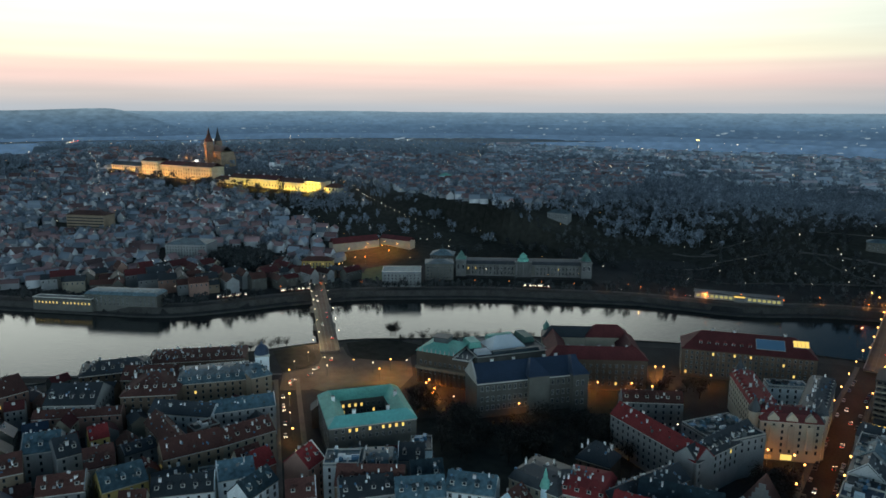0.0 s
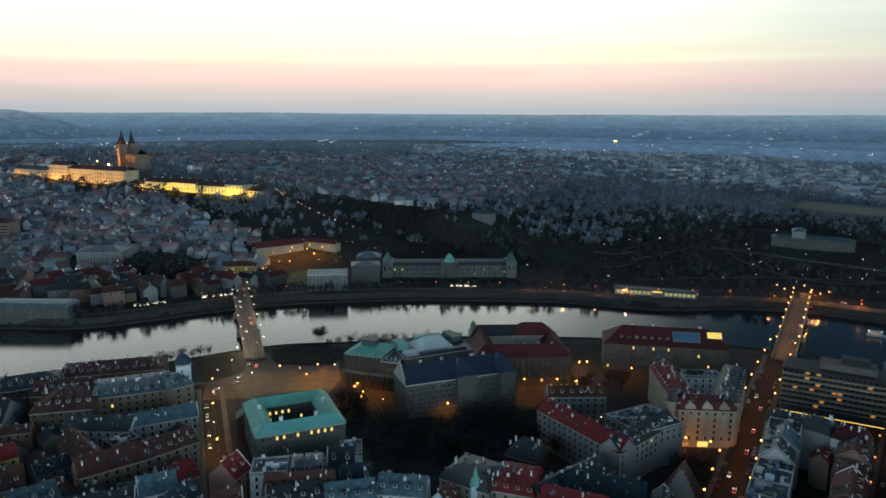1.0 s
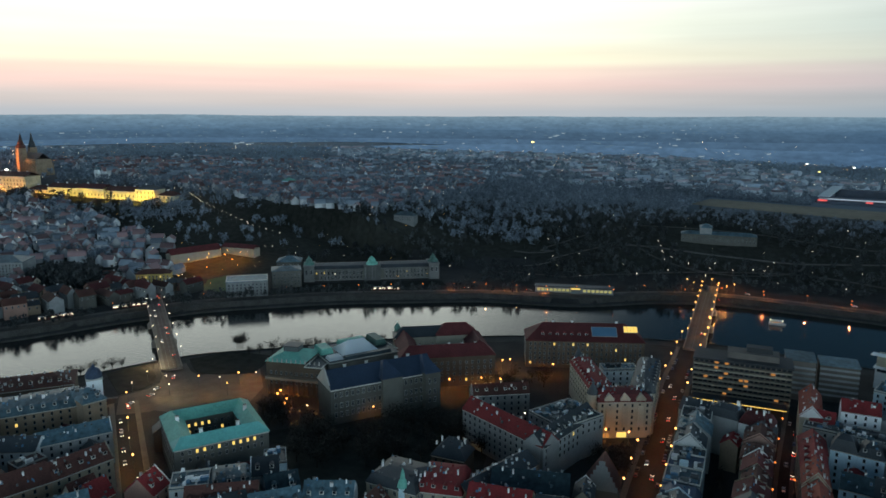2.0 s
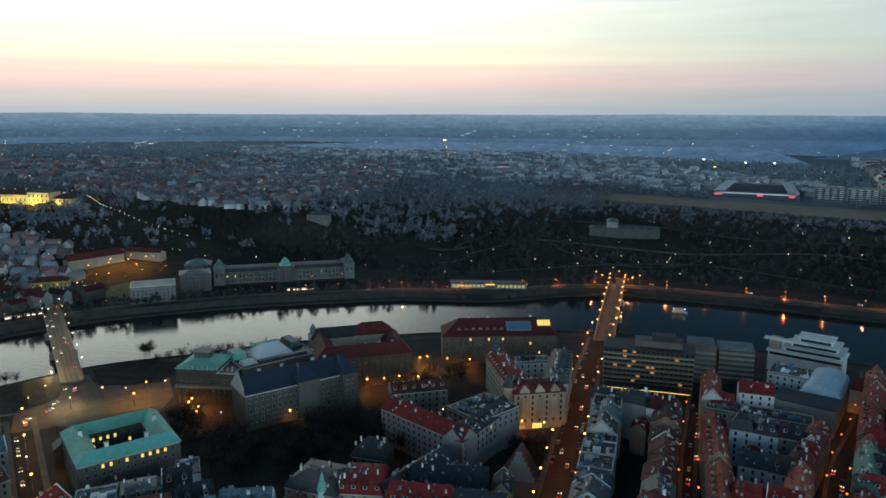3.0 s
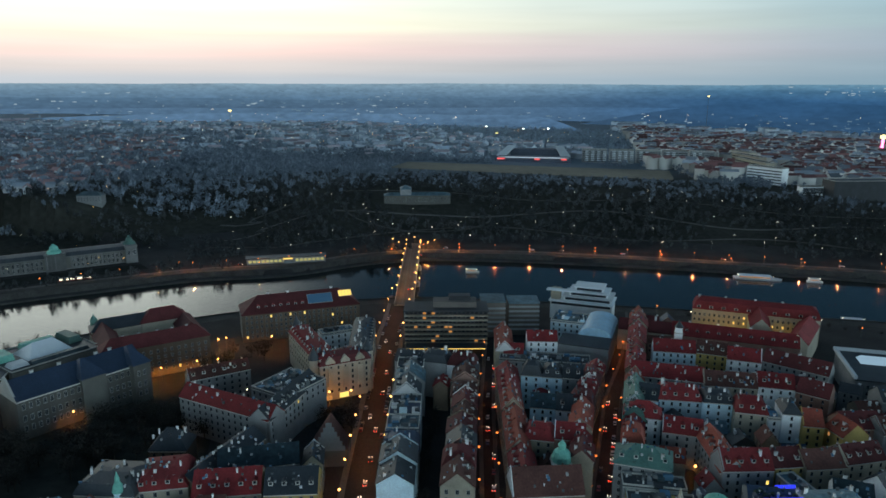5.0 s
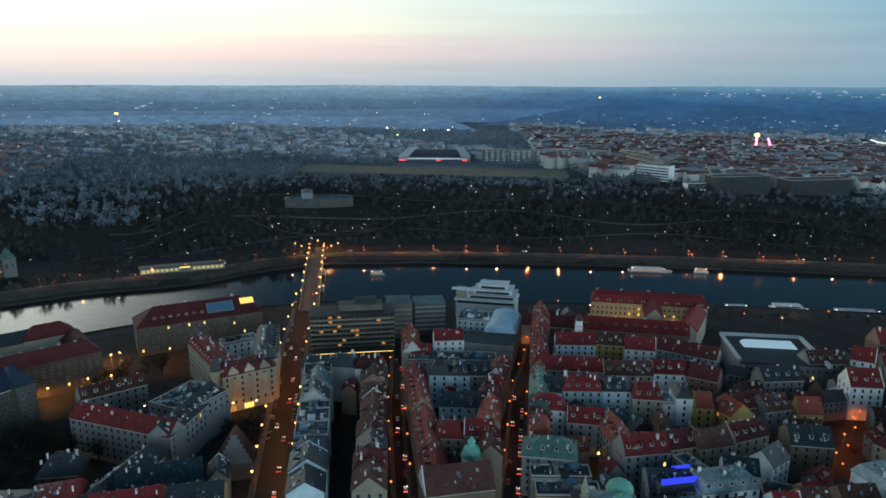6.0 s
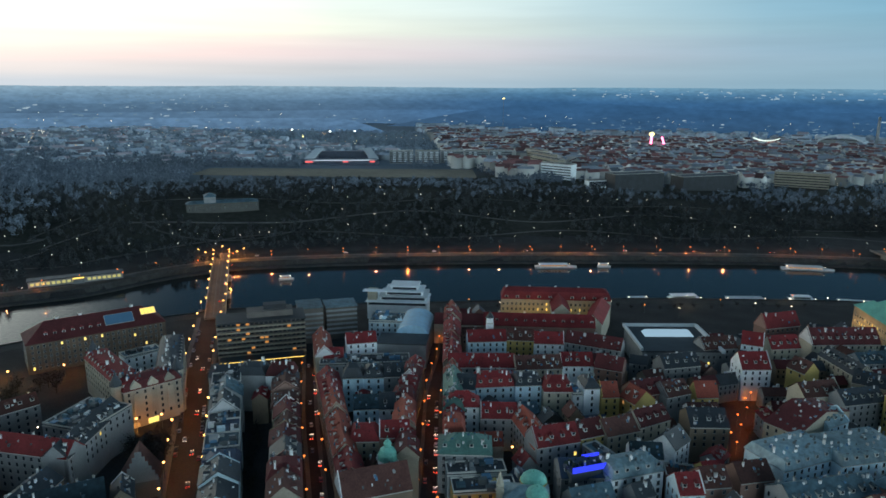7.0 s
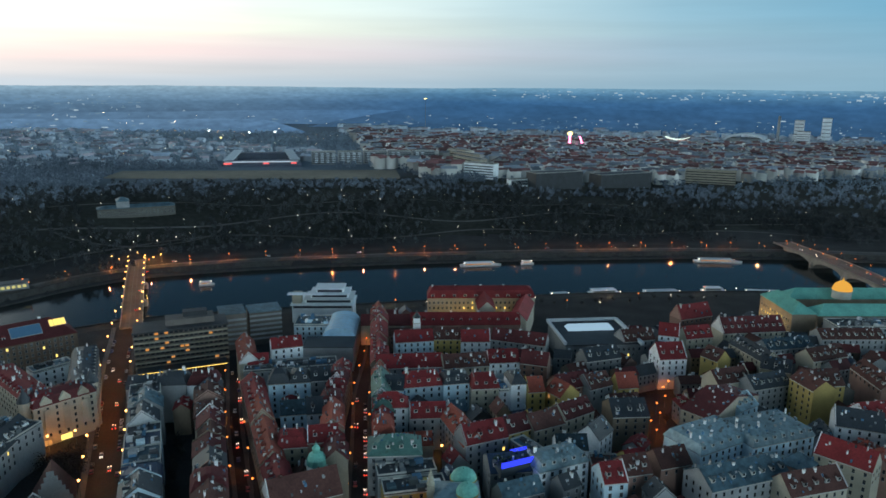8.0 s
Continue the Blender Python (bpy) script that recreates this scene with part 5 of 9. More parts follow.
house(267.1, -122.8, 36.4, 14.0, 325.0, 18, 6, "gable", "grey", "tile_dark", win=3, side=False)
house(185.8, -148.8, 39.6, 14.0, 350.0, 20, 6, "gable", "grey", "tile_red", win=1, side=False)
house(217.4, -156.5, 27.6, 14.0, 355.6, 20, 6, "gable", "beige", "tile_brown", win=1, side=False)
house(242.1, -155.8, 18.6, 14.0, 350.4, 20, 6, "gable", "white", "tile_red", win=2, side=False)
house(260.1, -164.6, 16.3, 14.0, 326.0, 20, 6, "gable", "rose", "tile_dark", win=2, side=False)
house(170.9, -177.3, 10.7, 14.0, 344.8, 20, 6, "gable", "pale", "slate", win=0, side=False)
house(185.7, -178.5, 21.9, 14.0, 356.6, 21, 6, "mansard", "pale", "tile_red", win=2, side=False)
house(204.0, -181.9, 15.8, 14.0, 356.0, 22, 4, "mansard", "pale", "slate", win=4, side=False)
house(217.4, -192.3, 15.4, 14.0, 350.3, 22, 6, "mansard", "cream", "tile_red", win=5)
house(226.0, -196.6, 5.8, 12.0, 359.0, 21, 3, "flat", "white", "slate", win=2, side=False)
house(234.5, -195.5, 8.5, 14.0, 354.6, 24, 4, "mansard", "white", "slate", win=4, side=False)
house(243.5, -199.3, 9.6, 14.0, 354.0, 20, 6, "gable", "yellow", "tile_orange", win=3, side=False)
house(257.5, -206.9, 12.0, 14.0, 288.0, 19, 6, "gable", "yellow", "tile_orange", win=3, side=False)
house(267.0, -195.4, 19.7, 14.0, 7.3, 18, 6, "gable", "rose", "tile_dark", win=1, side=False)
house(163.4, -200.6, 17.8, 12.0, 349.0, 21, 6, "hip", "white", "tile_red", win=4, side=False)
house(180.5, -210.7, 18.4, 12.0, 348.7, 18, 6, "gable", "grey", "tile_red", win=4, side=False)
house(192.6, -232.5, 34.5, 12.0, 273.5, 18, 6, "gable", "grey", "tile_orange", win=4, side=False)
house(198.0, -243.9, 22.1, 13.0, 7.5, 20, 7, "gable", "grey", "tile_red", win=5, side=False)
house(216.5, -239.0, 14.9, 13.0, 12.0, 20, 6, "gable", "yellow", "tile_dark", win=1, side=False)
house(231.4, -238.8, 18.2, 13.0, 11.4, 20, 6, "gable", "beige", "tile_brown", win=3, side=False)
house(250.3, -231.8, 20.4, 13.0, 18.3, 20, 6, "gable", "beige", "tile_dark", win=2, side=False)
house(203.1, -267.9, 21.0, 16.0, 352.1, 18, 5, "gable", "grey", "slate_navy", win=1)
house(156.3, -243.5, 24.0, 17.0, 348.0, 20, 6, "hip", "grey", "copper_dark", win=5, side=False)
house(158.2, -257.6, 26.0, 9.6, 356.0, 16.4, 2, "flat", "grey", "slate", win=6, side=False)
house(159.2, -268.4, 27.0, 11.0, 356.0, 14.5, 2, "flat", "yellow", "slate", win=6, lit=0.12, side=False)
house(199.0, -287.5, 19.0, 11.0, 8.0, 17, 5, "gable", "grey", "slate_blue", win=4, side=False)
house(222.5, -273.5, 25.5, 14.0, 8.4, 20, 5, "mansard", "white", "zinc", win=5, side=False)
house(235.7, -261.1, 14.7, 12.0, 344.6, 19, 5, "gable", "white", "slate_blue", win=0, side=False)
house(238.4, -292.7, 10.5, 14.0, 354.0, 21, 6, "gable", "pale", "tile_red", win=2)
house(253.1, -286.5, 11.5, 14.0, 358.0, 19, 6, "gable", "rose", "tile_brown", win=3, side=False)
house(328.3, -246.6, 17.6, 46.0, 293.8, 22, 6, "gable", "beige", "tile_dark", win=2, side=False)
house(337.0, -248.5, 15.0, 14.0, 16.3, 21, 5, "gable", "pale", "zinc", win=1, side=False)
house(343.4, -176.4, 17.3, 16.0, 351.0, 20, 8, "gable", "white", "tile_red", win=3)
house(368.1, -140.3, 13.3, 12.0, 325.7, 19, 7, "gable", "white", "tile_red", win=1, side=False)
house(300.5, -274.0, 33.8, 22.0, 12.3, 20, 5, "mansard", "pale", "zinc", win=2, side=False)
house(331.6, -275.4, 36.9, 24.0, 3.4, 20, 5, "mansard", "pale", "zinc", win=3, side=False)
house(292.8, -304.6, 41.0, 18.0, 2.9, 20, 6, "gable", "grey", "slate_blue", win=5)
house(349.7, -306.5, 23.9, 14.0, 298.2, 20, 7, "gable", "cream", "tile_red", win=5)
house(317.9, -317.1, 28.6, 14.0, 359.8, 18, 7, "gable", "cream", "tile_brown", win=4)
house(385.5, -277.6, 21.9, 16.0, 322.6, 18, 7, "gable", "white", "slate", win=2, side=False)
house(398.5, -274.0, 17.4, 14.0, 352.8, 20, 6, "gable", "white", "tile_red", win=1, side=False)
house(389.0, -243.6, 18.3, 14.0, 266.6, 24, 5, "gable", "yellow", "tile_brown", win=5, side=False)
house(406.1, -232.2, 18.7, 16.0, 349.5, 19, 7, "gable", "yellow", "tile_brown", win=2, side=False)
house(298.0, -203.0, 12.1, 12.0, 351.9, 17, 7, "gable", "yellow", "tile_orange", win=4, side=False)
house(279.6, -235.4, 19.0, 18.0, 348.5, 19, 6, "gable", "tan", "slate", win=3, side=False)
house(403.9, -180.5, 35.8, 12.0, 266.2, 17, 6, "gable", "cream", "slate", win=2, side=False)
house(372.9, -183.4, 12.7, 12.0, 284.1, 18, 6, "gable", "yellow", "tile_brown", win=1, side=False)
house(280.5, -199.3, 16.2, 14.0, 12.5, 18, 6, "gable", "grey", "tile_brown", win=2, side=False)
house(303.3, -162.8, 23.8, 14.0, 2.9, 18, 6, "gable", "grey", "slate", win=2, side=False)
house(253.4, -251.7, 14.7, 12.0, 34.8, 18, 6, "gable", "white", "slate", win=3, side=False)
house(272.6, -283.5, 16.0, 14.0, 1.8, 18, 6, "gable", "rose", "tile_brown", win=1, side=False)
house(358.4, -212.7, 22.9, 14.0, 0.8, 18, 6, "gable", "cream", "tile_brown", win=0, side=False)
house(397.6, -207.1, 16.8, 12.0, 314.3, 18, 6, "gable", "cream", "slate", win=0, side=False)
house(374.2, -224.2, 25.4, 14.0, 2.3, 18, 6, "gable", "grey", "slate", win=4, side=False)
house(344.3, -136.6, 22.9, 14.0, 358.5, 17, 6, "gable", "grey", "tile_brown", win=2, side=False)
house(386.1, -143.7, 20.1, 12.0, 357.7, 17, 7, "gable", "cream", "tile_red", win=2, side=False)
house(431.0, -141.4, 46.2, 16.0, 352.3, 17, 9, "gable", "cream", "tile_dark", win=1, side=False)
house(409.6, -106.0, 28.8, 12.0, 6.2, 17, 9, "gable", "rose", "tile_red", win=1, side=False)
house(441.3, -196.3, 28.1, 14.0, 4.3, 17, 6, "gable", "cream", "tile_brown", win=2, side=False)
house(442.0, -237.0, 32.3, 14.0, 252.1, 18, 6, "gable", "rose", "tile_brown", win=1, side=False)
house(431.8, -174.5, 34.6, 14.0, 358.5, 17, 5, "gable", "grey", "slate_blue", win=2, side=False)
house(487.4, -170.8, 43.5, 16.0, 345.1, 17, 5, "gable", "grey", "tile_brown", win=2, side=False)
house(-309.5, -341.7, 32.6, 18.0, 43.6, 20, 6, "gable", "brown", "tile_brown", win=2, side=False)
house(-117.4, -341.9, 24.0, 14.0, 54.9, 18, 6, "gable", "grey", "slate", win=4)
house(-99.9, -326.4, 21.6, 16.0, 48.9, 18, 6, "gable", "white", "slate_blue", win=4)
house(-136.4, -362.1, 12.9, 12.0, 53.8, 18, 6, "gable", "rose", "tile_brown", win=4, side=False)
house(39.3, -140.6, 14.4, 14.4, 275.0, 21.2, 5.4, "flat", "grey", "slate_blue", win=0, side=False)
house(41.0, -154.9, 14.4, 15.3, 275.0, 22.5, 5.7, "flat", "grey", "slate", win=0, side=False)
house(42.7, -169.3, 14.4, 16.2, 275.0, 20.9, 6.6, "gable", "grey", "slate_blue", win=0, side=False)
house(43.0, -183.8, 14.4, 14.4, 275.0, 19.7, 6.8, "gable", "pale", "slate", win=0, side=False)
house(44.8, -198.1, 14.4, 15.4, 275.0, 19.4, 6.4, "flat", "grey", "slate", win=0, side=False)
house(46.2, -212.5, 14.4, 15.7, 275.0, 22.2, 5.2, "flat", "pale", "slate_navy", win=0, side=False)
house(47.4, -226.9, 14.4, 15.5, 275.0, 22.5, 5.5, "flat", "grey", "slate_blue", win=0, side=False)
house(48.8, -241.3, 14.4, 15.9, 275.0, 19.6, 4.8, "mansard", "grey", "slate_navy", win=0, side=False)
house(49.9, -255.7, 14.4, 15.7, 275.0, 22.3, 5.6, "gable", "pale", "slate", win=0, side=False)
house(50.9, -270.1, 14.4, 15.1, 275.0, 20.7, 5.1, "gable", "pale", "slate", win=0)
house(76.8, -270.9, 14.6, 13.9, 92.0, 21.8, 6.2, "gable", "beige", "tile_brown", win=5)
house(76.2, -256.2, 14.6, 14.1, 92.0, 21.5, 5.9, "mansard", "beige", "tile_dark", win=5, side=False)
house(76.1, -241.6, 14.6, 13.3, 92.0, 21.8, 5.2, "gable", "rose", "slate", win=5, side=False)
house(75.3, -226.9, 14.6, 13.8, 92.0, 21.8, 4.7, "gable", "tan", "tile_dark", win=5, side=False)
house(75.8, -212.2, 14.6, 11.8, 92.0, 19.7, 5.5, "gable", "rose", "tile_brown", win=5, side=False)
house(74.9, -197.5, 14.6, 12.7, 92.0, 20.3, 5.9, "gable", "beige", "tile_dark", win=5, side=False)
house(73.7, -182.9, 14.6, 14.2, 92.0, 19.3, 4.7, "mansard", "beige", "tile_brown", win=5, side=False)
house(73.2, -168.2, 14.6, 14.1, 92.0, 21.7, 5.2, "gable", "rose", "tile_brown", win=5, side=False)
house(72.7, -153.6, 14.6, 14.2, 92.0, 19.4, 5.4, "gable", "tan", "slate", win=5, side=False)
house(70.2, -146.5, 15.9, 11.9, 170.3, 21.1, 6.1, "mansard", "white", "tile_dark", win=0, side=False)
house(54.4, -144.5, 15.9, 13.1, 170.3, 22.1, 5.2, "mansard", "grey", "slate", win=0, side=False)
house(38.8, -141.2, 15.9, 11.8, 170.3, 20.1, 5.3, "gable", "grey", "slate", win=0, side=False)
house(96.3, -158.8, 18.7, 12.2, 274.6, 19.3, 5.4, "gable", "cream", "tile_red", win=5, side=False)
house(97.4, -177.5, 18.7, 11.3, 274.6, 19.9, 6.2, "gable", "beige", "tile_red", win=5, side=False)
house(98.7, -196.2, 18.7, 11.0, 274.6, 20.3, 6.9, "gable", "beige", "tile_orange", win=5, side=False)
house(100.4, -214.9, 18.7, 11.3, 274.6, 19.3, 6, "gable", "beige", "tile_orange", win=5, side=False)
house(101.5, -233.6, 18.7, 10.6, 274.6, 19.5, 6, "gable", "beige", "tile_orange", win=5, side=False)
house(103.6, -252.2, 18.7, 11.7, 274.6, 18.3, 5.9, "gable", "beige", "tile_red", win=4, side=False)
house(129.6, -244.3, 14.1, 10.3, 81.9, 21.1, 5.1, "gable", "beige", "tile_dark", win=1, side=False)
house(129.4, -230.2, 14.1, 11.4, 81.9, 18.5, 6, "gable", "beige", "tile_red", win=2, side=False)
house(131.6, -216.2, 14.1, 10.9, 81.9, 21.3, 4.9, "gable", "beige", "tile_orange", win=5, side=False)
house(133.9, -202.3, 14.1, 10.3, 81.9, 20.2, 5.2, "gable", "rose", "tile_orange", win=5, side=False)
house(135.0, -188.1, 14.1, 12.1, 81.9, 19.3, 6.6, "mansard", "rose", "tile_dark", win=5, side=False)
house(138.7, -173.7, 14.4, 10.6, 75.3, 20.2, 4.7, "mansard", "tan", "tile_red", win=5, side=False)
house(142.3, -159.6, 14.4, 10.8, 75.3, 19.1, 6.6, "gable", "tan", "tile_dark", win=5, side=False)
house(146.1, -145.7, 14.4, 10.5, 75.3, 19.2, 4.6, "gable", "rose", "tile_red", win=5, side=False)
house(110.1, -155.1, 11.3, 10.8, 355.0, 20.6, 6.7, "mansard", "pale", "slate", win=5, side=False)
house(121.6, -155.0, 11.3, 13.1, 355.0, 20.5, 5.1, "mansard", "pale", "slate", win=3, side=False)
house(132.9, -156.2, 11.3, 12.6, 355.0, 20.7, 5.9, "gable", "grey", "slate", win=2, side=False)
house(115.0, -190.0, 13.0, 13.1, 355.6, 18.6, 5.1, "gable", "pale", "slate_blue", win=2, side=False)
house(128.0, -191.4, 13.0, 12.2, 355.6, 18.2, 6.4, "gable", "white", "slate", win=1, side=False)
house(111.7, -226.6, 14.1, 12.4, 353.9, 20.1, 5.5, "mansard", "beige", "tile_red", win=3, side=False)
house(125.6, -228.7, 14.1, 11.1, 353.9, 21.7, 5.9, "gable", "rose", "tile_red", win=4, side=False)
house(186.7, -48.2, 14.8, 10.3, 259.4, 19.1, 6.5, "gable", "rose", "tile_orange", win=0, side=False)
house(184.8, -63.0, 14.8, 12.0, 259.4, 20.1, 6.6, "gable", "beige", "tile_red", win=0, side=False)
house(181.7, -77.5, 14.8, 11.2, 259.4, 18.6, 6.4, "gable", "beige", "tile_red", win=0, side=False)
house(178.9, -92.0, 14.8, 11.1, 259.4, 18.7, 5.7, "gable", "rose", "tile_red", win=0, side=False)
house(175.7, -106.5, 14.8, 9.9, 259.4, 17.4, 5.7, "gable", "rose", "tile_red", win=0, side=False)
house(173.5, -121.2, 14.8, 11.0, 259.4, 18.3, 5.3, "gable", "beige", "tile_red", win=0, side=False)
house(170.6, -135.7, 14.8, 10.7, 259.4, 18.3, 5.2, "gable", "beige", "tile_red", win=0, side=False)
house(166.7, -157.9, 14.2, 10.1, 259.9, 18.2, 6.3, "gable", "beige", "tile_orange", win=4, side=False)
house(164.5, -171.9, 14.2, 10.7, 259.9, 20.4, 6.5, "gable", "rose", "copper_dark", win=5, side=False)
house(161.6, -185.9, 14.2, 9.9, 259.9, 20.5, 6.4, "gable", "white", "copper_dark", win=5, side=False)
house(159.6, -200.0, 14.2, 10.9, 259.9, 19.1, 5.8, "mansard", "rose", "copper_dark", win=5, side=False)
house(156.8, -213.9, 14.2, 10.3, 259.9, 18.7, 4.6, "gable", "grey", "tile_red", win=4, side=False)
house(154.2, -227.9, 14.2, 10.1, 259.9, 20.7, 6.8, "mansard", "white", "tile_orange", win=5, side=False)
house(140.0, -54.0, 25.0, 20.0, 346.0, 19, 1, "flat", "pale", "slate_blue", win=3, side=False)
house(117.5, -103.0, 19.0, 13.0, 3.0, 22, 5, "gable", "white", "tile_red", win=2, side=False)
house(118.5, -128.0, 54.0, 14.0, 356.0, 18, 1, "flat", "grey", "slate", win=2, side=False)
house(93.5, -105.0, 38.0, 11.0, 93.0, 20, 6, "gable", "cream", "tile_orange", win=0, side=False)
house(100.0, -120.0, 12.0, 10.0, 356.0, 19, 5, "gable", "rose", "tile_red", win=0, side=False)
house(-330.0, -300.0, 62.0, 26.0, 52.0, 17, 4, "hip", "brown", "tile_brown", win=0, side=False)
house(-350.0, -345.0, 44.0, 24.0, 62.0, 16, 5, "hip", "brown", "slate", win=1, side=False)
house(-288.0, -304.0, 26.0, 16.0, 56.0, 19, 2, "flat", "yellow", "slate_blue", win=0, side=False)
house(209.1, -304.8, 15.7, 8.5, 13.1, 16.9, 5.9, "flat", "grey", "tile_orange", win=4, side=False, cornice=False)
house(249.2, -268.9, 12.9, 11.1, 339.9, 12.3, 4.9, "flat", "rose", "tile_brown", win=0, cornice=False)
house(183.0, -250.4, 9.4, 8.5, 277.6, 12.7, 5.4, "gable", "grey", "tile_red", win=0, side=False, cornice=False)
house(216.7, -255.0, 15.3, 8.1, 286.7, 17.6, 4.5, "flat", "grey", "slate_blue", win=1, side=False, cornice=False)
house(223.9, -309.4, 10.7, 11.1, 358.2, 14.7, 3.9, "gable", "cream", "slate", win=3, cornice=False)
house(199.7, -199.2, 9.5, 9.9, 359.0, 12.9, 4.6, "gable", "tan", "slate_blue", win=0, side=False, cornice=False)
house(287.7, -219.1, 16.2, 10.0, 351.3, 15.9, 3.8, "gable", "white", "tile_brown", win=0, side=False, cornice=False)
house(330.2, -299.6, 10.9, 11.8, 294.0, 15.9, 5.2, "hip", "rose", "slate_blue", win=0, side=False, cornice=False)
house(219.0, -214.3, 10.6, 8.1, 269.4, 16.2, 5.6, "gable", "tan", "tile_brown", win=1, side=False, cornice=False)
house(378.1, -291.6, 12.5, 11.0, 227.4, 11.1, 4.7, "hip", "pale", "tile_orange", win=0, side=False, cornice=False)
house(271.1, -260.8, 11.3, 9.4, 37.1, 13.4, 3.8, "gable", "grey", "tile_red", win=1, side=False, cornice=False)
house(262.9, -271.2, 10.8, 11.5, 1.4, 13.1, 4.7, "gable", "yellow", "tile_red", win=0, side=False, cornice=False)
house(370.2, -271.8, 14.7, 9.0, 237.8, 11.3, 4.6, "gable", "grey", "slate", win=0, side=False, cornice=False)
house(398.3, -300.6, 9.5, 9.3, 322.9, 14.3, 4.2, "gable", "yellow", "tile_brown", win=0, side=False, cornice=False)
house(254.5, -305.1, 10.1, 10.0, 262.7, 16.6, 5.1, "gable", "grey", "slate", win=1, cornice=False)
house(170.7, -227.7, 14.7, 9.5, 353.7, 12.1, 5.1, "gable", "beige", "tile_orange", win=0, side=False, cornice=False)
house(155.7, -307.1, 10.1, 9.3, 354.3, 14.8, 4.4, "gable", "cream", "slate_blue", win=3, cornice=False)
house(369.3, -307.7, 14.6, 10.1, 28.6, 16.2, 4.5, "gable", "rose", "tile_orange", win=4, cornice=False)
house(220.3, -288.5, 9.5, 9.0, 14.0, 17.5, 4.7, "gable", "grey", "slate", win=2, side=False, cornice=False)
house(182.2, -304.3, 13.8, 8.3, 8.7, 17.5, 4.7, "gable", "white", "tile_red", win=4, side=False, cornice=False)
house(164.8, -297.5, 12.8, 9.7, 11.9, 17.2, 4.9, "gable", "white", "slate_blue", win=4, side=False, cornice=False)
house(243.7, -307.8, 10.2, 11.5, 259.9, 12.9, 3.5, "gable", "beige", "tile_brown", win=3, cornice=False)
house(322.8, -224.4, 10.5, 8.3, 260.1, 11.8, 4, "hip", "grey", "tile_red", win=2, side=False, cornice=False)
house(194.2, -307.4, 10.0, 8.4, 12.6, 11.9, 3.7, "gable", "grey", "tile_orange", win=2, side=False, cornice=False)
house(385.5, -306.5, 12.9, 11.0, 320.1, 17.7, 4.6, "gable", "rose", "slate", win=4, side=False, cornice=False)
house(-190.6, -434.0, 16.1, 10.7, 59.8, 11.6, 4.7, "flat", "rose", "slate", win=2, cornice=False)
house(-187.7, -355.7, 12.7, 8.3, 85.1, 13.6, 5.6, "gable", "beige", "tile_brown", win=0, side=False, cornice=False)
house(-157.5, -311.2, 9.5, 9.0, 134.5, 11.1, 3.6, "gable", "beige", "slate", win=0, side=False, cornice=False)
house(-188.6, -371.6, 16.2, 9.1, 59.9, 12, 5.5, "flat", "beige", "slate", win=0, side=False, cornice=False)
house(-137.5, -387.5, 15.7, 10.9, 10.8, 17.5, 5.1, "gable", "beige", "slate", win=2, cornice=False)
house(-153.7, -419.0, 10.2, 10.9, 147.0, 11, 5.7, "hip", "white", "tile_brown", win=0, side=False, cornice=False)
house(-136.6, -411.6, 16.2, 11.6, 17.2, 16.8, 4.7, "flat", "white", "tile_red", win=4, cornice=False)
house(-255.4, -397.6, 9.3, 9.2, 76.3, 17.9, 5.5, "gable", "yellow", "tile_red", win=1, side=False, cornice=False)
house(-143.3, -316.0, 15.2, 8.0, 47.8, 15.6, 5.7, "flat", "grey", "tile_dark", win=0, side=False, cornice=False)
house(-226.3, -356.2, 13.6, 9.9, 84.3, 17.9, 5.7, "flat", "rose", "tile_brown", win=0, side=False, cornice=False)
house(-206.6, -449.5, 10.7, 8.9, 53.3, 16.1, 5.8, "gable", "tan", "tile_brown", win=4, side=False, cornice=False)
house(-237.6, -386.3, 16.1, 10.6, 84.2, 13, 3.5, "gable", "grey", "slate", win=3, side=False, cornice=False)
house(-133.3, -289.7, 14.9, 10.8, 133.2, 14, 4.5, "flat", "pale", "slate", win=0, side=False, cornice=False)
house(-134.1, -447.7, 11.7, 8.6, 48.2, 13, 3.9, "gable", "pale", "slate", win=3, side=False, cornice=False)
house(-148.9, -398.4, 11.7, 11.3, 18.3, 13.9, 4.6, "gable", "cream", "tile_brown", win=0, side=False, cornice=False)
house(-181.6, -413.9, 11.1, 9.5, 52.0, 17.3, 6, "gable", "beige", "tile_brown", win=0, cornice=False)
house(-2.4, -297.7, 13.8, 10.7, 10.4, 15.5, 3.6, "gable", "grey", "tile_brown", win=2, side=False, cornice=False)
house(3.6, -342.3, 15.6, 11.5, 5.5, 14.6, 5.6, "hip", "white", "tile_dark", win=3, cornice=False)
house(-57.1, -315.3, 12.9, 11.5, 85.6, 11.8, 4, "gable", "grey", "tile_red", win=0, cornice=False)
house(-42.9, -335.0, 11.6, 9.5, 1.4, 12.7, 4.4, "gable", "white", "tile_brown", win=3, cornice=False)
house(22.0, -309.8, 11.4, 9.5, 12.3, 14.9, 6, "gable", "white", "slate_blue", win=1, side=False, cornice=False)
house(-17.8, -294.9, 11.1, 8.9, 9.9, 16.9, 5.9, "gable", "beige", "tile_brown", win=2, side=False, cornice=False)
house(-61.0, -337.7, 9.2, 8.3, 26.5, 12.2, 4.2, "gable", "grey", "tile_dark", win=3, side=False, cornice=False)
house(-27.3, -312.6, 14.2, 11.4, 105.8, 13, 3.7, "gable", "grey", "slate", win=2, side=False, cornice=False)
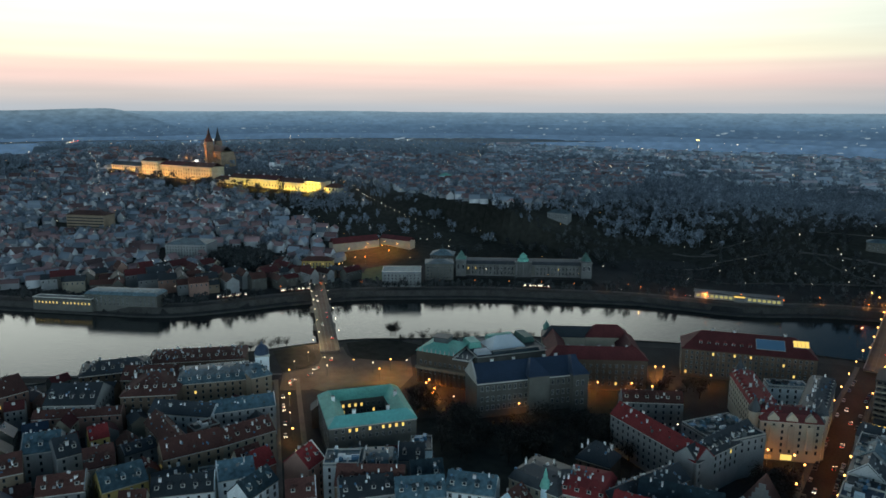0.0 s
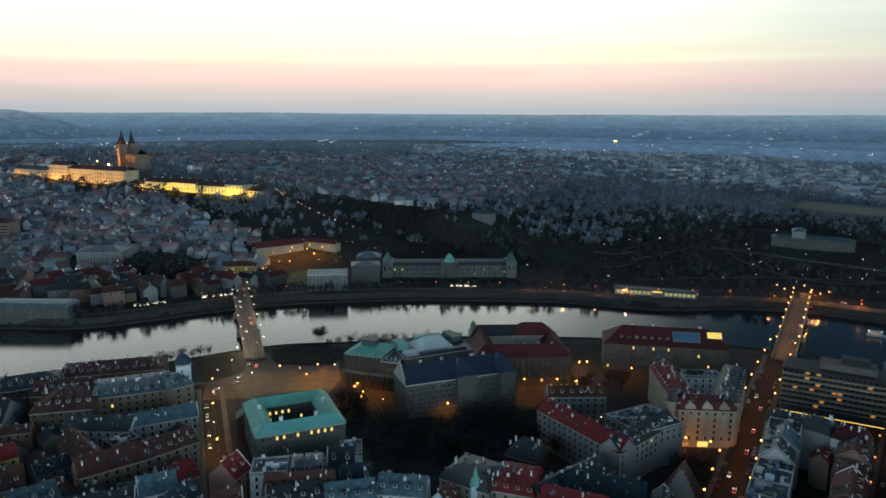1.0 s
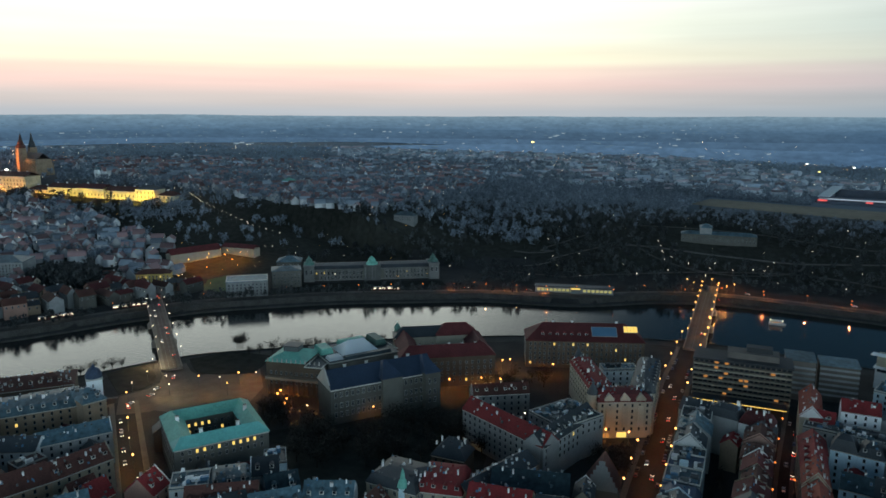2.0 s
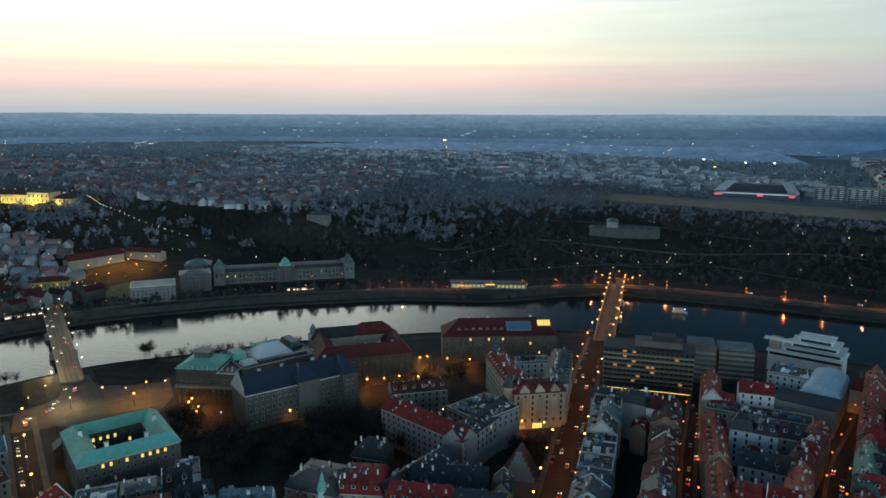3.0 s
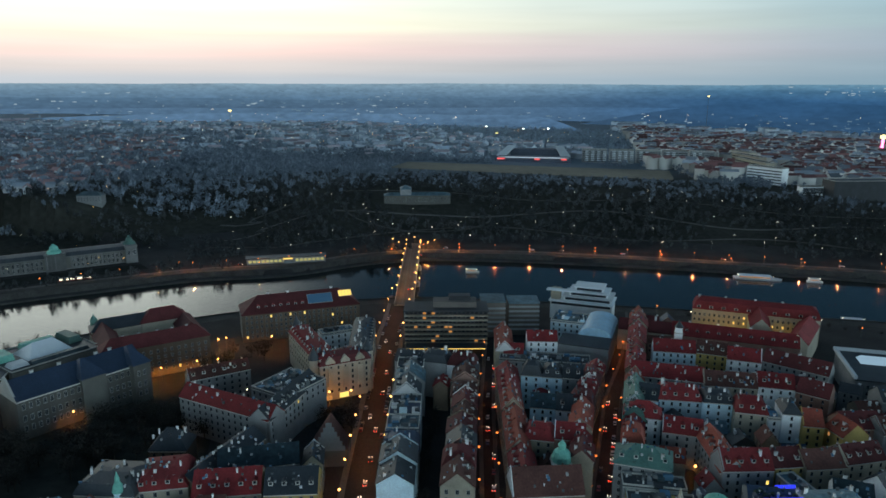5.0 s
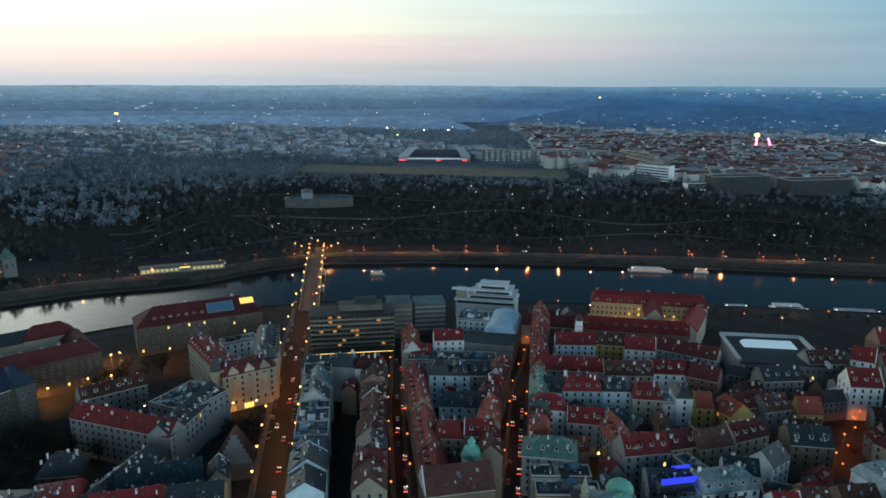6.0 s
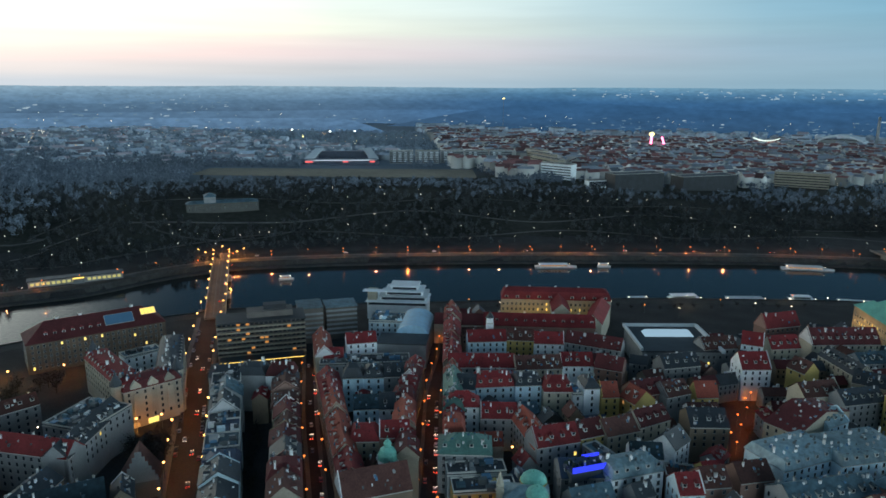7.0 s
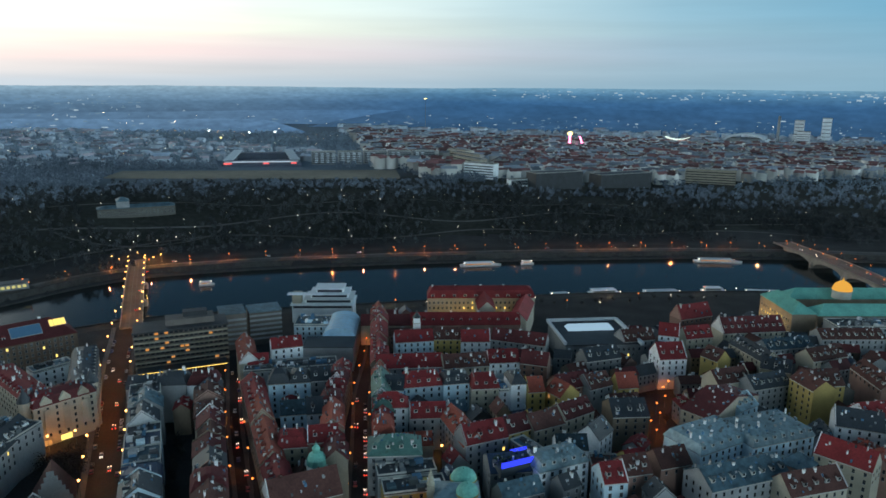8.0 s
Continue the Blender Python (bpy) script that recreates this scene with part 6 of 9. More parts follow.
house(-2.3, -328.9, 11.9, 8.3, 99.3, 16.9, 5.6, "hip", "white", "tile_brown", win=3, side=False, cornice=False)
house(9.2, -247.4, 13.9, 8.8, 101.9, 13.6, 4.8, "gable", "cream", "slate", win=3, side=False, cornice=False)
house(-32.3, -298.2, 14.6, 10.8, 14.6, 16, 5.5, "flat", "pale", "tile_brown", win=1, cornice=False)
house(-66.6, -302.2, 10.9, 10.8, 92.3, 15.4, 5.9, "gable", "pale", "tile_brown", win=2, side=False, cornice=False)
house(115.0, -168.9, 8.7, 8.1, 357.8, 13.2, 3.8, "hip", "white", "tile_red", win=0, side=False, cornice=False)
house(59.6, -162.3, 10.4, 8.4, 86.5, 14.4, 3.6, "gable", "tan", "tile_red", win=3, side=False, cornice=False)
# ---- the far bank: castle, palaces, stadium ----


def block(x, y, l, d, angle, h, rise, kind, wall, roof, label, name="building", category="building", cols=0, floors=0, lit=0.0, sink=6.0, z=None):
    """A large building seen from afar, set on the slope: wall, roof and rows of windows."""
    z = ground_at(x, y) if z is None else z
    top = thing(name, pose(x, y, z, 0, 0, angle), label, category)
    part("wall", Shape().box(-l / 2, -d / 2, -sink, l / 2, d / 2, h - 0.36, wall), top)
    rs, _ = roof_shape(kind, l, d, h, rise, roof)
    part("roof", rs, top)
    if cols and math.hypot(x - EYE_X, y - EYE_Y) > 1050:
        for f in range(min(floors, 7)):      # ribbon windows
            zf = 3.0 + f * (h - 3.5) / min(floors, 7)
            part("window_band", Shape().box(-l / 2 + 1, -d / 2 - 0.06, zf - 0.7, l / 2 - 1, -d / 2 - 0.005, zf + 0.8, M_GLASS), top)
    elif cols:
        window_grid(top, l - 2, floors, 3.0, (h - 3.5) / floors, cols, pose(0, -d / 2, 0), lit=lit, seed=int(abs(x)))
    return top


LIGHTS = []


def lamp_light(kind, m, energy, colour, size=1.0, size_y=1.0, angle=60):
    d = bpy.data.lights.new("floodlight", kind)
    d.energy, d.color = energy, colour
    if kind == "AREA":
        d.shape, d.size, d.size_y = "RECTANGLE", size, size_y
    elif kind == "SPOT":
        d.spot_size, d.spot_blend, d.shadow_soft_size = radians(angle), 0.25, size
    else:
        d.shadow_soft_size = size
    ob = new("floodlight", d)
    ob.matrix_world = m
    LIGHTS.append(ob)
    return ob


GOLD = (1.0, 0.62, 0.16)


def castle():
    wall_mat = material("castle_plaster", (0.56, 0.49, 0.33), vary=0.2, grain=0.6, object_vary=0.08)
    # wings from east to west: place, length, depth, turn, foot, wall height, roof; then the floodlights at their foot: place along the wing, watts
    amber, lime = (1.0, 0.44, 0.09), (1.0, 0.66, 0.09)
    for x, y, l, d, a, z, h, roof, tint, floods in (
            (-766, 184, 30, 20, 8, 46, 14, "tile_brown", amber, ((-6, 3500),)),
            (-800, 176, 34, 24, 11, 46, 22, "slate", lime, ((-5, 9500), (9, 8000))),
            (-846, 167, 56, 22, 11, 46, 18, "tile_brown", lime, ((-16, 5200), (12, 3600))),
            (-900, 157, 52, 25, 10, 46, 20, "tile_dark", lime, ((-16, 5600), (10, 4600))),
            (-956, 147, 58, 22, 10, 47, 18, "tile_brown", lime, ((-18, 3600), (14, 5200))),
            (-1005, 138, 40, 20, 12, 48, 12, "tile_brown", amber, ((4, 3000),)),
            (-1062, 128, 76, 28, 10.5, 50, 30, "tile_brown", amber, ((-24, 8000), (2, 5500), (26, 9000))),
            (-1130, 115, 62, 26, 10.5, 53, 27, "tile_dark", amber, ((-16, 8500), (16, 5500))),
            (-1186, 104, 48, 28, 10.5, 55, 30, "tile_brown", amber, ((-8, 9000), (14, 5500))),
            (-1262, 90, 92, 22, 11, 60, 14, "slate", amber, ((-26, 5500), (24, 6500)))):
        top = thing("castle_wing", pose(x, y, z, 0, 0, a), "floodlit castle wing of golden plaster above the old roofs", "castle", "castle wings")
        part("wall", Shape().box(-l / 2, -d / 2, -14, l / 2, d / 2, h - 0.36, wall_mat), top)
        rs, _ = roof_shape("gable" if l > 45 else "hip", l, d, h, 6, ROOF[roof])
        cover = part("roof", rs, top)
        part("cornice", Shape().box(-l / 2, -d / 2 - 0.5, h - 1.4, l / 2, -d / 2 - 0.01, h - 0.5, M_TRIM), top)
        for k in range(int(l / 18)):
            part("chimney", SHARED["chimney"], cover, at=pose((k + 0.5) * 18 - l / 2, 2, h + 5.4) @ Matrix.Scale(1.3, 4))
        n = int(l / 6.5)
        for i in range(n):
            for f in range(max(2, int(h / 7))):
                part("window", SHARED["dark"], top, at=pose((i - (n - 1) / 2) * l / n, -d / 2, 4.5 + f * 6.2) @ Matrix.Diagonal((1.3, 1, 1.7, 1)))
        m = Matrix.Translation((x, y, z)) @ Matrix.Rotation(radians(a), 4, "Z")
        for u, watts in floods:
            foot = m @ Vector((u, -d / 2 - 14, 0.5))
            foot.z = max(foot.z, ground_at(foot.x, foot.y) + 1.5)
            lamp_light("AREA", look(foot, m @ Vector((u, -d / 2, h * 0.6))), watts, tint, 12, 1.5)
    for x, y, l, z in ((-872, 132, 150, 37), (-1090, 96, 150, 42)):
        t = thing("terrace_wall", pose(x, y, z, 0, 0, 10), "retaining wall of the castle gardens lit from below", "garden wall", "garden walls")
        part("wall", Shape().box(-l / 2, -1, -14, l / 2, 1, 6, wall_mat), t)
        part("coping", Shape().box(-l / 2, -1.3, 6, l / 2, 1.3, 6.5, M_TRIM), t)
    # cathedral
    x, y, z = -1196, 237, 66
    top = thing("cathedral", pose(x, y, z, 0, 0, -12), "gothic cathedral with dark spires glowing orange in floodlight", "cathedral")
    stone = material("cathedral_sandstone", (0.30, 0.22, 0.15), vary=0.25, grain=0.5, object_vary=0.05)
    part("nave", Shape().box(-12, -13, -10, 60, 13, 32, stone), top)
    rs, _ = roof_shape("gable", 72, 26, 30, 12, ROOF["slate"])
    part("nave_roof", rs, top, at=pose(24, 0, 0))
    for tx, ty, h, r in ((-16, -9, 68, 6), (-16, 9, 68, 6)):
        part("west_tower", Shape().box(tx - r, ty - r, -10, tx + r, ty + r, h - 18, stone), top)
        part("west_spire", Shape().turned([(r * 1.2, h - 18), (r * 0.5, h - 4), (0.1, h + 10)], ROOF["slate"], 8, tx, ty), top)
    part("great_tower", Shape().box(-2, -24, -10, 12, -10, 50, stone), top)
    part("great_dome", Shape().turned([(8.5, 50), (7.5, 55), (4.4, 58), (4.2, 61), (3.0, 64), (1.8, 65), (1.6, 68), (0.1, 74)], ROOF["tile_brown"], 10, 5, -17), top)
    for i in range(8):
        for s in (-1, 1):
            part("buttress", Shape().box(10 + i * 6, s * 13, -10, 11.2 + i * 6, s * 19, 18, stone, taper=0.3), top)
            part("pinnacle", Shape().turned([(0.9, 18), (0.7, 24), (0.05, 29)], stone, 6, 10.6 + i * 6, s * 18), top)
    m = pose(x, y, z, 0, 0, -12)
    lamp_light("AREA", look(m @ Vector((-4, -62, 20)), m @ Vector((2, -12, 34))), 62000, (1.0, 0.27, 0.05), 24, 3)
    # white church towers behind
    t = thing("church", pose(-1050, 268, 60), "white church with slender pale steeples", "church")
    part("nave", Shape().box(-5, -4, -8, 20, 8, 14, WALL["white"]), t)
    for k in (-3, 4):
        part("tower", Shape().box(k - 2.2, -5, -8, k + 2.2, -0.6, 20, WALL["white"]), t)
        part("steeple", Shape().turned([(2.4, 20), (0.9, 27), (0.1, 32)], ROOF["slate_blue"], 8, k, -2.8), t)


castle()


def academy():
    top = thing("academy_palace", pose(-347, 100, 0, 0, 0, 37.5), "long grey palace with arcaded front and green domed towers", "palace")
    L, D, h = 142, 20, 13.5
    grey, stone = WALL["stone"], material("weathered_palace_stone", (0.165, 0.165, 0.160), vary=0.2)
    part("wall", Shape().box(-L / 2, -D / 2, -1, L / 2, D / 2, h - 0.36, grey), top)
    rs, _ = roof_shape("mansard", L, D, h, 4.5, ROOF["slate"])
    part("roof", rs, top)
    part("cornice", Shape().box(-L / 2, -D / 2 - 0.9, h - 1.3, L / 2, -D / 2 - 0.01, h - 0.5, stone), top)
    part("plinth", Shape().box(-L / 2, -D / 2 - 0.5, -1, L / 2, -D / 2 - 0.01, 1.2, stone), top)
    for x in (-L / 2 + 3, L / 2 - 3):
        tower = part("tower", Shape().box(x - 5.5, -D / 2 - 5, -1, x + 5.5, D / 2 + 1, 17, stone).box(x - 6, -D / 2 - 5.5, 17, x + 6, D / 2 + 1.5, 17.8, stone), top)
        part("tower_roof", Shape().turned([(6.4, 17.8), (5.4, 19.6), (3.6, 21), (3.2, 23), (1.8, 24.5), (0.2, 27)], ROOF["copper_dark"], 8, x, -3), tower, "small green copper dome")
        for u in (-2.6, 2.6):
            part("arched_window", SHARED["dark"], tower, at=pose(x + u, -D / 2 - 5, 11) @ Matrix.Diagonal((1.5, 1, 2.4, 1)))
    middle = part("portico", Shape().box(-9, -D / 2 - 4, -1, 9, -D / 2 - 0.01, 16, stone).box(-9.5, -D / 2 - 4.5, 16, 9.5, -D / 2 + 4, 16.8, stone), top)
    part("middle_dome", Shape().turned([(6.5, 16.8), (6.0, 19), (4.2, 20.5), (3.8, 23), (0.4, 26)], ROOF["copper"], 8, 0, -6), middle, "green copper dome")
    for i in range(5):
        part("column", Shape().turned([(0.6, 3), (0.5, 14.5), (0.7, 15.2)], stone, 8, -7.2 + i * 3.6, -D / 2 - 4.7), middle)
    for i in range(30):
        x = -L / 2 + 14 + i * (L - 28) / 29
        if abs(x) > 10:
            part("pilaster", Shape().box(x - 0.6, -D / 2 - 0.45, 1.2, x + 0.6, -D / 2 - 0.005, h - 1.3, stone), top)
            part("window", SHARED["dark"], top, at=pose(x + 1.95, -D / 2, 8.6) @ Matrix.Diagonal((1.2, 1, 1.9, 1)))
            part("window", SHARED["dark"], top, at=pose(x + 1.95, -D / 2, 3.8) @ Matrix.Diagonal((1.2, 1, 1.5, 1)))
    for x in (-60, -52, 38):
        part("window", SHARED["lit"], top, at=pose(x, -D / 2 - 0.2, 8.8))


academy()
lawn = Shape()
lawn.add([(-408, 26, 0.35), (-314, 98, 0.35), (-272, 124, 0.35), (-256, 108, 0.35), (-312, 62, 0.35), (-386, 2, 0.35)], [(0, 1, 2, 3, 4, 5)], M_GRASS)
structure("lawn", lawn, "dark clipped lawn in front of the palace", "lawn")
lawn2 = Shape()
lawn2.add([(-500, -45, 0.4), (-440, -30, 0.4), (-452, 40, 2.5), (-486, 20, 2.5)], [(0, 3, 2, 1)][::1], material("green_lawn", (0.07, 0.13, 0.035), vary=0.2, grain=0.2, coords="Position"))
structure("lawn_square", lawn2, "green lawn beside the bridge head", "lawn")

block(-414, -22, 40, 26, 43, 16, 1, "flat", WALL["grey"], ROOF["slate_blue"], "pale grey apartment block beside the river", cols=10, floors=4, category="apartment block")
block(-405, 26, 30, 24, 43, 18, 3, "hip", WALL["stone"], ROOF["slate_blue"], "grey plastered villa block with metal roof", cols=8, floors=4, category="apartment block")
block(-430, 60, 26, 22, 35, 17, 5, "hip", WALL["stone"], ROOF["slate_blue"], "pale corner house with blue roofs", cols=6, floors=4, category="house")
block(-525, -44, 34, 14, 41, 12, 4, "hip", WALL["yellow"], ROOF["tile_brown"], "ochre house at the bridge head lit by street lamps", cols=9, floors=3, lit=0.1, category="house")
block(-566, 46, 62, 14, 72, 10, 6, "gable", WALL["beige"], ROOF["tile_dark"], "long riding school with dark red roof and lit yard", category="riding school")
block(-536, 92, 46, 12, 10, 9, 4, "gable", WALL["beige"], ROOF["tile_dark"], "low pale building above the lit yard", category="building")
block(-548, -250, 70, 20, 35, 12, 3, "mansard", WALL["stone"], ROOF["slate_blue"], "grey riverside house with low roof", cols=16, floors=3, category="house")
block(-590, -288, 60, 10, 33, 7, 1, "flat", WALL["stone"], ROOF["slate"], "riverside terrace with a row of lit windows", cols=16, floors=1, lit=0.8, category="terrace")
block(-690, -105, 50, 34, 38, 16, 5, "hip", WALL["grey"], ROOF["slate_blue"], "large grey palace with blue-grey roofs", cols=14, floors=4, category="palace")
block(-940, -120, 60, 24, 30, 20, 5, "hip", WALL["tan"], ROOF["tile_brown"], "brown palace lit warmly at its foot", cols=14, floors=4, lit=0.2, category="palace")
block(-395, 248, 28, 14, 10, 9, 4, "hip", WALL["grey"], ROOF["slate_blue"], "white villa on the wooded hillside", cols=8, floors=2, category="villa")
block(-25, 374, 86, 16, 10, 10, 3, "hip", WALL["stone"], ROOF["slate_blue"], "long pale summer pavilion among trees", cols=20, floors=2, category="pavilion")
block(-40, 374, 14, 20, 10, 17, 4, "hip", WALL["grey"], ROOF["slate_blue"], "taller middle pavilion with hipped roof", category="pavilion")
block(-750, 427, 18, 18, 0, 9, 5, "hip", WALL["pale"], ROOF["copper"], "small summer palace with pale green roof", category="summer palace")


def river_station():
    top = thing("river_pavilion", pose(-130, 149, 0, 0, 0, 19), "long low riverside pavilion with a row of yellow lit windows", "pavilion")
    L = 78
    part("wall", Shape().box(-L / 2, -5, -5, L / 2, 5, 6, WALL["grey"]), top)
    part("roof", Shape().box(-L / 2 - 1, -6, 6, L / 2 + 1, 6, 6.9, ROOF["slate"]), top)
    pane = Shape().box(-1.5, -0.05, -1.3, 1.5, 0.05, 1.3, glow("pavilion_light", (0.85, 0.80, 0.32), 0.42)).data("lit_pane")
    for i in range(18):
        x = (i - 8.5) * 4.2
        if i in (9, 10):
            continue
        part("lit_window", pane, top, at=pose(x, -5.06, 3.2))
    part("porch", Shape().box(-3, -8, -5, 6, -5.07, 5, WALL["grey"]).box(-3.2, -8.2, 5, 6.2, -5.1, 5.6, M_LIT), top, "projecting porch with lit fascia")


river_station()


def stadium():
    top = thing("stadium", pose(137, 812, 26, 0, 0, -4), "football stadium with dark stands, white roof edge and red lights", "stadium")
    part("stand", Shape().box(-72, 0, -6, 72, 22, 14, ROOF["slate_navy"], taper=1), top, "dark front stand")
    part("roof_edge", Shape().box(-66, -1.5, 15, 66, 0.5, 17, M_CANVAS), top, "white roof edge")
    part("roof", Shape().box(-66, 0.5, 15.5, 66, 26, 17, ROOF["slate_navy"]), top)
    for s in (-1, 1):
        v = [(s * 52, 20, 16), (s * 70, 20, 16), (s * 56, 120, 26), (s * 40, 120, 26), (s * 52, 20, 18), (s * 70, 20, 18), (s * 56, 120, 28), (s * 40, 120, 28)]
        part("side_roof", Shape().add(v, [(0, 1, 2, 3), (7, 6, 5, 4), (0, 4, 5, 1), (1, 5, 6, 2), (2, 6, 7, 3), (3, 7, 4, 0)], M_CANVAS), top, "pale sloping side roof")
        part("side_stand", Shape().box(min(s * 70, s * 50), 24, -6, max(s * 70, s * 50), 120, 14, ROOF["slate_navy"]), top)
    part("back_stand", Shape().box(-50, 110, -6, 50, 130, 22, ROOF["slate_navy"]), top)
    red = glow("red_sign", (1.0, 0.16, 0.16), 0.9)
    for x, w in ((-60, 7), (8, 5), (58, 5)):
        part("red_sign", Shape().box(x - w, -2.6, 11.8, x + w, -1.7, 14.4, red), top, "glowing red sign")
    part("light_strip", Shape().box(-52, -1.75, 15.2, 52, -1.6, 16.2, glow("pale_strip", (0.7, 0.85, 1.0), 0.7)), top)


stadium()


def drape(name, corners, mat, label, category, lift=0.5, n=24):
    """A flat patch laid over the ground between four corners."""
    a, b, c, d = [np.array(p, dtype=float) for p in corners]
    s, v, f = Shape(), [], []
    for i in range(n + 1):
        for j in range(7):
            u, w = i / n, j / 6
            p = (a * (1 - u) + b * u) * (1 - w) + (d * (1 - u) + c * u) * w
            v.append((p[0], p[1], ground_at(p[0], p[1]) + lift))
    for i in range(n):
        for j in range(6):
            f.append((i * 7 + j, (i + 1) * 7 + j, (i + 1) * 7 + j + 1, i * 7 + j + 1))
    s.add(v, f, mat)
    structure(name, s, label, category)


drape("field", ((-110, 640), (355, 612), (375, 745), (-90, 738)), M_GRAVEL, "wide pale gravel parade ground on the plateau", "field", 0.9)
drape("field_east", ((220, 590), (420, 575), (372, 612), (225, 622)), M_GRASS, "dark grass verge of the parade ground", "field", 1.2)

for k in range(5):
    x = 255 + k * 52
    t = block(x, 850 + k * 8, 46, 16, -4, 25, 1, "flat", WALL["grey"], ROOF["slate"], "grey slab apartment house with pale balcony stacks", name="apartment_slab", category="apartment block", cols=9, floors=6)
    for i in range(4 if k < 2 else 2):
        for f in range(6):
            part("balcony", Shape().box(-17 + i * 11, -9.2, 4 + f * 3.4, -11 + i * 11, -8.01, 5.6 + f * 3.4, M_CANVAS), t)
for x, y, l, d, a, h, w, lab in ((566, 960, 60, 16, -70, 24, "cream", "cream apartment row on the park edge"), (545, 860, 90, 16, -76, 25, "beige", "beige apartment row on the park edge"), (518, 745, 100, 16, -78, 26, "cream", "pale yellow apartment row on the park edge"),
                                 (503, 635, 60, 18, -50, 26, "white", "white apartment block at the park corner"), (590, 520, 90, 30, 9, 27, "grey", "dark glass museum block with pale roof edge"), (740, 570, 110, 34, 9, 25, "grey", "long dark glass museum block"), (955, 610, 90, 20, -38, 27, "beige", "beige corner block lit on one face"),
                                 (530, 528, 36, 14, 8, 12, "white", "low white pavilion with lit windows")):
    block(x, y, l, d, a, h, 1.5, "flat", ROOF["slate"] if w == "grey" else WALL[w], ROOF["slate"], lab, category="apartment block", cols=int(l / 5) if w != "grey" else 0, floors=5, lit=0.03)


def fun_tower():
    z = ground_at(1015, 1332)
    top = thing("fairground_tower", pose(1015, 1332, z), "fairground tower lit pink with a bright yellow head", "tower")
    part("mast", Shape().turned([(3, -3), (3, 40)], M_PINKLIGHT, 8), top)
    part("head", Shape().turned([(3, 40), (7, 43), (7, 48), (2, 51)], glow("yellow_head", (1, 0.8, 0.3), 2.2), 12), top)
    s = Shape().add([(30, 0, 38), (34, 0, 38), (46, 0, 4), (42, 0, 4), (30, 3, 38), (34, 3, 38), (46, 3, 4), (42, 3, 4)], [(0, 1, 2, 3), (7, 6, 5, 4), (0, 4, 5, 1), (1, 5, 6, 2), (2, 6, 7, 3), (3, 7, 4, 0)], M_PINKLIGHT)
    part("slide", s, top, "slanting pink lit slide")


fun_tower()


def far_landmarks():
    z = ground_at(1388, 1214)
    t = thing("glass_pyramid", pose(1388, 1214, z), "teal glass pyramid above far roofs", "pyramid")
    part("pyramid", Shape().turned([(28, -2), (28, 6), (0.5, 26)], ROOF["copper"], 4), t)
    z = ground_at(1608, 1321)
    t = thing("arena", pose(1608, 1321, z, 0, 0, -48), "round arena under a pale arched roof", "arena")
    s, v, f = Shape(), [], []
    for i in range(17):
        a = math.pi * i / 16
        v += [(-72 * math.cos(a), -30, 6 + 34 * math.sin(a)), (-72 * math.cos(a), 40, 6 + 34 * math.sin(a)), (-66 * math.cos(a), -30, 3 + 33 * math.sin(a)), (-66 * math.cos(a), 40, 3 + 33 * math.sin(a))]
    for i in range(16):
        o = 4 * i
        f += [(o, o + 4, o + 5, o + 1), (o + 2, o + 3, o + 7, o + 6), (o, o + 2, o + 6, o + 4)]
    part("roof", s.add(v, f, M_CANVAS), t)
    part("hall", Shape().box(-60, -28, -4, 60, 38, 26, WALL["grey"]), t)
    z = ground_at(1697, 1290)
    t = thing("chimney", pose(1697, 1290, z), "tall slender factory chimney", "chimney")
    part("shaft", Shape().turned([(5, -3), (3.5, 92), (4, 93)], WALL["grey"], 12), t)
    for x, y, w, h in ((1733, 1225, 36, 50), (1898, 1310, 27, 84), (1822, 1342, 27, 76), (1075, 1210, 24, 30), (1790, 1300, 40, 34)):
        block(x, y, w, 26, -45, h, 1, "flat", WALL["white"], ROOF["slate"], "pale high-rise slab in the distance", name="high_rise", category="high-rise", cols=8, floors=10)


far_landmarks()


def far_lamp(x, y, z, r, mat, label):
    """A bright lamp on a tall mast, far off."""
    g0 = ground_at(x, y)
    t = thing("floodlight_mast", pose(x, y, g0), label, "floodlight")
    mast = part("mast", Shape().turned([(0.8, -2), (0.4, max(2.0, z - g0))], M_STEEL, 6), t)
    part("lamp_head", Shape().box(-r * 1.5, -r * 0.5, z - g0 - r * 0.6, r * 1.5, r * 0.5, z - g0 + r * 0.6, mat), mast, "glowing lamp head")


M_FLOOD = glow("white_floodlight", (0.95, 1.0, 0.95), 5)
M_YELLOWSIGN = glow("yellow_sign", (1.0, 0.80, 0.25), 3)
far_lamp(-748, 1557, 94, 3.0, M_YELLOWSIGN, "bright yellow sign high over the far quarter")
far_lamp(-1067, 119, 89, 1.7, M_FLOOD, "dazzling white floodlight above the castle roofs")
far_lamp(26, 1468, 60, 1.5, M_FLOOD, "white floodlight mast behind the stadium")
far_lamp(57, 1369, 48, 1.7, M_YELLOWSIGN, "yellow floodlight mast behind the stadium")
far_lamp(129, 1469, 54, 1.6, M_FLOOD, "white floodlight mast behind the stadium")
far_lamp(197, 1466, 55, 1.6, M_FLOOD, "white floodlight mast behind the stadium")
far_lamp(770, 2031, 135, 2.2, M_YELLOWSIGN, "yellow lamp on the top of the far ridge")
far_lamp(3, 796, 34, 1.0, M_YELLOWSIGN, "yellow lamp at the edge of the parade ground")
far_lamp(-8, 792, 33, 0.9, M_YELLOWSIGN, "yellow lamp at the edge of the parade ground")
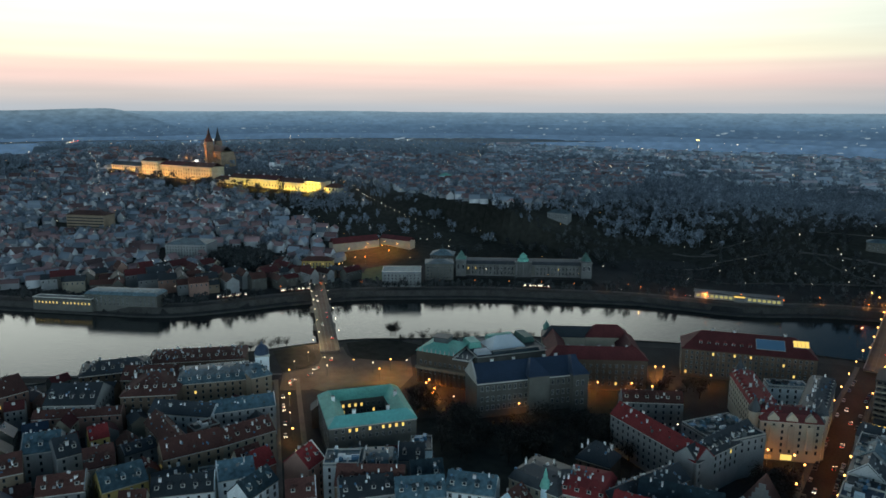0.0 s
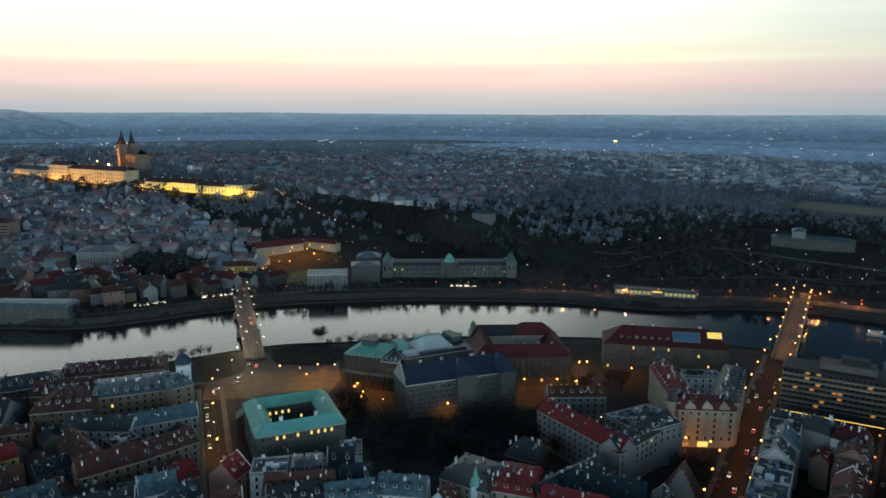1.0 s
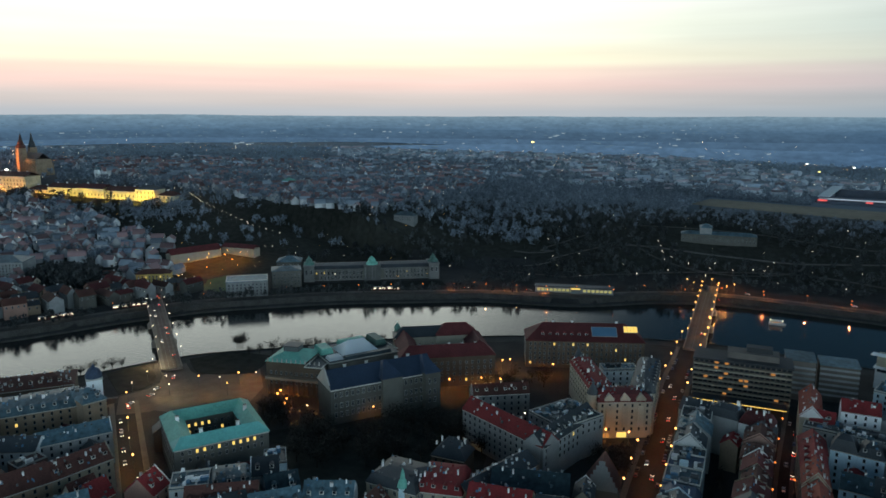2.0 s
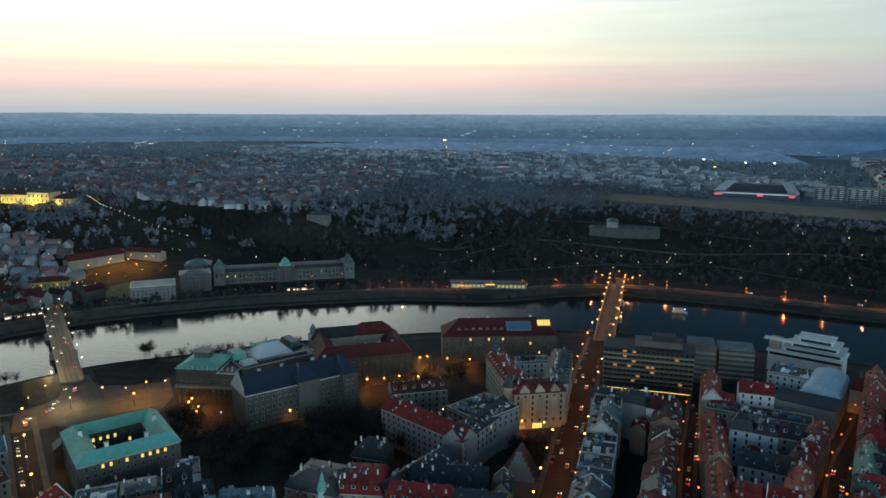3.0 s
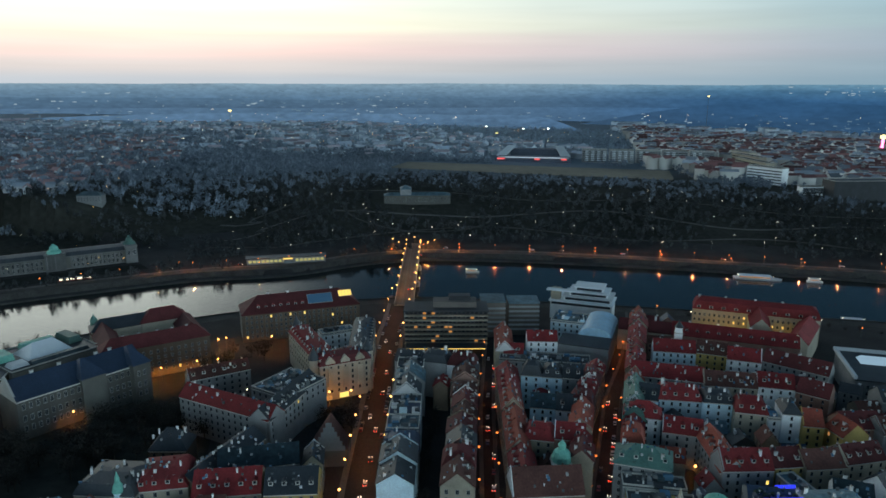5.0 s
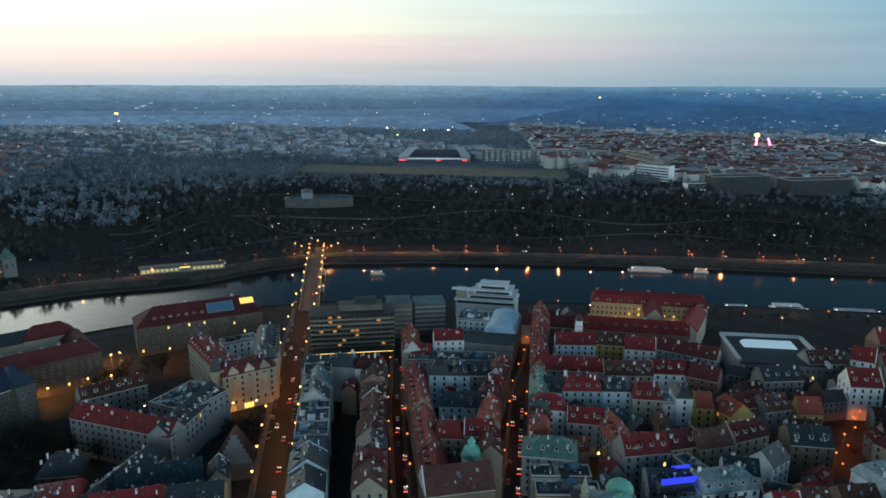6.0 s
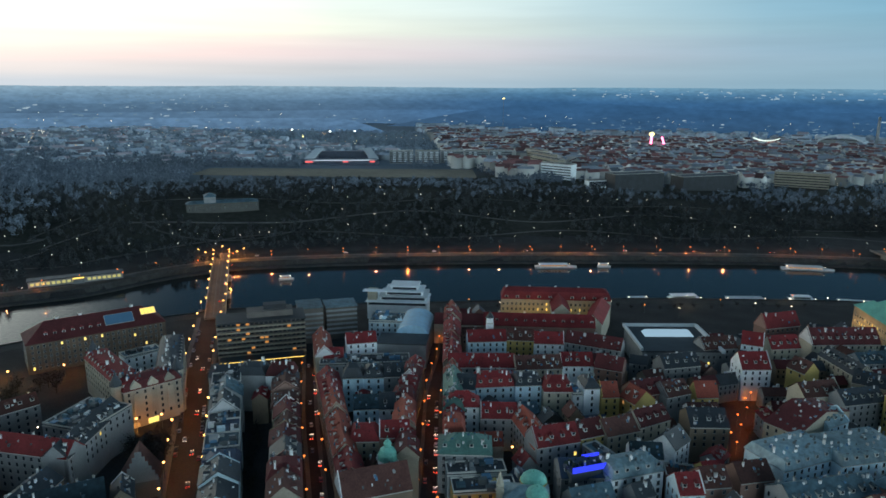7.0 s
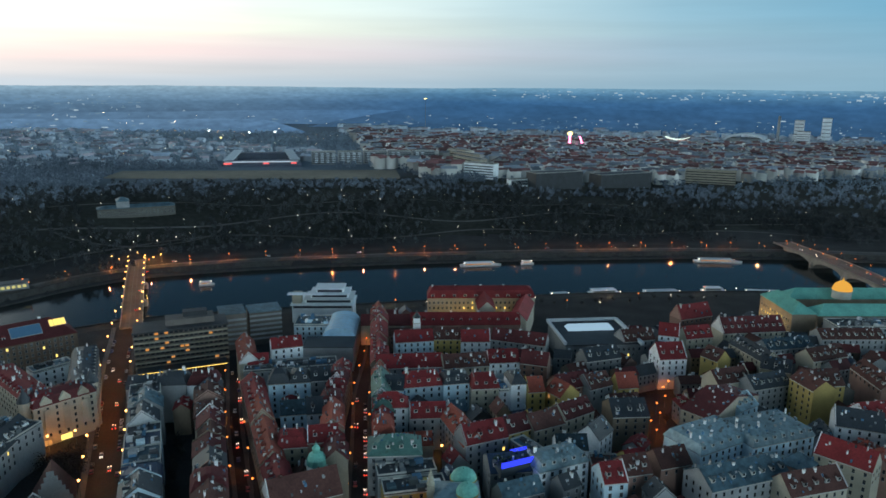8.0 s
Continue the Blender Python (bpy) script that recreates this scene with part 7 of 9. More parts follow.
far_lamp(426, 539, 14, 0.8, glow("green_yellow_lamp", (0.7, 1.0, 0.2), 3), "green-yellow lamp beside the park")
far_lamp(-1073, 1216, 58, 1.6, M_REDLIGHT, "red warning lamp on a mast")
t = thing("lit_grandstand", pose(1365, 1325, ground_at(1365, 1325), 0, 0, -42), "far grandstand with a brightly lit curved roof", "grandstand")
part("stand", Shape().box(-34, 0, -3, 34, 18, 20, WALL["grey"]), t)
part("lit_roof", Shape().add([(x, y, 24 + 0.006 * x * x + k) for k in (0, 2.2) for y in (-4, 12) for x in (-36, -18, 0, 18, 36)], [(i, i + 1, i + 6, i + 5) for i in range(4)] + [(i + 15, i + 16, i + 11, i + 10) for i in range(4)] + [(i + 10, i + 11, i + 1, i) for i in range(4)], glow("lit_canopy", (0.85, 1.0, 0.9), 0.9)), t, "glowing pale canopy")

# ---- woods, far houses and their lights (too many to count) ----


def clump(n, seed, spread=(0.5, 0.5, 0.55), size=0.105, base=0.42):
    """A crown of small twig triangles round a few limbs, one unit high: uneven, with gaps."""
    g = np.random.default_rng(seed)
    cent = g.normal(0, 1, (7, 3)) * np.array(spread) * 0.42 + np.array([0, 0, base + 0.22])
    c = cent[g.integers(0, 7, n)] + g.normal(0, 1, (n, 3)) * np.array(spread) * 0.22
    c[:, 2] = np.clip(c[:, 2], 0.10, 1.05)
    t = c[:, None, :] + g.normal(0, 1, (n, 3, 3)) * size * np.array([1, 1, 1.2])
    return t.reshape(-1, 3)


def scatter_trees(name, pts, heights, mats, label, tris=44, seed=0, widths=0.9):
    """Joined trees: pts is (n, 3)."""
    g = np.random.default_rng(seed)
    kinds = [clump(tris, seed * 10 + k) for k in range(6)]
    for k in range(6):      # a short trunk for each
        tr = np.array([(-0.03, 0, -0.1), (0.03, 0, -0.1), (0, 0, 0.6), (0, -0.03, -0.1), (0, 0.03, -0.1), (0, 0, 0.6)])
        kinds[k] = np.concatenate([kinds[k], tr])
    which = g.integers(0, 6, len(pts))
    turn = g.uniform(0, 6.283, len(pts))
    out = []
    for k in range(6):
        sel = np.where(which == k)[0]
        if not len(sel):
            continue
        b = kinds[k][None]
        c, s = np.cos(turn[sel])[:, None], np.sin(turn[sel])[:, None]
        h = heights[sel][:, None]
        w = h * widths * g.uniform(0.8, 1.2, (len(sel), 1))
        x = (b[..., 0] * c - b[..., 1] * s) * w + pts[sel][:, 0:1]
        y = (b[..., 0] * s + b[..., 1] * c) * w + pts[sel][:, 1:2]
        z = b[..., 2] * h + pts[sel][:, 2:3]
        out.append(np.stack([x, y, z], -1).reshape(-1, 3))
    v = np.concatenate(out)
    tri = np.arange(len(v)).reshape(-1, 3)
    tagged(new(name, mesh_from_arrays(name, v, tri, mats)), label, "trees", kind="stuff")


BUILT = [(-347, 100, 88), (-414, -22, 30), (-405, 26, 24), (-430, 60, 22), (-525, -44, 26), (-566, 46, 38), (-536, 92, 30), (-548, -250, 42), (-590, -288, 36), (-690, -105, 36), (-940, -120, 42), (-395, 248, 24),
         (-25, 374, 50), (-750, 427, 20), (-130, 149, 44), (137, 840, 100), (-470, 10, 45), (-500, 60, 45), (590, 520, 55), (740, 570, 65), (955, 610, 55), (530, 528, 25), (518, 745, 50), (545, 860, 45), (566, 960, 35), (503, 635, 35),
         (-800, 182, 40), (-868, 160, 50), (-955, 148, 48), (-1072, 128, 58), (-1160, 112, 52), (-1262, 92, 42), (-1180, 237, 55), (-1040, 268, 22), (1015, 1332, 40), (1388, 1214, 40), (1608, 1321, 80), (1733, 1225, 40),
         (-610, -84, 34), (-575, -105, 30), (-648, -62, 26), (255, 850, 40), (307, 858, 40), (359, 866, 40), (411, 874, 40), (463, 882, 40)]


def free(x, y, grow=0.0):
    ok = np.ones(len(x), dtype=bool)
    for bx, by, r in BUILT:
        ok &= np.hypot(x - bx, y - by) > r + grow
    return ok


HILL_ROAD = [(-515, -50), (-508, 5), (-512, 95), (-545, 172), (-580, 170), (-632, 171), (-700, 184), (-760, 215)]


def clear_of_roads(x, y, r=12):
    return np.abs(beside(HILL_ROAD, x, y)) > r


def in_field(x, y):
    return (x > -130) & (x < 400) & (y > 575) & (y < 770)


def polar(n, az0, az1, d0, d1, g):
    a = np.radians(g.uniform(az0, az1, n))
    r = np.sqrt(g.uniform(d0 * d0, d1 * d1, n))
    return EYE_X - r * np.sin(a), EYE_Y + r * np.cos(a), r


def woods():
    g = np.random.default_rng(11)
    # park slope above the embankment and the wooded plateau edge
    x, y, r = polar(26000, -56, 42, 700, 1300, g)
    far = beside(FAR_BANK, x, y)
    gap = np.sin(x * 0.021 + y * 0.013) + np.sin(x * 0.011 - y * 0.027 + 2)
    keep = (far > 52) & (x > -480) & free(x, y, 4) & clear_of_roads(x, y) & ~in_field(x, y) & (gap > -1.25 + g.uniform(-0.4, 0.4, len(x)))
    keep &= ~((x > -440) & (x < -250) & (far < 125))
    keep &= ~((x > 420) & (far > 330)) & (far < 560)
    keep &= g.uniform(0, 1, len(x)) < np.where(far > 235, 0.6, np.where(far > 90, 0.42, 0.3))
    x, y = x[keep], y[keep]
    pts = np.stack([x, y, land(x, y)], -1)
    up = far[keep] > 300 + g.uniform(-110, 110, len(x))
    tall = g.uniform(5, 9, len(x))
    scatter_trees("park_trees", pts[~up], tall[~up], [M_WOOD], "dark bare trees covering the park slope", 72, 3)
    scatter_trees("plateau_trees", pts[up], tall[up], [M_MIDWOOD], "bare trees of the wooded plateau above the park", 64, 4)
    # castle hill, gardens and the hill on the far left
    x, y, r = polar(15000, 20, 80, 900, 1900, g)
    far = beside(FAR_BANK, x, y)
    moat = np.exp(-((beside([(-1500, 60), (-1200, 75), (-900, 118), (-720, 160)], x, y)) / 45) ** 2)
    hill = np.exp(-(((x + 1500) / 250) ** 2 + ((y + 190) / 190) ** 2)) * 2
    north = (y > 0.1 * (-x) + 200) & (x > -1000) * (g.uniform(0, 1, len(x)) < 0.5)
    keep = (far > 60) & free(x, y, 5) & clear_of_roads(x, y) & ((g.uniform(0, 1, len(x)) < np.maximum(moat * 0.8, hill)) | north | (g.uniform(0, 1, len(x)) < 0.15))
    x, y = x[keep], y[keep]
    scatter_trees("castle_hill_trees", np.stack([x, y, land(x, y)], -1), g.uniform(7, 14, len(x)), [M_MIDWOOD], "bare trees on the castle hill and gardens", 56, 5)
    u = np.concatenate([g.normal(c, 9, k) for c, k in ((-1215, 4), (-1150, 5), (-1098, 4), (-1052, 6), (-1012, 9), (-972, 3), (-928, 2), (-880, 3), (-842, 2), (-772, 6))])
    v = 0.19 * (u + 1060) + 128 - g.uniform(20, 40, len(u))
    scatter_trees("castle_terrace_trees", np.stack([u, v, land(u, v)], -1), g.uniform(8, 15, len(u)), [M_WOOD], "bare trees standing before the floodlit castle walls", 60, 6)
    u, v = g.normal(-608, 26, 150), g.normal(-86, 17, 150)
    scatter_trees("garden_trees", np.stack([u, v, land(u, v)], -1), g.uniform(8, 14, 150), [M_WOOD], "dark tall trees of a walled garden among the houses", 72, 8)
    # woods between the far quarters
    x, y, r = polar(19000, -58, 82, 1150, 2290, g)
    patch = np.sin(x * 0.004 + 1) + np.sin(y * 0.0047 + 0.002 * x) + 0.6 * np.sin(x * 0.011 + y * 0.009)
    keep = (g.uniform(0, 1, len(x)) < np.where(patch > 0.85, 0.85, 0.6)) & free(x, y, 8) & ~in_field(x, y) & (beside(FAR_BANK, x, y) > 330)
    x, y = x[keep], y[keep]
    close = np.hypot(x - EYE_X, y - EYE_Y) < 1420 + g.uniform(-150, 150, len(x))
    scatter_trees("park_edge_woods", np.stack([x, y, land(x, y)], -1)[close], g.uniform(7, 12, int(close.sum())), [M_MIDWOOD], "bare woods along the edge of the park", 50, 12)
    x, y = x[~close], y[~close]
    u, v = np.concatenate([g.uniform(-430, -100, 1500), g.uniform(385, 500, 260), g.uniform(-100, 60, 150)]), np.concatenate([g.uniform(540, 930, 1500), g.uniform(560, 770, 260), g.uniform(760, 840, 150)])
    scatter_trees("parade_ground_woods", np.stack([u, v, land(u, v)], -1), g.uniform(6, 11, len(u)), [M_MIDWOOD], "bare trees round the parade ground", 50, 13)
    scatter_trees("far_woods", np.stack([x, y, land(x, y)], -1), g.uniform(7, 13, len(x)), [M_FARWOOD], "hazy patches of far woodland between the quarters", 30, 7, 1.25)
    # riverside trees of the far bank
    p = resample(FAR_BANK[1:-2], 6)
    nrm = normals(p)
    k = g.uniform(0, 1, len(p)) < 0.75
    q = p[k] + nrm[k] * g.uniform(9, 14, (k.sum(), 1))
    q = q[np.abs(q[:, 0] + 130) > 46]
    q = q[(np.abs(q[:, 0] - 3) > 14) & (np.hypot(q[:, 0] + 499, q[:, 1] + 69) > 16)]
    q = q[q[:, 0] < 20]
    scatter_trees("riverside_trees", np.stack([q[:, 0], q[:, 1], np.zeros(len(q))], -1), g.uniform(6, 11, len(q)), [M_WOOD], "row of bare riverside trees on the far quay", 90, 9)


woods()


def far_houses(name, x, y, g, label, size=(12, 24), deep=(9, 13), high=(8, 15), slate=0.4, swirl=0.004, mats=None, rise=(2.5, 5.5)):
    """Joined far houses: walls and pitched roofs."""
    n = len(x)
    z = land(x, y)
    ang = np.round((np.sin(x * swirl) + np.cos(y * swirl * 1.3)) * 1.5, 1) + (g.integers(0, 2, n) * math.pi / 2) + g.normal(0, 0.05, n)
    l, d, h, r = g.uniform(*size, n) / 2, g.uniform(*deep, n) / 2, g.uniform(*high, n), g.uniform(*rise, n)
    c, s = np.cos(ang), np.sin(ang)

    def put(px, py, pz):
        return np.stack([x + px * c - py * s, y + px * s + py * c, z + pz], -1)
    low = np.full(n, -5.0)
    walls = np.stack([put(-l, -d, low), put(l, -d, low), put(l, d, low), put(-l, d, low), put(-l, -d, h), put(l, -d, h), put(l, d, h), put(-l, d, h), put(-l, 0 * d, h + r - 0.3), put(l, 0 * d, h + r - 0.3)], 1)
    k = 0.6
    roofs = np.stack([put(-l - k, -d - k, h - 0.2), put(l + k, -d - k, h - 0.2), put(l + k, 0 * d, h + r), put(-l - k, 0 * d, h + r), put(l + k, d + k, h - 0.2), put(-l - k, d + k, h - 0.2)], 1)
    wf = np.array([(0, 1, 5), (0, 5, 4), (1, 2, 6), (1, 6, 5), (2, 3, 7), (2, 7, 6), (3, 0, 4), (3, 4, 7), (4, 8, 7), (5, 6, 9)])
    rf = np.array([(0, 1, 2), (0, 2, 3), (3, 2, 4), (3, 4, 5)])
    v = np.concatenate([walls.reshape(-1, 3), roofs.reshape(-1, 3)])
    f = np.concatenate([(wf[None] + 10 * np.arange(n)[:, None, None]).reshape(-1, 3), (rf[None] + 10 * n + 6 * np.arange(n)[:, None, None]).reshape(-1, 3)])
    sl = (g.uniform(0, 1, n) < slate).astype(int) + 1
    idx = np.concatenate([np.zeros(n * 10, dtype=int), np.repeat(sl, 4)])
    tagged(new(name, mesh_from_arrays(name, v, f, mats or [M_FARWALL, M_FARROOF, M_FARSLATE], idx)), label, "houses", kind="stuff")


def apart(x, y, gap, g):
    """Thins points so that no two stand closer than gap."""
    order = g.permutation(len(x))
    cell, keep = {}, []
    for i in order:
        k = (int(x[i] // gap), int(y[i] // gap))
        if any(math.hypot(x[i] - x[j], y[i] - y[j]) < gap for a in (-1, 0, 1) for b in (-1, 0, 1) for j in cell.get((k[0] + a, k[1] + b), ())):
            continue
        cell.setdefault(k, []).append(i)
        keep.append(i)
    return np.array(keep)


OTHER = [(-178, -287, 46, 44, 58), (-199, -183, 40, 36, 17), (-167, -157, 54, 42, 60), (-141, -189, 70, 30, 57), (-126, -115, 58, 60, 38), (-57, -47, 84, 26, 25), (54, -62, 60, 46, 6), (90, -40, 46, 30, 6), (151, 8, 50, 30, -14), (157, -66, 26, 42, -14), (150, -95, 34, 24, -14)]
OTHER += [(135, -257, 9, 9, 0), (262, -38, 86, 30, -6), (300, -66, 16, 60, -10), (256, -54, 14, 40, 0), (210, -92, 90, 15, -14), (202, -100, 6, 6, 0), (322, -120, 52, 50, -10), (532, -128, 130, 66, -15), (11, -226, 16, 18, 10), (-58, -291, 5, 5, 0), (-266, -293, 9, 9, 60)]
WAYS = [([(46, -340), (32, -259), (21, -150), (10, -50), (4, 46)], 11), ([(93, -320), (90.5, -267), (85, -160), (84, -40)], 5), ([(124, -320), (136, -262), (151, -183), (158, -140), (174, -91), (190, -18)], 7),
        ([(-420, -390), (-330, -300), (-285, -262), (-262, -228), (-330, -195)], 9), ([(-285, -262), (-230, -300), (-150, -355), (-120, -380)], 9), ([(340, -183), (313, -216), (291, -243), (280, -258)], 7)]


def back_houses():
    """Low houses in the courts and lanes of the old town, where nothing else stands."""
    g = np.random.default_rng(51)
    taken = [list(f) for f in FOOT + OTHER]

    def box(f, grow):
        a = math.radians(f[4])
        u, v = np.array([math.cos(a), math.sin(a)]), np.array([-math.sin(a), math.cos(a)])
        return np.array([np.array(f[:2]) + u * i * (f[2] / 2 + grow) + v * j * (f[3] / 2 + grow) for i, j in ((-1, -1), (1, -1), (1, 1), (-1, 1))])

    def meet(p, q):
        for w in (p, q):
            for k in range(2):
                e = w[k + 1] - w[k]
                m = np.array([-e[1], e[0]])
                if (p @ m).max() <= (q @ m).min() or (q @ m).max() <= (p @ m).min():
                    return False
        return True
    boxes = [box(f, 0) for f in taken]
    made = []
    for n, x0, x1, y0, y1 in ((1500, 150, 480, -310, -90), (500, 440, 700, -340, -165), (900, -370, -130, -450, -270), (300, 34, 140, -275, -90), (250, 190, 480, -90, -20)):
        xs, ys = g.uniform(x0, x1, n), g.uniform(y0, y1, n)
        ok = beside(NEAR_BANK, xs, ys) < -30
        for line, w in WAYS:
            ok &= np.abs(beside(line, xs, ys)) > w + 6
        ok &= ~((xs > 285) & (ys > -98)) & ~((xs > 15) & (xs < 86) & (ys > -118))
        ok &= ~((xs > -172) & (xs < -45) & (ys > -270 + 0.55 * (xs + 100)) & (ys < -160 + 0.5 * (xs + 100)))
        ok &= ~((xs > -5) & (xs < 22) & (ys > -215) & (ys < -165)) & ~((xs > -330) & (xs < -200) & (ys > -290) & (ys < -150)) & ~((xs > 48) & (xs < 68) & (ys < -165))
        for x, y in zip(xs[ok], ys[ok]):
            c = np.array([(f[0], f[1]) for f in taken])
            dist = np.hypot(c[:, 0] - x, c[:, 1] - y)
            f = [x, y, g.uniform(9, 16), g.uniform(8, 12), taken[int(dist.argmin())][4] + 90 * g.integers(0, 2) + g.uniform(-6, 6)]
            b = box(f, -0.4)
            if any(meet(b, boxes[k]) for k in np.where(dist < 70)[0]):
                continue
            taken.append(f)
            boxes.append(b)
            made.append(f)
    groups = {}
    wk, rk = ["stone", "grey", "tan", "beige", "grey", "brown", "rose", "tan", "stone"], ["tile_dark", "tile_dark", "tile_brown", "slate", "slate_navy", "slate", "tile_brown"]
    s = Shape()
    for x, y, l, d, a in made:
        wall, roof = WALL[wk[g.integers(0, 9)]], ROOF[rk[g.integers(0, 7)]]
        e, r = g.uniform(8, 14), g.uniform(3, 5)
        m = pose(float(x), float(y), 0, 0, 0, float(a))

        def add(v, f, mat):
            s.add([tuple(m @ Vector(p)) for p in v], f, mat)
        p, q = l / 2, d / 2
        add([(-p, -q, -1), (p, -q, -1), (p, q, -1), (-p, q, -1), (-p, -q, e), (p, -q, e), (p, q, e), (-p, q, e), (-p, 0, e + r - 0.2), (p, 0, e + r - 0.2)], [(0, 1, 5, 4), (1, 2, 6, 5), (2, 3, 7, 6), (3, 0, 4, 7), (4, 8, 7), (5, 6, 9)], wall)
        add([(-p - 0.1, -q - 0.5, e - 0.3), (p + 0.1, -q - 0.5, e - 0.3), (p + 0.1, 0, e + r), (-p - 0.1, 0, e + r), (p + 0.1, q + 0.5, e - 0.3), (-p - 0.1, q + 0.5, e - 0.3)], [(0, 1, 2, 3), (3, 2, 4, 5)], roof)
        for k in range(int(g.integers(1, 4))):
            cx, cy, h = g.uniform(-p + 1, p - 1), g.uniform(-0.6, 0.6) * q, e + r + g.uniform(-0.6, 0.8)
            w, t = g.uniform(0.4, 0.9), 0.45
            add([(cx + i * w, cy + j * t, z) for z in (e, h) for i, j in ((-1, -1), (1, -1), (1, 1), (-1, 1))], [(0, 1, 5, 4), (1, 2, 6, 5), (2, 3, 7, 6), (3, 0, 4, 7), (4, 5, 6, 7)], M_CHIMNEY)
        for k in range(int(l / 3.2)):
            for z in (e - 2.2, e - 5.4):
                u = -p + 1.6 + k * 3.2
                for side in (-1, 1):
                    yy = side * (q + 0.03)
                    quad = [(u - 0.5, yy, z - 0.8), (u + 0.5, yy, z - 0.8), (u + 0.5, yy, z + 0.8), (u - 0.5, yy, z + 0.8)]
                    add(quad, [(0, 1, 2, 3)] if side < 0 else [(3, 2, 1, 0)], M_GLASS)
    tagged(part("back_houses", s), "crowded low houses in the courts and lanes of the old town", "houses", kind="stuff")


back_houses()


def lesser_town():
    """The quarter below the castle: the houses nearest the river are things of their own."""
    g = np.random.default_rng(21)
    x, y, r = polar(14000, 26, 82, 690, 1750, g)
    far = beside(FAR_BANK, x, y)
    ridge = y - (-0.12 * (x + 800) + 150)
    hill = np.exp(-(((x + 1500) / 230) ** 2 + ((y + 190) / 180) ** 2))
    keep = (far > 42) & free(x, y, 7) & clear_of_roads(x, y, 14) & ((ridge < -55) | (ridge > 120)) & (x < -440) & (hill < 0.4)
    x, y, r = x[keep], y[keep], r[keep]
    k = apart(x, y, 11.8, g)
    x, y, r = x[k], y[k], r[k]
    o = np.argsort(r)
    near, rest = o[:56], o[56:]
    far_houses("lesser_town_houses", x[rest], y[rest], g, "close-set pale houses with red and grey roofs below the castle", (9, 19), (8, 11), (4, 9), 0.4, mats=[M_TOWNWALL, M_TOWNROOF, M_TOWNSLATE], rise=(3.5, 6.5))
    walls = ["grey", "stone", "grey", "beige", "rose", "stone", "tan"]
    roofs = ["tile_dark", "tile_brown", "tile_dark", "slate", "slate", "tile_brown"]
    protos = {}
    for i in near:
        w, rf = walls[g.integers(0, 7)], roofs[g.integers(0, 6)]
        l, d, h = float(g.uniform(13, 26)), float(g.uniform(9, 13)), float(g.uniform(8, 14))
        ang = math.degrees(float(np.round((math.sin(x[i] * 0.004) + math.cos(y[i] * 0.0052)) * 1.5, 1))) + 90 * int(g.integers(0, 2))
        kk = (w, rf)
        if kk not in protos:
            b = Shape().box(-0.5, -0.5, -0.4, 0.5, 0.5, 1.0, WALL[w])
            b.add([(-0.5, 0.5, 1.0), (-0.5, -0.5, 1.0), (-0.5, 0, 1.36)], [(0, 1, 2)], WALL[w]).add([(0.5, 0.5, 1.0), (0.5, -0.5, 1.0), (0.5, 0, 1.36)], [(2, 1, 0)], WALL[w])
            rr = Shape().add([(-0.52, -0.56, 0.97), (0.52, -0.56, 0.97), (0.52, 0, 1.4), (-0.52, 0, 1.4), (0.52, 0.56, 0.97), (-0.52, 0.56, 0.97)], [(0, 1, 2, 3), (3, 2, 4, 5)], ROOF[rf])
            protos[kk] = (b.data("wall"), rr.data("roof"))
        top = thing("house", pose(float(x[i]), float(y[i]), ground_at(x[i], y[i]), 0, 0, ang), "%s house with %s roof near the river" % (WALL_WORDS[w], ROOF_WORDS[rf]), "house", "lesser town houses")
        m = Matrix.Diagonal((l, d, h, 1))
        part("wall", protos[kk][0], top, at=m)
        part("roof", protos[kk][1], top, at=m)
        part("chimney", SHARED["stack"], top, at=pose(l * 0.22, d * 0.1, h * 1.36))
        n = int(l / 4.5)
        if r[i] < 800:
            for q in range(n):
                part("window", SHARED["dark"], top, at=pose((q - (n - 1) / 2) * l / n, -d / 2, h - 2.6))


lesser_town()


def quarters():
    g = np.random.default_rng(31)
    # plain beyond the castle and the park
    x, y, r = polar(9000, -6, 80, 1350, 2290, g)
    patch = np.sin(x * 0.004 + 1) + np.sin(y * 0.0047 + 0.002 * x) + 0.6 * np.sin(x * 0.011 + y * 0.009)
    keep = (patch < 0.75) & free(x, y, 12) & (y > 420 + 0.12 * np.abs(x))
    x, y = x[keep], y[keep]
    k = apart(x, y, 27, g)
    far_houses("far_quarter_houses", x[k], y[k], g, "far residential quarter of houses paled by evening haze", (14, 34), (9, 14), (5, 12), 0.6, 0.0025)
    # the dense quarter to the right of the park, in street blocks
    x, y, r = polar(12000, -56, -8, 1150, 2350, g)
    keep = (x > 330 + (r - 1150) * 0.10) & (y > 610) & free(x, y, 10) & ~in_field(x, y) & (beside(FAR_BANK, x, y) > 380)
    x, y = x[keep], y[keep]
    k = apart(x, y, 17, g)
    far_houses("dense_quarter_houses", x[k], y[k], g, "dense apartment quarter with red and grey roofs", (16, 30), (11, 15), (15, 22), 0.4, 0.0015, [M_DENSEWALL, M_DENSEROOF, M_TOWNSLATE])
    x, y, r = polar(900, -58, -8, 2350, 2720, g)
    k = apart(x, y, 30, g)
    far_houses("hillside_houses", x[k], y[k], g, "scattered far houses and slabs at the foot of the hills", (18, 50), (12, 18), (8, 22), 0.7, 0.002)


quarters()


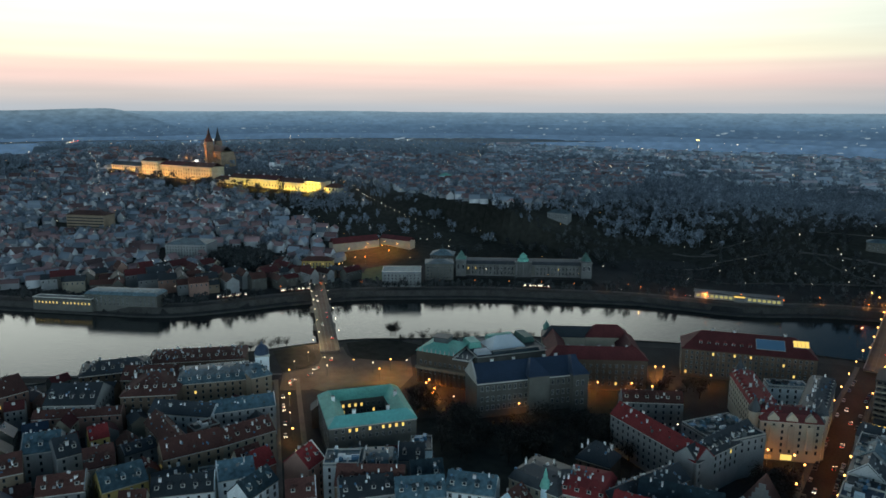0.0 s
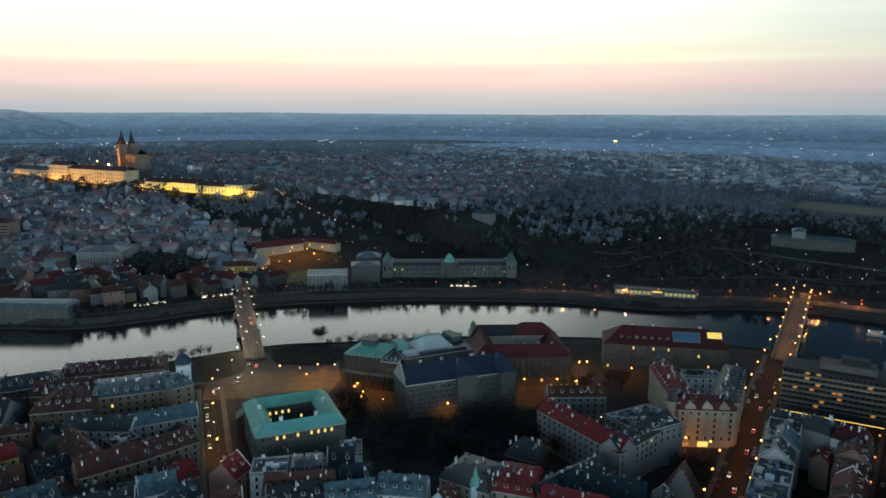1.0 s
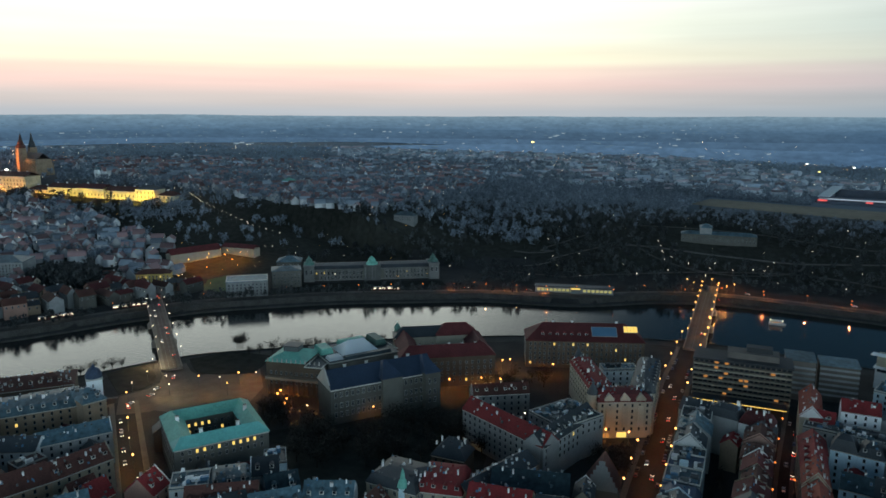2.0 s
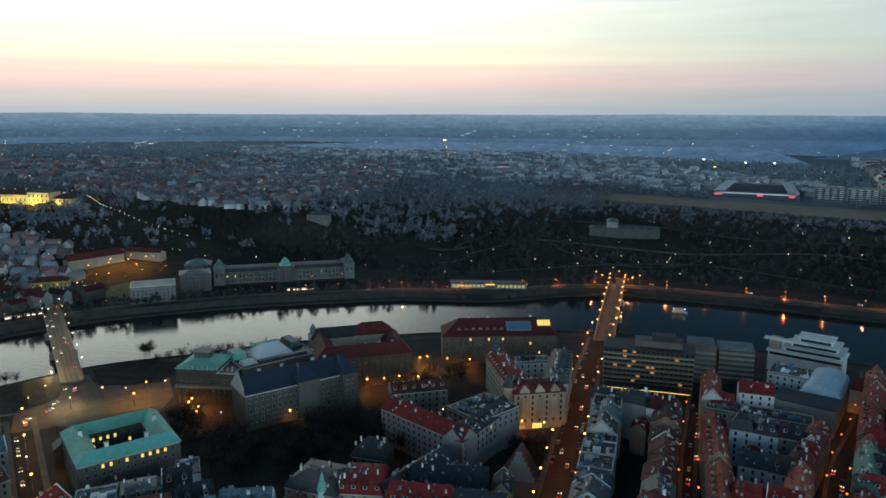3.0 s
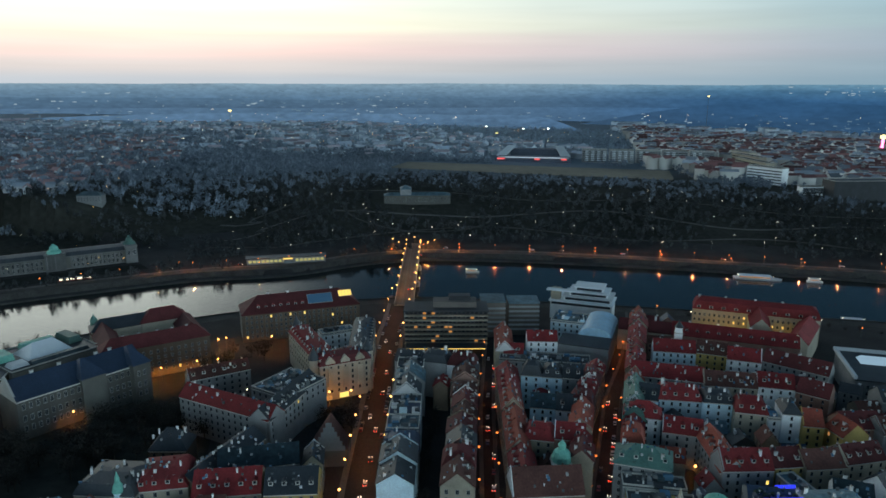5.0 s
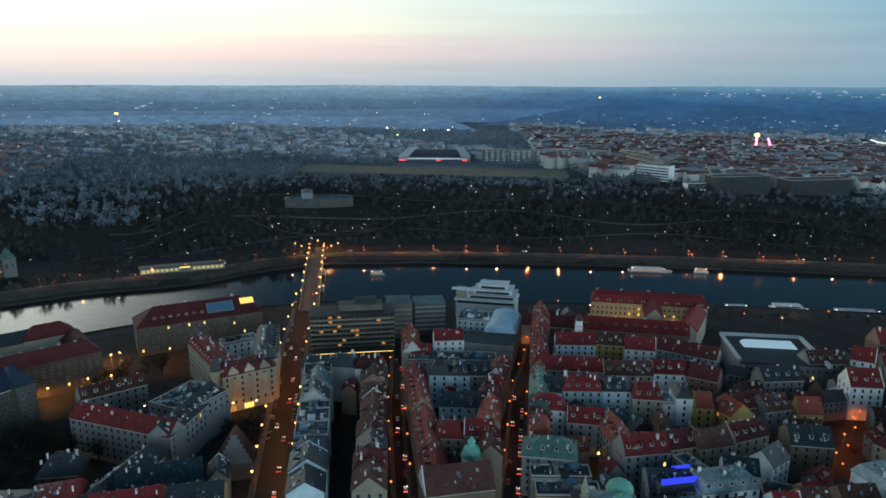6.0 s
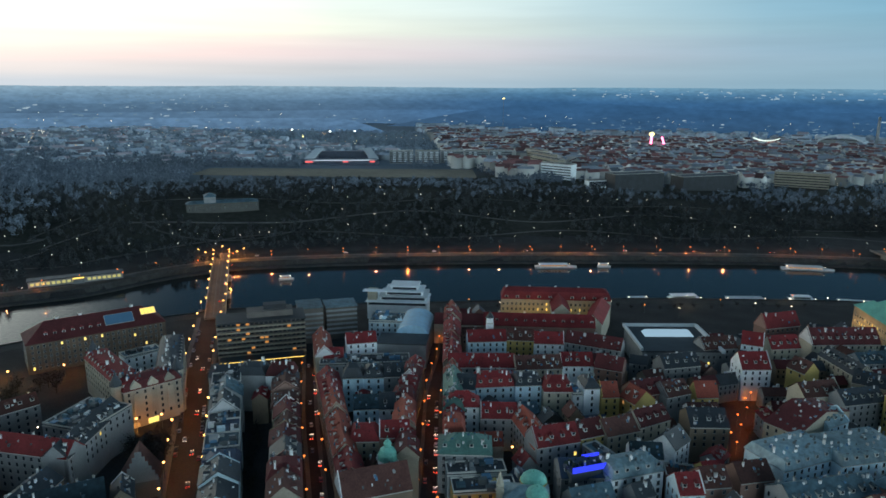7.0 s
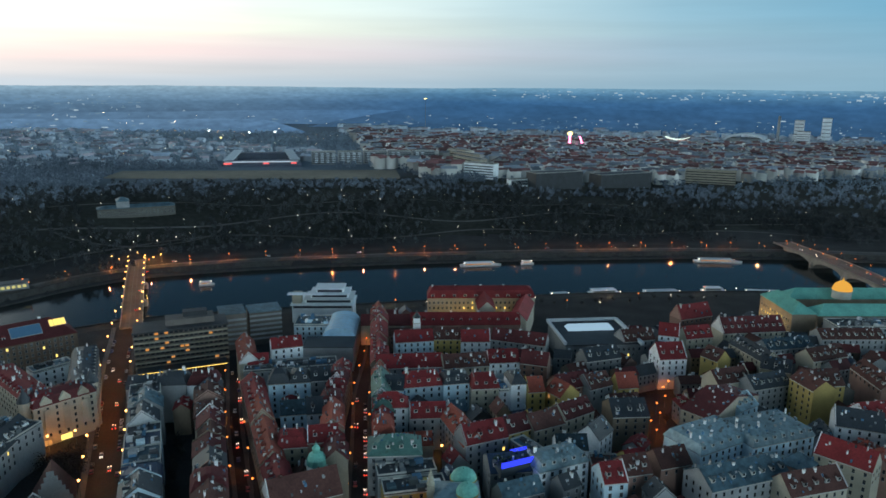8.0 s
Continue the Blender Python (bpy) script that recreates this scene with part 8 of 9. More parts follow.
def lights_stuff(name, pts, radius, mat, label):
    """Joined lamp globes, each an octahedron."""
    o = np.array([(1, 0, 0), (-1, 0, 0), (0, 1, 0), (0, -1, 0), (0, 0, 1), (0, 0, -1)], dtype=float)
    f = np.array([(0, 2, 4), (2, 1, 4), (1, 3, 4), (3, 0, 4), (2, 0, 5), (1, 2, 5), (3, 1, 5), (0, 3, 5)])
    v = (pts[:, None, :] + o[None] * np.asarray(radius).reshape(-1, 1, 1)).reshape(-1, 3)
    t = (f[None] + 6 * np.arange(len(pts))[:, None, None]).reshape(-1, 3)
    tagged(new(name, mesh_from_arrays(name, v, t, [mat])), label, "lights", kind="stuff")


def glowing_fronts(name, pts, wide, high, mat, label):
    """Joined far house fronts, low and wide, turned to the river."""
    d = pts[:, :2] - np.array([EYE_X, EYE_Y])
    d /= np.linalg.norm(d, axis=1, keepdims=True)
    u = np.stack([-d[:, 1], d[:, 0], np.zeros(len(d))], -1) * np.asarray(wide).reshape(-1, 1) / 2
    w = np.stack([d[:, 0], d[:, 1], np.zeros(len(d))], -1) * 4
    z = np.array([0, 0, 1.0]) * np.asarray(high).reshape(-1, 1)
    v = np.stack([pts - u, pts + u, pts + u + z, pts - u + z, pts - u + w, pts + u + w, pts + u + w + z, pts - u + w + z], 1).reshape(-1, 3)
    f = np.array([(0, 1, 2, 3), (5, 4, 7, 6), (3, 2, 6, 7), (4, 0, 3, 7), (1, 5, 6, 2)])
    t = (f[None] + 8 * np.arange(len(pts))[:, None, None]).reshape(-1, 4)
    tagged(new(name, mesh_from_arrays(name, v, t, [mat])), label, "houses", kind="stuff")


def city_lights():
    g = np.random.default_rng(41)
    for name, n, az0, az1, d0, d1, mat, lo, hi, up, label in (
            ("far_street_lights", 650, -56, 80, 1450, 2280, M_LAMPWHITE, 0.25, 0.6, 16, "white street lights of the far quarters"),
            ("far_sodium_lights", 420, -56, 80, 1450, 2280, M_LAMP, 0.25, 0.6, 14, "orange street lights of the far quarters"),
            ("lesser_town_lights", 260, 28, 80, 720, 1500, M_LAMPWHITE, 0.2, 0.42, 13, "white lights among the houses below the castle"),
            ("lesser_town_sodium_lights", 150, 28, 80, 720, 1500, M_LAMP, 0.2, 0.42, 10, "orange lights among the houses below the castle")):
        x, y, r = polar(n, az0, az1, d0, d1, g)
        k = beside(FAR_BANK, x, y) > 40
        x, y, r = x[k], y[k], r[k]
        # lights gather along streets
        x = x + 25 * np.sin(y * 0.02)
        pts = np.stack([x, y, land(x, y) + g.uniform(6, up, len(x))], -1)
        lights_stuff(name, pts, g.uniform(lo, hi, len(x)), mat, label)
    # glowing fronts and specks on the hills of the horizon; they gather in a few bright quarters
    # the fronts' paleness at dusk is put in as emission
    pale, dim = glow("glowing_pale_front", (0.62, 0.84, 1.0), 0.40), glow("glowing_dusky_front", (0.42, 0.72, 1.0), 0.22)
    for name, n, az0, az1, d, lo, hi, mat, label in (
            ("plain_fronts", 330, 2, 82, 2935, 0.012, 0.032, dim, "pale glowing house fronts scattered on the far plain"),
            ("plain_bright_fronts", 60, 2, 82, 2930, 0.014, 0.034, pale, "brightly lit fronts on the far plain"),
            ("rolling_fronts", 420, 4, 82, 2305, 0.036, 0.062, dim, "pale glowing house fronts of the rolling plain"),
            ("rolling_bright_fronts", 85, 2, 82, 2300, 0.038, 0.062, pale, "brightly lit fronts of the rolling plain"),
            ("ridge_top_fronts", 170, -58, -20, 2735, 0.005, 0.016, pale, "pale glowing slab blocks along the top of the far ridge"),
            ("ridge_foot_fronts", 150, -58, 2, 2700, 0.042, 0.060, dim, "pale glowing house fronts at the foot of the wooded ridge"),
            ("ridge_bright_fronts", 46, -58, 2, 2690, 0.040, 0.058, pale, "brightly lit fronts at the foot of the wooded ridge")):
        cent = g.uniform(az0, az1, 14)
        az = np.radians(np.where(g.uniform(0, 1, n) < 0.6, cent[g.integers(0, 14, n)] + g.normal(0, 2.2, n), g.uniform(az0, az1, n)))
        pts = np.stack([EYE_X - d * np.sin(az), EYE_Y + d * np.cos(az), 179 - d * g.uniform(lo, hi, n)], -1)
        glowing_fronts(name, pts, 3 + 14 * g.uniform(0, 1, n) ** 2, g.uniform(1.2, 4.2, n), mat, label)
    for name, n, az0, az1, d, lo, hi in (("hillside_lights", 90, 2, 82, 2295, 0.034, 0.062), ("ridge_lights", 70, -58, 2, 2685, 0.040, 0.060)):
        az = np.radians(g.uniform(az0, az1, n))
        pts = np.stack([EYE_X - d * np.sin(az), EYE_Y + d * np.cos(az), 179 - d * g.uniform(lo, hi, n)], -1)
        lights_stuff(name, pts, g.uniform(0.35, 0.8, n), M_LAMPWHITE, "white lights on the far hillsides")


city_lights()


def climbing_lights(name, a, b, n, mat, label):
    g = np.random.default_rng(int(abs(a[0])))
    u = np.linspace(0, 1, n) + g.uniform(-0.01, 0.01, n)
    x, y = a[0] + (b[0] - a[0]) * u, a[1] + (b[1] - a[1]) * u + 5 * np.sin(u * 6)
    lights_stuff(name, np.stack([x, y, land(x, y) + 15], -1), g.uniform(0.35, 0.6, n), mat, label)


climbing_lights("hill_street_lamps", (-2150, 330), (-1720, 150), 22, M_LAMPWHITE, "white lamps along the street that climbs the hill")
climbing_lights("hill_tail_lights", (-2130, 334), (-1760, 176), 16, M_REDLIGHT, "red tail lights along the street that climbs the hill")
climbing_lights("lane_lamps", (-1400, 72), (-1090, -32), 16, M_LAMPWHITE, "white lamps of a steep lane below the castle")

# ---- trees that stand singly ----


def tree_meshes(seed, h=11.0):
    g = random.Random(seed)
    trunk = Shape()
    limbs = []

    def limb(a, b, r0, r1):
        a, b = Vector(a), Vector(b)
        d = (b - a).normalized()
        u = d.orthogonal().normalized()
        w = d.cross(u)
        v = [tuple(p + (u * math.cos(k * 1.2566) + w * math.sin(k * 1.2566)) * r) for p, r in ((a, r0), (b, r1)) for k in range(5)]
        trunk.add(v, [(k, (k + 1) % 5, 5 + (k + 1) % 5, 5 + k) for k in range(5)], M_BARK)
    limb((0, 0, -0.5), (0.1, 0.1, h * 0.35), 0.32, 0.22)
    for k in range(8):
        a = k * 0.785 + g.uniform(-0.3, 0.3)
        out, up = g.uniform(0.16, 0.36) * h, g.uniform(0.55, 0.95) * h
        mid = (math.cos(a) * out * 0.4, math.sin(a) * out * 0.4, h * 0.35 + (up - h * 0.35) * 0.45)
        end = (math.cos(a) * out, math.sin(a) * out, up)
        limb((0.1, 0.1, h * g.uniform(0.25, 0.35)), mid, 0.16, 0.10)
        limb(mid, end, 0.10, 0.03)
        limbs += [mid, end, [(p + q) / 2 for p, q in zip(mid, end)]]
    n = 420
    gg = np.random.default_rng(seed)
    base = np.array(limbs)[gg.integers(0, len(limbs), n)] + gg.normal(0, 1, (n, 3)) * np.array([0.11, 0.11, 0.09]) * h
    base[:, 2] = np.maximum(base[:, 2], h * 0.22)
    t = base[:, None, :] + gg.normal(0, 0.34, (n, 3, 3))
    crown = mesh_from_arrays("crown", t.reshape(-1, 3), np.arange(3 * n).reshape(-1, 3), [M_TWIG])
    return trunk.data("trunk"), crown


TREES = []
for k in range(4):
    tm, cm = tree_meshes(60 + k)
    t0 = thing("tree", pose(-300 + k, -150 + k, 0), "bare dark street tree with a rounded twiggy crown", "tree", "town trees")
    part("trunk", tm, t0)
    part("crown", cm, t0)
    TREES.append(t0)


def plant(x, y, g, lo=0.8, hi=1.25):
    s = g.uniform(lo, hi)
    c = copy_thing(TREES[g.randrange(4)], pose(x, y, 0, 0, 0, g.uniform(0, 360)))
    c.scale = (s * g.uniform(0.9, 1.1), s * g.uniform(0.9, 1.1), s)


g = random.Random(77)
for i in range(80):      # the old cemetery and the gardens round it
    u, v = g.random(), g.random()
    x, y = -162 + u * 92 + v * 26, -240 + u * 66 - v * 40
    plant(x, y, g, 0.9, 1.4)
for i in range(16):
    plant(g.uniform(-100, -62), g.uniform(-140, -95), g, 0.7, 1.0)
for i in range(14):
    plant(-186 + g.uniform(-12, 12), -236 + g.uniform(-9, 9), g, 0.8, 1.1)
for i in range(13):
    plant(-280 + i * 6.2 + g.uniform(-1, 1), -158 + i * 6.0 + g.uniform(-1, 1), g, 0.75, 1.0)
for i in range(14):
    plant(-338 - i * 2.6 + g.uniform(-1, 1), -222 - i * 6.4 + g.uniform(-1, 1), g, 0.6, 0.95)
for i in range(10):
    plant(6 + g.uniform(-10, 10), -196 + g.uniform(-14, 12), g, 0.8, 1.1)
for i in range(24):
    plant(236 + i * 11 + g.uniform(-3, 3), 8 - i * 1.6 + g.uniform(-4, 4), g, 0.35, 0.5)
for i in range(16):
    plant(58 + g.uniform(-3, 3), -270 + i * 6, g, 0.5, 0.8)
for i in range(22):
    plant(g.uniform(260, 470), g.uniform(-230, -120), g, 0.5, 0.8)
for i in range(10):
    plant(-226 + i * 5, -276 + g.uniform(-2, 2) + i * 3, g, 0.55, 0.75)

# ---- street lamps ----


def lamp_kind(height, radius, mat, label, group):
    top = thing("street_lamp", pose(-262, -222, 0), label, "street lamp", group)
    pole = part("pole", Shape().turned([(0.16, -0.3), (0.12, 1.2), (0.07, height - radius * 1.2), (0.2, height - radius * 1.15), (0.28, height - radius * 0.8)], M_STEEL, 6), top)
    part("globe", Shape().turned([(radius * 0.35, height - radius * 0.9), (radius, height), (radius * 0.75, height + radius * 0.6), (radius * 0.1, height + radius)], mat, 8), pole)
    return top


LAMP_BIG = lamp_kind(8.5, 0.60, M_LAMP, "tall street lamp with glowing orange globe", "street lamps")
LAMP_WHITE = lamp_kind(7.5, 0.34, M_LAMPWHITE, "street lamp with warm white globe", "street lamps")
LAMP_WHITE.matrix_world = pose(-250, -215, 0)
LAMP_DIM = lamp_kind(7.0, 0.55, glow("dim_sodium_lamp", (1.0, 0.25, 0.05), 1.9), "embankment lamp with dull orange globe", "embankment lamps")
LAMP_DIM.matrix_world = pose(-225, 110, 0.3)
LAMP_PARK = lamp_kind(7.0, 0.32, M_LAMPWHITE, "small park lamp beside a path", "park lamps")
LAMP_PARK.matrix_world = pose(-60, 262, ground_at(-60, 262))
SODIUM, WARM = (1.0, 0.36, 0.07), (1.0, 0.70, 0.38)


def set_lamp(kind, x, y, z=None, watts=0, colour=SODIUM):
    z = max(0.0, ground_at(x, y)) if z is None else z
    copy_thing(kind, pose(x, y, z))
    if watts:
        lamp_light("SPOT", Matrix.Translation((x, y, z + 6.2)), watts * 1.7, colour, 0.3, angle=174)


av = resample([(43, -320), (32, -259), (21, -150), (11, -50), (8, 10), (6, 40)], 21)
nv = normals(av)
for i, (p, q) in enumerate(zip(av, nv)):
    for s in (-1, 1):
        set_lamp(LAMP_BIG, *(p + q * s * 8.6))
    # added light over mid-road, without a fixture, in place of the two lamps' own
    lamp_light("SPOT", Matrix.Translation((p[0], p[1], 8.6)), 1700, (1.0, 0.30, 0.06), 0.3, angle=172)
for i in range(7):
    for s in (-1, 1):
        x, y = 8.6 - i * 2.5 + s * 7.0, 44 + i * 26 + s * 5
        set_lamp(LAMP_BIG, x, y, 3.2 + 2.2 * math.sin(math.pi * i / 6), watts=2200 if (i + (s > 0)) % 3 == 0 else 0)
for x, y in ((-25, 219), (7, 219), (-34, 233), (13, 231), (-11, 245), (-18, 228), (-2, 229)):
    set_lamp(LAMP_BIG, x, y, watts=2500)
for pts, step, w in (([(90, -262), (85, -160), (84.5, -70)], 13, 420), ([(130, -290), (136, -262), (151, -183), (158, -140), (174, -91), (190, -18)], 12, 460)):
    p = resample(pts, step)
    q = normals(p)
    for i in range(len(p)):
        set_lamp(LAMP_DIM, *(p[i] + q[i] * (4.6 if i % 2 else -4.6)), watts=w if i % 2 == 1 else 0, colour=(1.0, 0.25, 0.06))
p = resample(FAR_BANK[6:18], 30)
q = normals(p)
for i in range(len(p)):
    set_lamp(LAMP_DIM, *(p[i] + q[i] * 17.5), 0.4, watts=4200 if p[i][0] > -240 else 0, colour=(1.0, 0.23, 0.06))
    if p[i][0] > -150 and i % 2 == 0:
        set_lamp(LAMP_DIM, *(p[i] + q[i] * 3), 0.2)
# square, concert hall and the street to the stone bridge
for x, y, k, w in ((-243.5, -204.4, LAMP_BIG, 9000), (-236, -222, LAMP_BIG, 6000), (-209, -176, LAMP_BIG, 0), (-228, -190, LAMP_BIG, 3600), (-198, -214, LAMP_BIG, 8000), (-186, -222, LAMP_BIG, 3600), (-318, -213, LAMP_WHITE, 9000),
                   (-300, -232, LAMP_WHITE, 0), (-292, -250, LAMP_WHITE, 0), (-279, -264, LAMP_BIG, 4200), (-262, -276, LAMP_WHITE, 0), (-246, -288, LAMP_BIG, 4200), (-225, -303, LAMP_WHITE, 0), (-205, -316, LAMP_BIG, 4200), (-180, -335, LAMP_WHITE, 0),
                   (-269, -240, LAMP_WHITE, 9000), (-119, -162, LAMP_WHITE, 900), (-100, -94, LAMP_BIG, 6500), (-86, -128, LAMP_BIG, 5500), (-137, -170, LAMP_WHITE, 0), (-150, -196, LAMP_WHITE, 0), (-170, -222, LAMP_WHITE, 0),
                   (-52, -168, LAMP_WHITE, 0), (-70, -222, LAMP_BIG, 900), (-38, -90, LAMP_BIG, 1200), (-20, -78, LAMP_BIG, 1200), (-30, -240, LAMP_BIG, 1500), (-8, -246, LAMP_BIG, 1200), (8, -165, LAMP_BIG, 220), (-4, -168, LAMP_BIG, 220), (-14, -166, LAMP_BIG, 0)):
    set_lamp(k, x, y, 0.0, w, SODIUM if k is LAMP_BIG else WARM)
for i in range(5):
    set_lamp(LAMP_WHITE, -236 + i * 4.2, -196 + i * 6.5, 0)
# stone bridge and its far head
for i in range(8):
    for s in (-1, 1):
        u = i / 7
        x, y = -323 - 176 * u + s * 4.4, -194 + 125 * u + s * 6.2
        set_lamp(LAMP_WHITE, x, y, 1.8 + 1.2 * math.sin(math.pi * u), watts=3600 if (i + (s > 0)) % 3 == 0 else 0, colour=WARM)
for x, y, w in ((-508, -58, 2200), (-518, -68, 2200), (-505, -30, 2500), (-506, 10, 2500), (-508, 50, 6000), (-530, 60, 7000), (-540, 74, 7000), (-548, 52, 6000), (-522, 78, 6000), (-520, 95, 5000), (-548, 22, 6000), (-538, 40, 5000), (-552, 70, 4000)):
    set_lamp(LAMP_BIG, x, y, None, w)
hr = resample(HILL_ROAD[3:], 9)
for i, p in enumerate(hr):
    set_lamp(LAMP_WHITE, p[0] + 5, p[1] - 5, None, 0)
# the narrow street between the eastern blocks
for i, (x, y) in enumerate(((338, -187), (330, -194), (324, -205), (314, -212), (309, -223), (299, -230), (296, -240), (286, -246))):
    set_lamp(LAMP_DIM, x, y, 0.0, 520, (1.0, 0.20, 0.035))
# near quay, behind the town
for i in range(16):
    set_lamp(LAMP_WHITE if i % 3 else LAMP_DIM, 214 + i * 23, 18 - i * 2.6 - (i % 4) * 11, 0.1, 700 if i % 4 == 0 else 0, WARM)
for i in range(8):
    for s in (-1, 1):
        u = i / 7
        set_lamp(LAMP_DIM, 664 + 36 * u + s * 9.6, -50 + 162 * u - s * 2.1, 4.2 + 2.0 * math.sin(math.pi * u), 3000 if i % 2 and s > 0 else 0, (1.0, 0.26, 0.09))
# park paths, in long sweeps along the slope
for off, step, x0, x1 in ((72, 44, -220, 760), (105, 34, -200, 700), (150, 32, -240, 820), (205, 36, -260, 860), (255, 40, -250, 500)):
    p = resample([q for q in FAR_BANK if -420 < q[0] < 1200], step)
    q = normals(p)
    for i in range(len(p)):
        s = p[i] + q[i] * (off + 9 * math.sin(i * 1.7 + off))
        if x0 < s[0] < x1:
            set_lamp(LAMP_PARK, s[0], s[1])
for a in range(9):       # the round path above the bridge head
    t = math.pi * (a / 8)
    set_lamp(LAMP_PARK, -20 + 62 * math.cos(t), 322 + 34 * math.sin(-t))
lamp_light("AREA", look((500, -160, 3), (478, -118, 18)), 2600, GOLD, 20, 2)
lamp_light("AREA", look((470, -100, 3), (490, -110, 18)), 2600, GOLD, 20, 2)
lamp_light("AREA", look((247, -42, 3), (249, -24, 14)), 1300, GOLD, 34, 2)
lamp_light("AREA", look((292, -54, 3), (293, -36, 14)), 1100, GOLD, 22, 2)
lamp_light("AREA", look((-2, -170, 1), (0, -158, 12)), 900, SODIUM, 22, 2)

# ---- cars ----
PAINTS = [material("car_paint_%s" % n, c, rough=0.3, vary=0.03, bump=0, specular=0.6) for n, c in (("silver", (0.35, 0.36, 0.37)), ("black", (0.02, 0.02, 0.022)), ("white", (0.6, 0.6, 0.6)), ("red", (0.25, 0.03, 0.03)), ("blue", (0.05, 0.08, 0.17)))]
M_TYRE = material("tyre_rubber", (0.02, 0.02, 0.02), rough=0.9, vary=0.1)
HEAD_OFF, TAIL_OFF = material("lamp_glass", (0.5, 0.5, 0.5), rough=0.2), material("red_lamp_glass", (0.2, 0.01, 0.01), rough=0.2)
M_HEAD = glow("headlight", (1.0, 0.86, 0.66), 8)
WHEEL = Shape().add([(0.33 * math.cos(a * 0.628), s, 0.33 + 0.33 * math.sin(a * 0.628)) for s in (-0.11, 0.11) for a in range(10)], [tuple(range(10)), tuple(range(19, 9, -1))] + [(a, 10 + a, 10 + (a + 1) % 10, (a + 1) % 10) for a in range(10)], M_TYRE).data("wheel")


def car_kind(paint, on, word):
    top = thing("car", pose(30, -330, 0.05), "%s hatchback car %s" % (word, "driving with its lights on" if on else "parked at the kerb"), "car", "cars")
    b = Shape()
    prof = [(-2.15, 0.35), (-2.2, 0.75), (-1.95, 0.98), (0.95, 0.98), (1.95, 0.80), (2.15, 0.6), (2.15, 0.35)]
    n = len(prof)
    b.add([(x, y, z) for y in (-0.86, 0.86) for x, z in prof], [tuple(range(n)), tuple(range(2 * n - 1, n - 1, -1))] + [(i, i + n, (i + 1) % n + n, (i + 1) % n) for i in range(n)], paint)
    body = part("body", b, top)
    c = Shape()
    c.add([(-1.9, -0.8, 0.98), (0.95, -0.8, 0.98), (0.95, 0.8, 0.98), (-1.9, 0.8, 0.98), (-1.45, -0.62, 1.46), (0.15, -0.62, 1.46), (0.15, 0.62, 1.46), (-1.45, 0.62, 1.46)], [(0, 1, 5, 4), (1, 2, 6, 5), (2, 3, 7, 6), (3, 0, 4, 7)], M_GLASS)
    c.box(-1.5, -0.64, 1.46, 0.2, 0.64, 1.5, paint)
    part("cabin", c, top)
    for x in (-1.35, 1.35):
        for y in (-0.8, 0.8):
            part("wheel", WHEEL, top, at=pose(x, y, 0))
    k = 0.16 if on else 0.12
    for y in (-0.62, 0.62):
        part("headlight", Shape().box(2.12, y - k, 0.55, 2.2, y + k, 0.55 + 2 * k, M_HEAD if on else HEAD_OFF), body)
        part("tail_light", Shape().box(-2.26, y - k, 0.62, -2.18, y + k, 0.62 + 2 * k, M_REDLIGHT if on else TAIL_OFF), body)
    return top


PARKED = [car_kind(p, False, w) for p, w in zip(PAINTS, ("silver", "black", "white", "red", "blue"))]
DRIVING = [car_kind(p, True, w) for p, w in zip(PAINTS[:3], ("silver", "black", "white"))]
for i, c in enumerate(PARKED + DRIVING):
    c.matrix_world = pose(*(av[1] + nv[1] * (5.6 if i % 2 else -5.6) + np.array([0, i * 6.5])), 0.05, 0, 0, 97)


def heading(d):
    return math.degrees(math.atan2(d[1], d[0]))


g = random.Random(5)
fine = resample([(36, -285), (32, -259), (21, -150), (11, -50), (9, -10)], 6.4)
nf = normals(fine)
for i in range(10, len(fine)):
    for s in (-1, 1):
        if g.random() < 0.32:
            p = fine[i] + nf[i] * s * 5.7
            copy_thing(PARKED[g.randrange(5)], pose(p[0], p[1], 0.05, 0, 0, heading((nf[i][1], -nf[i][0])) + g.choice((0, 180))))


def drive(pts, n, z, both=2.6, seed=1, top=None):
    g = random.Random(seed)
    p = resample(pts, 5)
    q = normals(p)
    for k in range(n):
        i = int((k + g.uniform(0.1, 0.9)) / n * (len(p) - 1))
        s = g.choice((-1, 1))
        at = p[i] + q[i] * s * both
        ang = heading((q[i][1], -q[i][0]))
        copy_thing(DRIVING[g.randrange(3)], pose(at[0], at[1], z(i / len(p)) if callable(z) else z, 0, 0, ang if s < 0 else ang + 180))


drive([(-323, -194), (-499, -69)], 9, lambda u: 1.68 + 1.2 * math.sin(math.pi * u), 2.8, 3)
drive([(-281, -262), (-281, -232), (-306, -208)], 5, 0.06, 2.8, 4)
drive([(-280, -266), (-230, -300), (-165, -345)], 9, 0.06, 2.8, 5)
drive([(30, -240), (21, -150), (11, -50)], 7, 0.06, 2.2, 6)
drive([(8, 44), (2, 206)], 4, lambda u: 3.08 + 2.2 * math.sin(math.pi * u), 2.4, 7)
drive([(664, -50), (700, 112)], 5, lambda u: 4.1 + 2 * math.sin(math.pi * u), 4, 8)
far_road = [tuple(p + n * 26.5) for p, n in zip(far_line, normals(far_line)) if -300 < p[0] < 640]
drive(far_road, 16, 0.33, 2.6, 9)
drive([tuple(p) for p in hr[1:-1]], 1, lambda u: ground_at(*hr[4]) + 0.6, 2.0, 10)
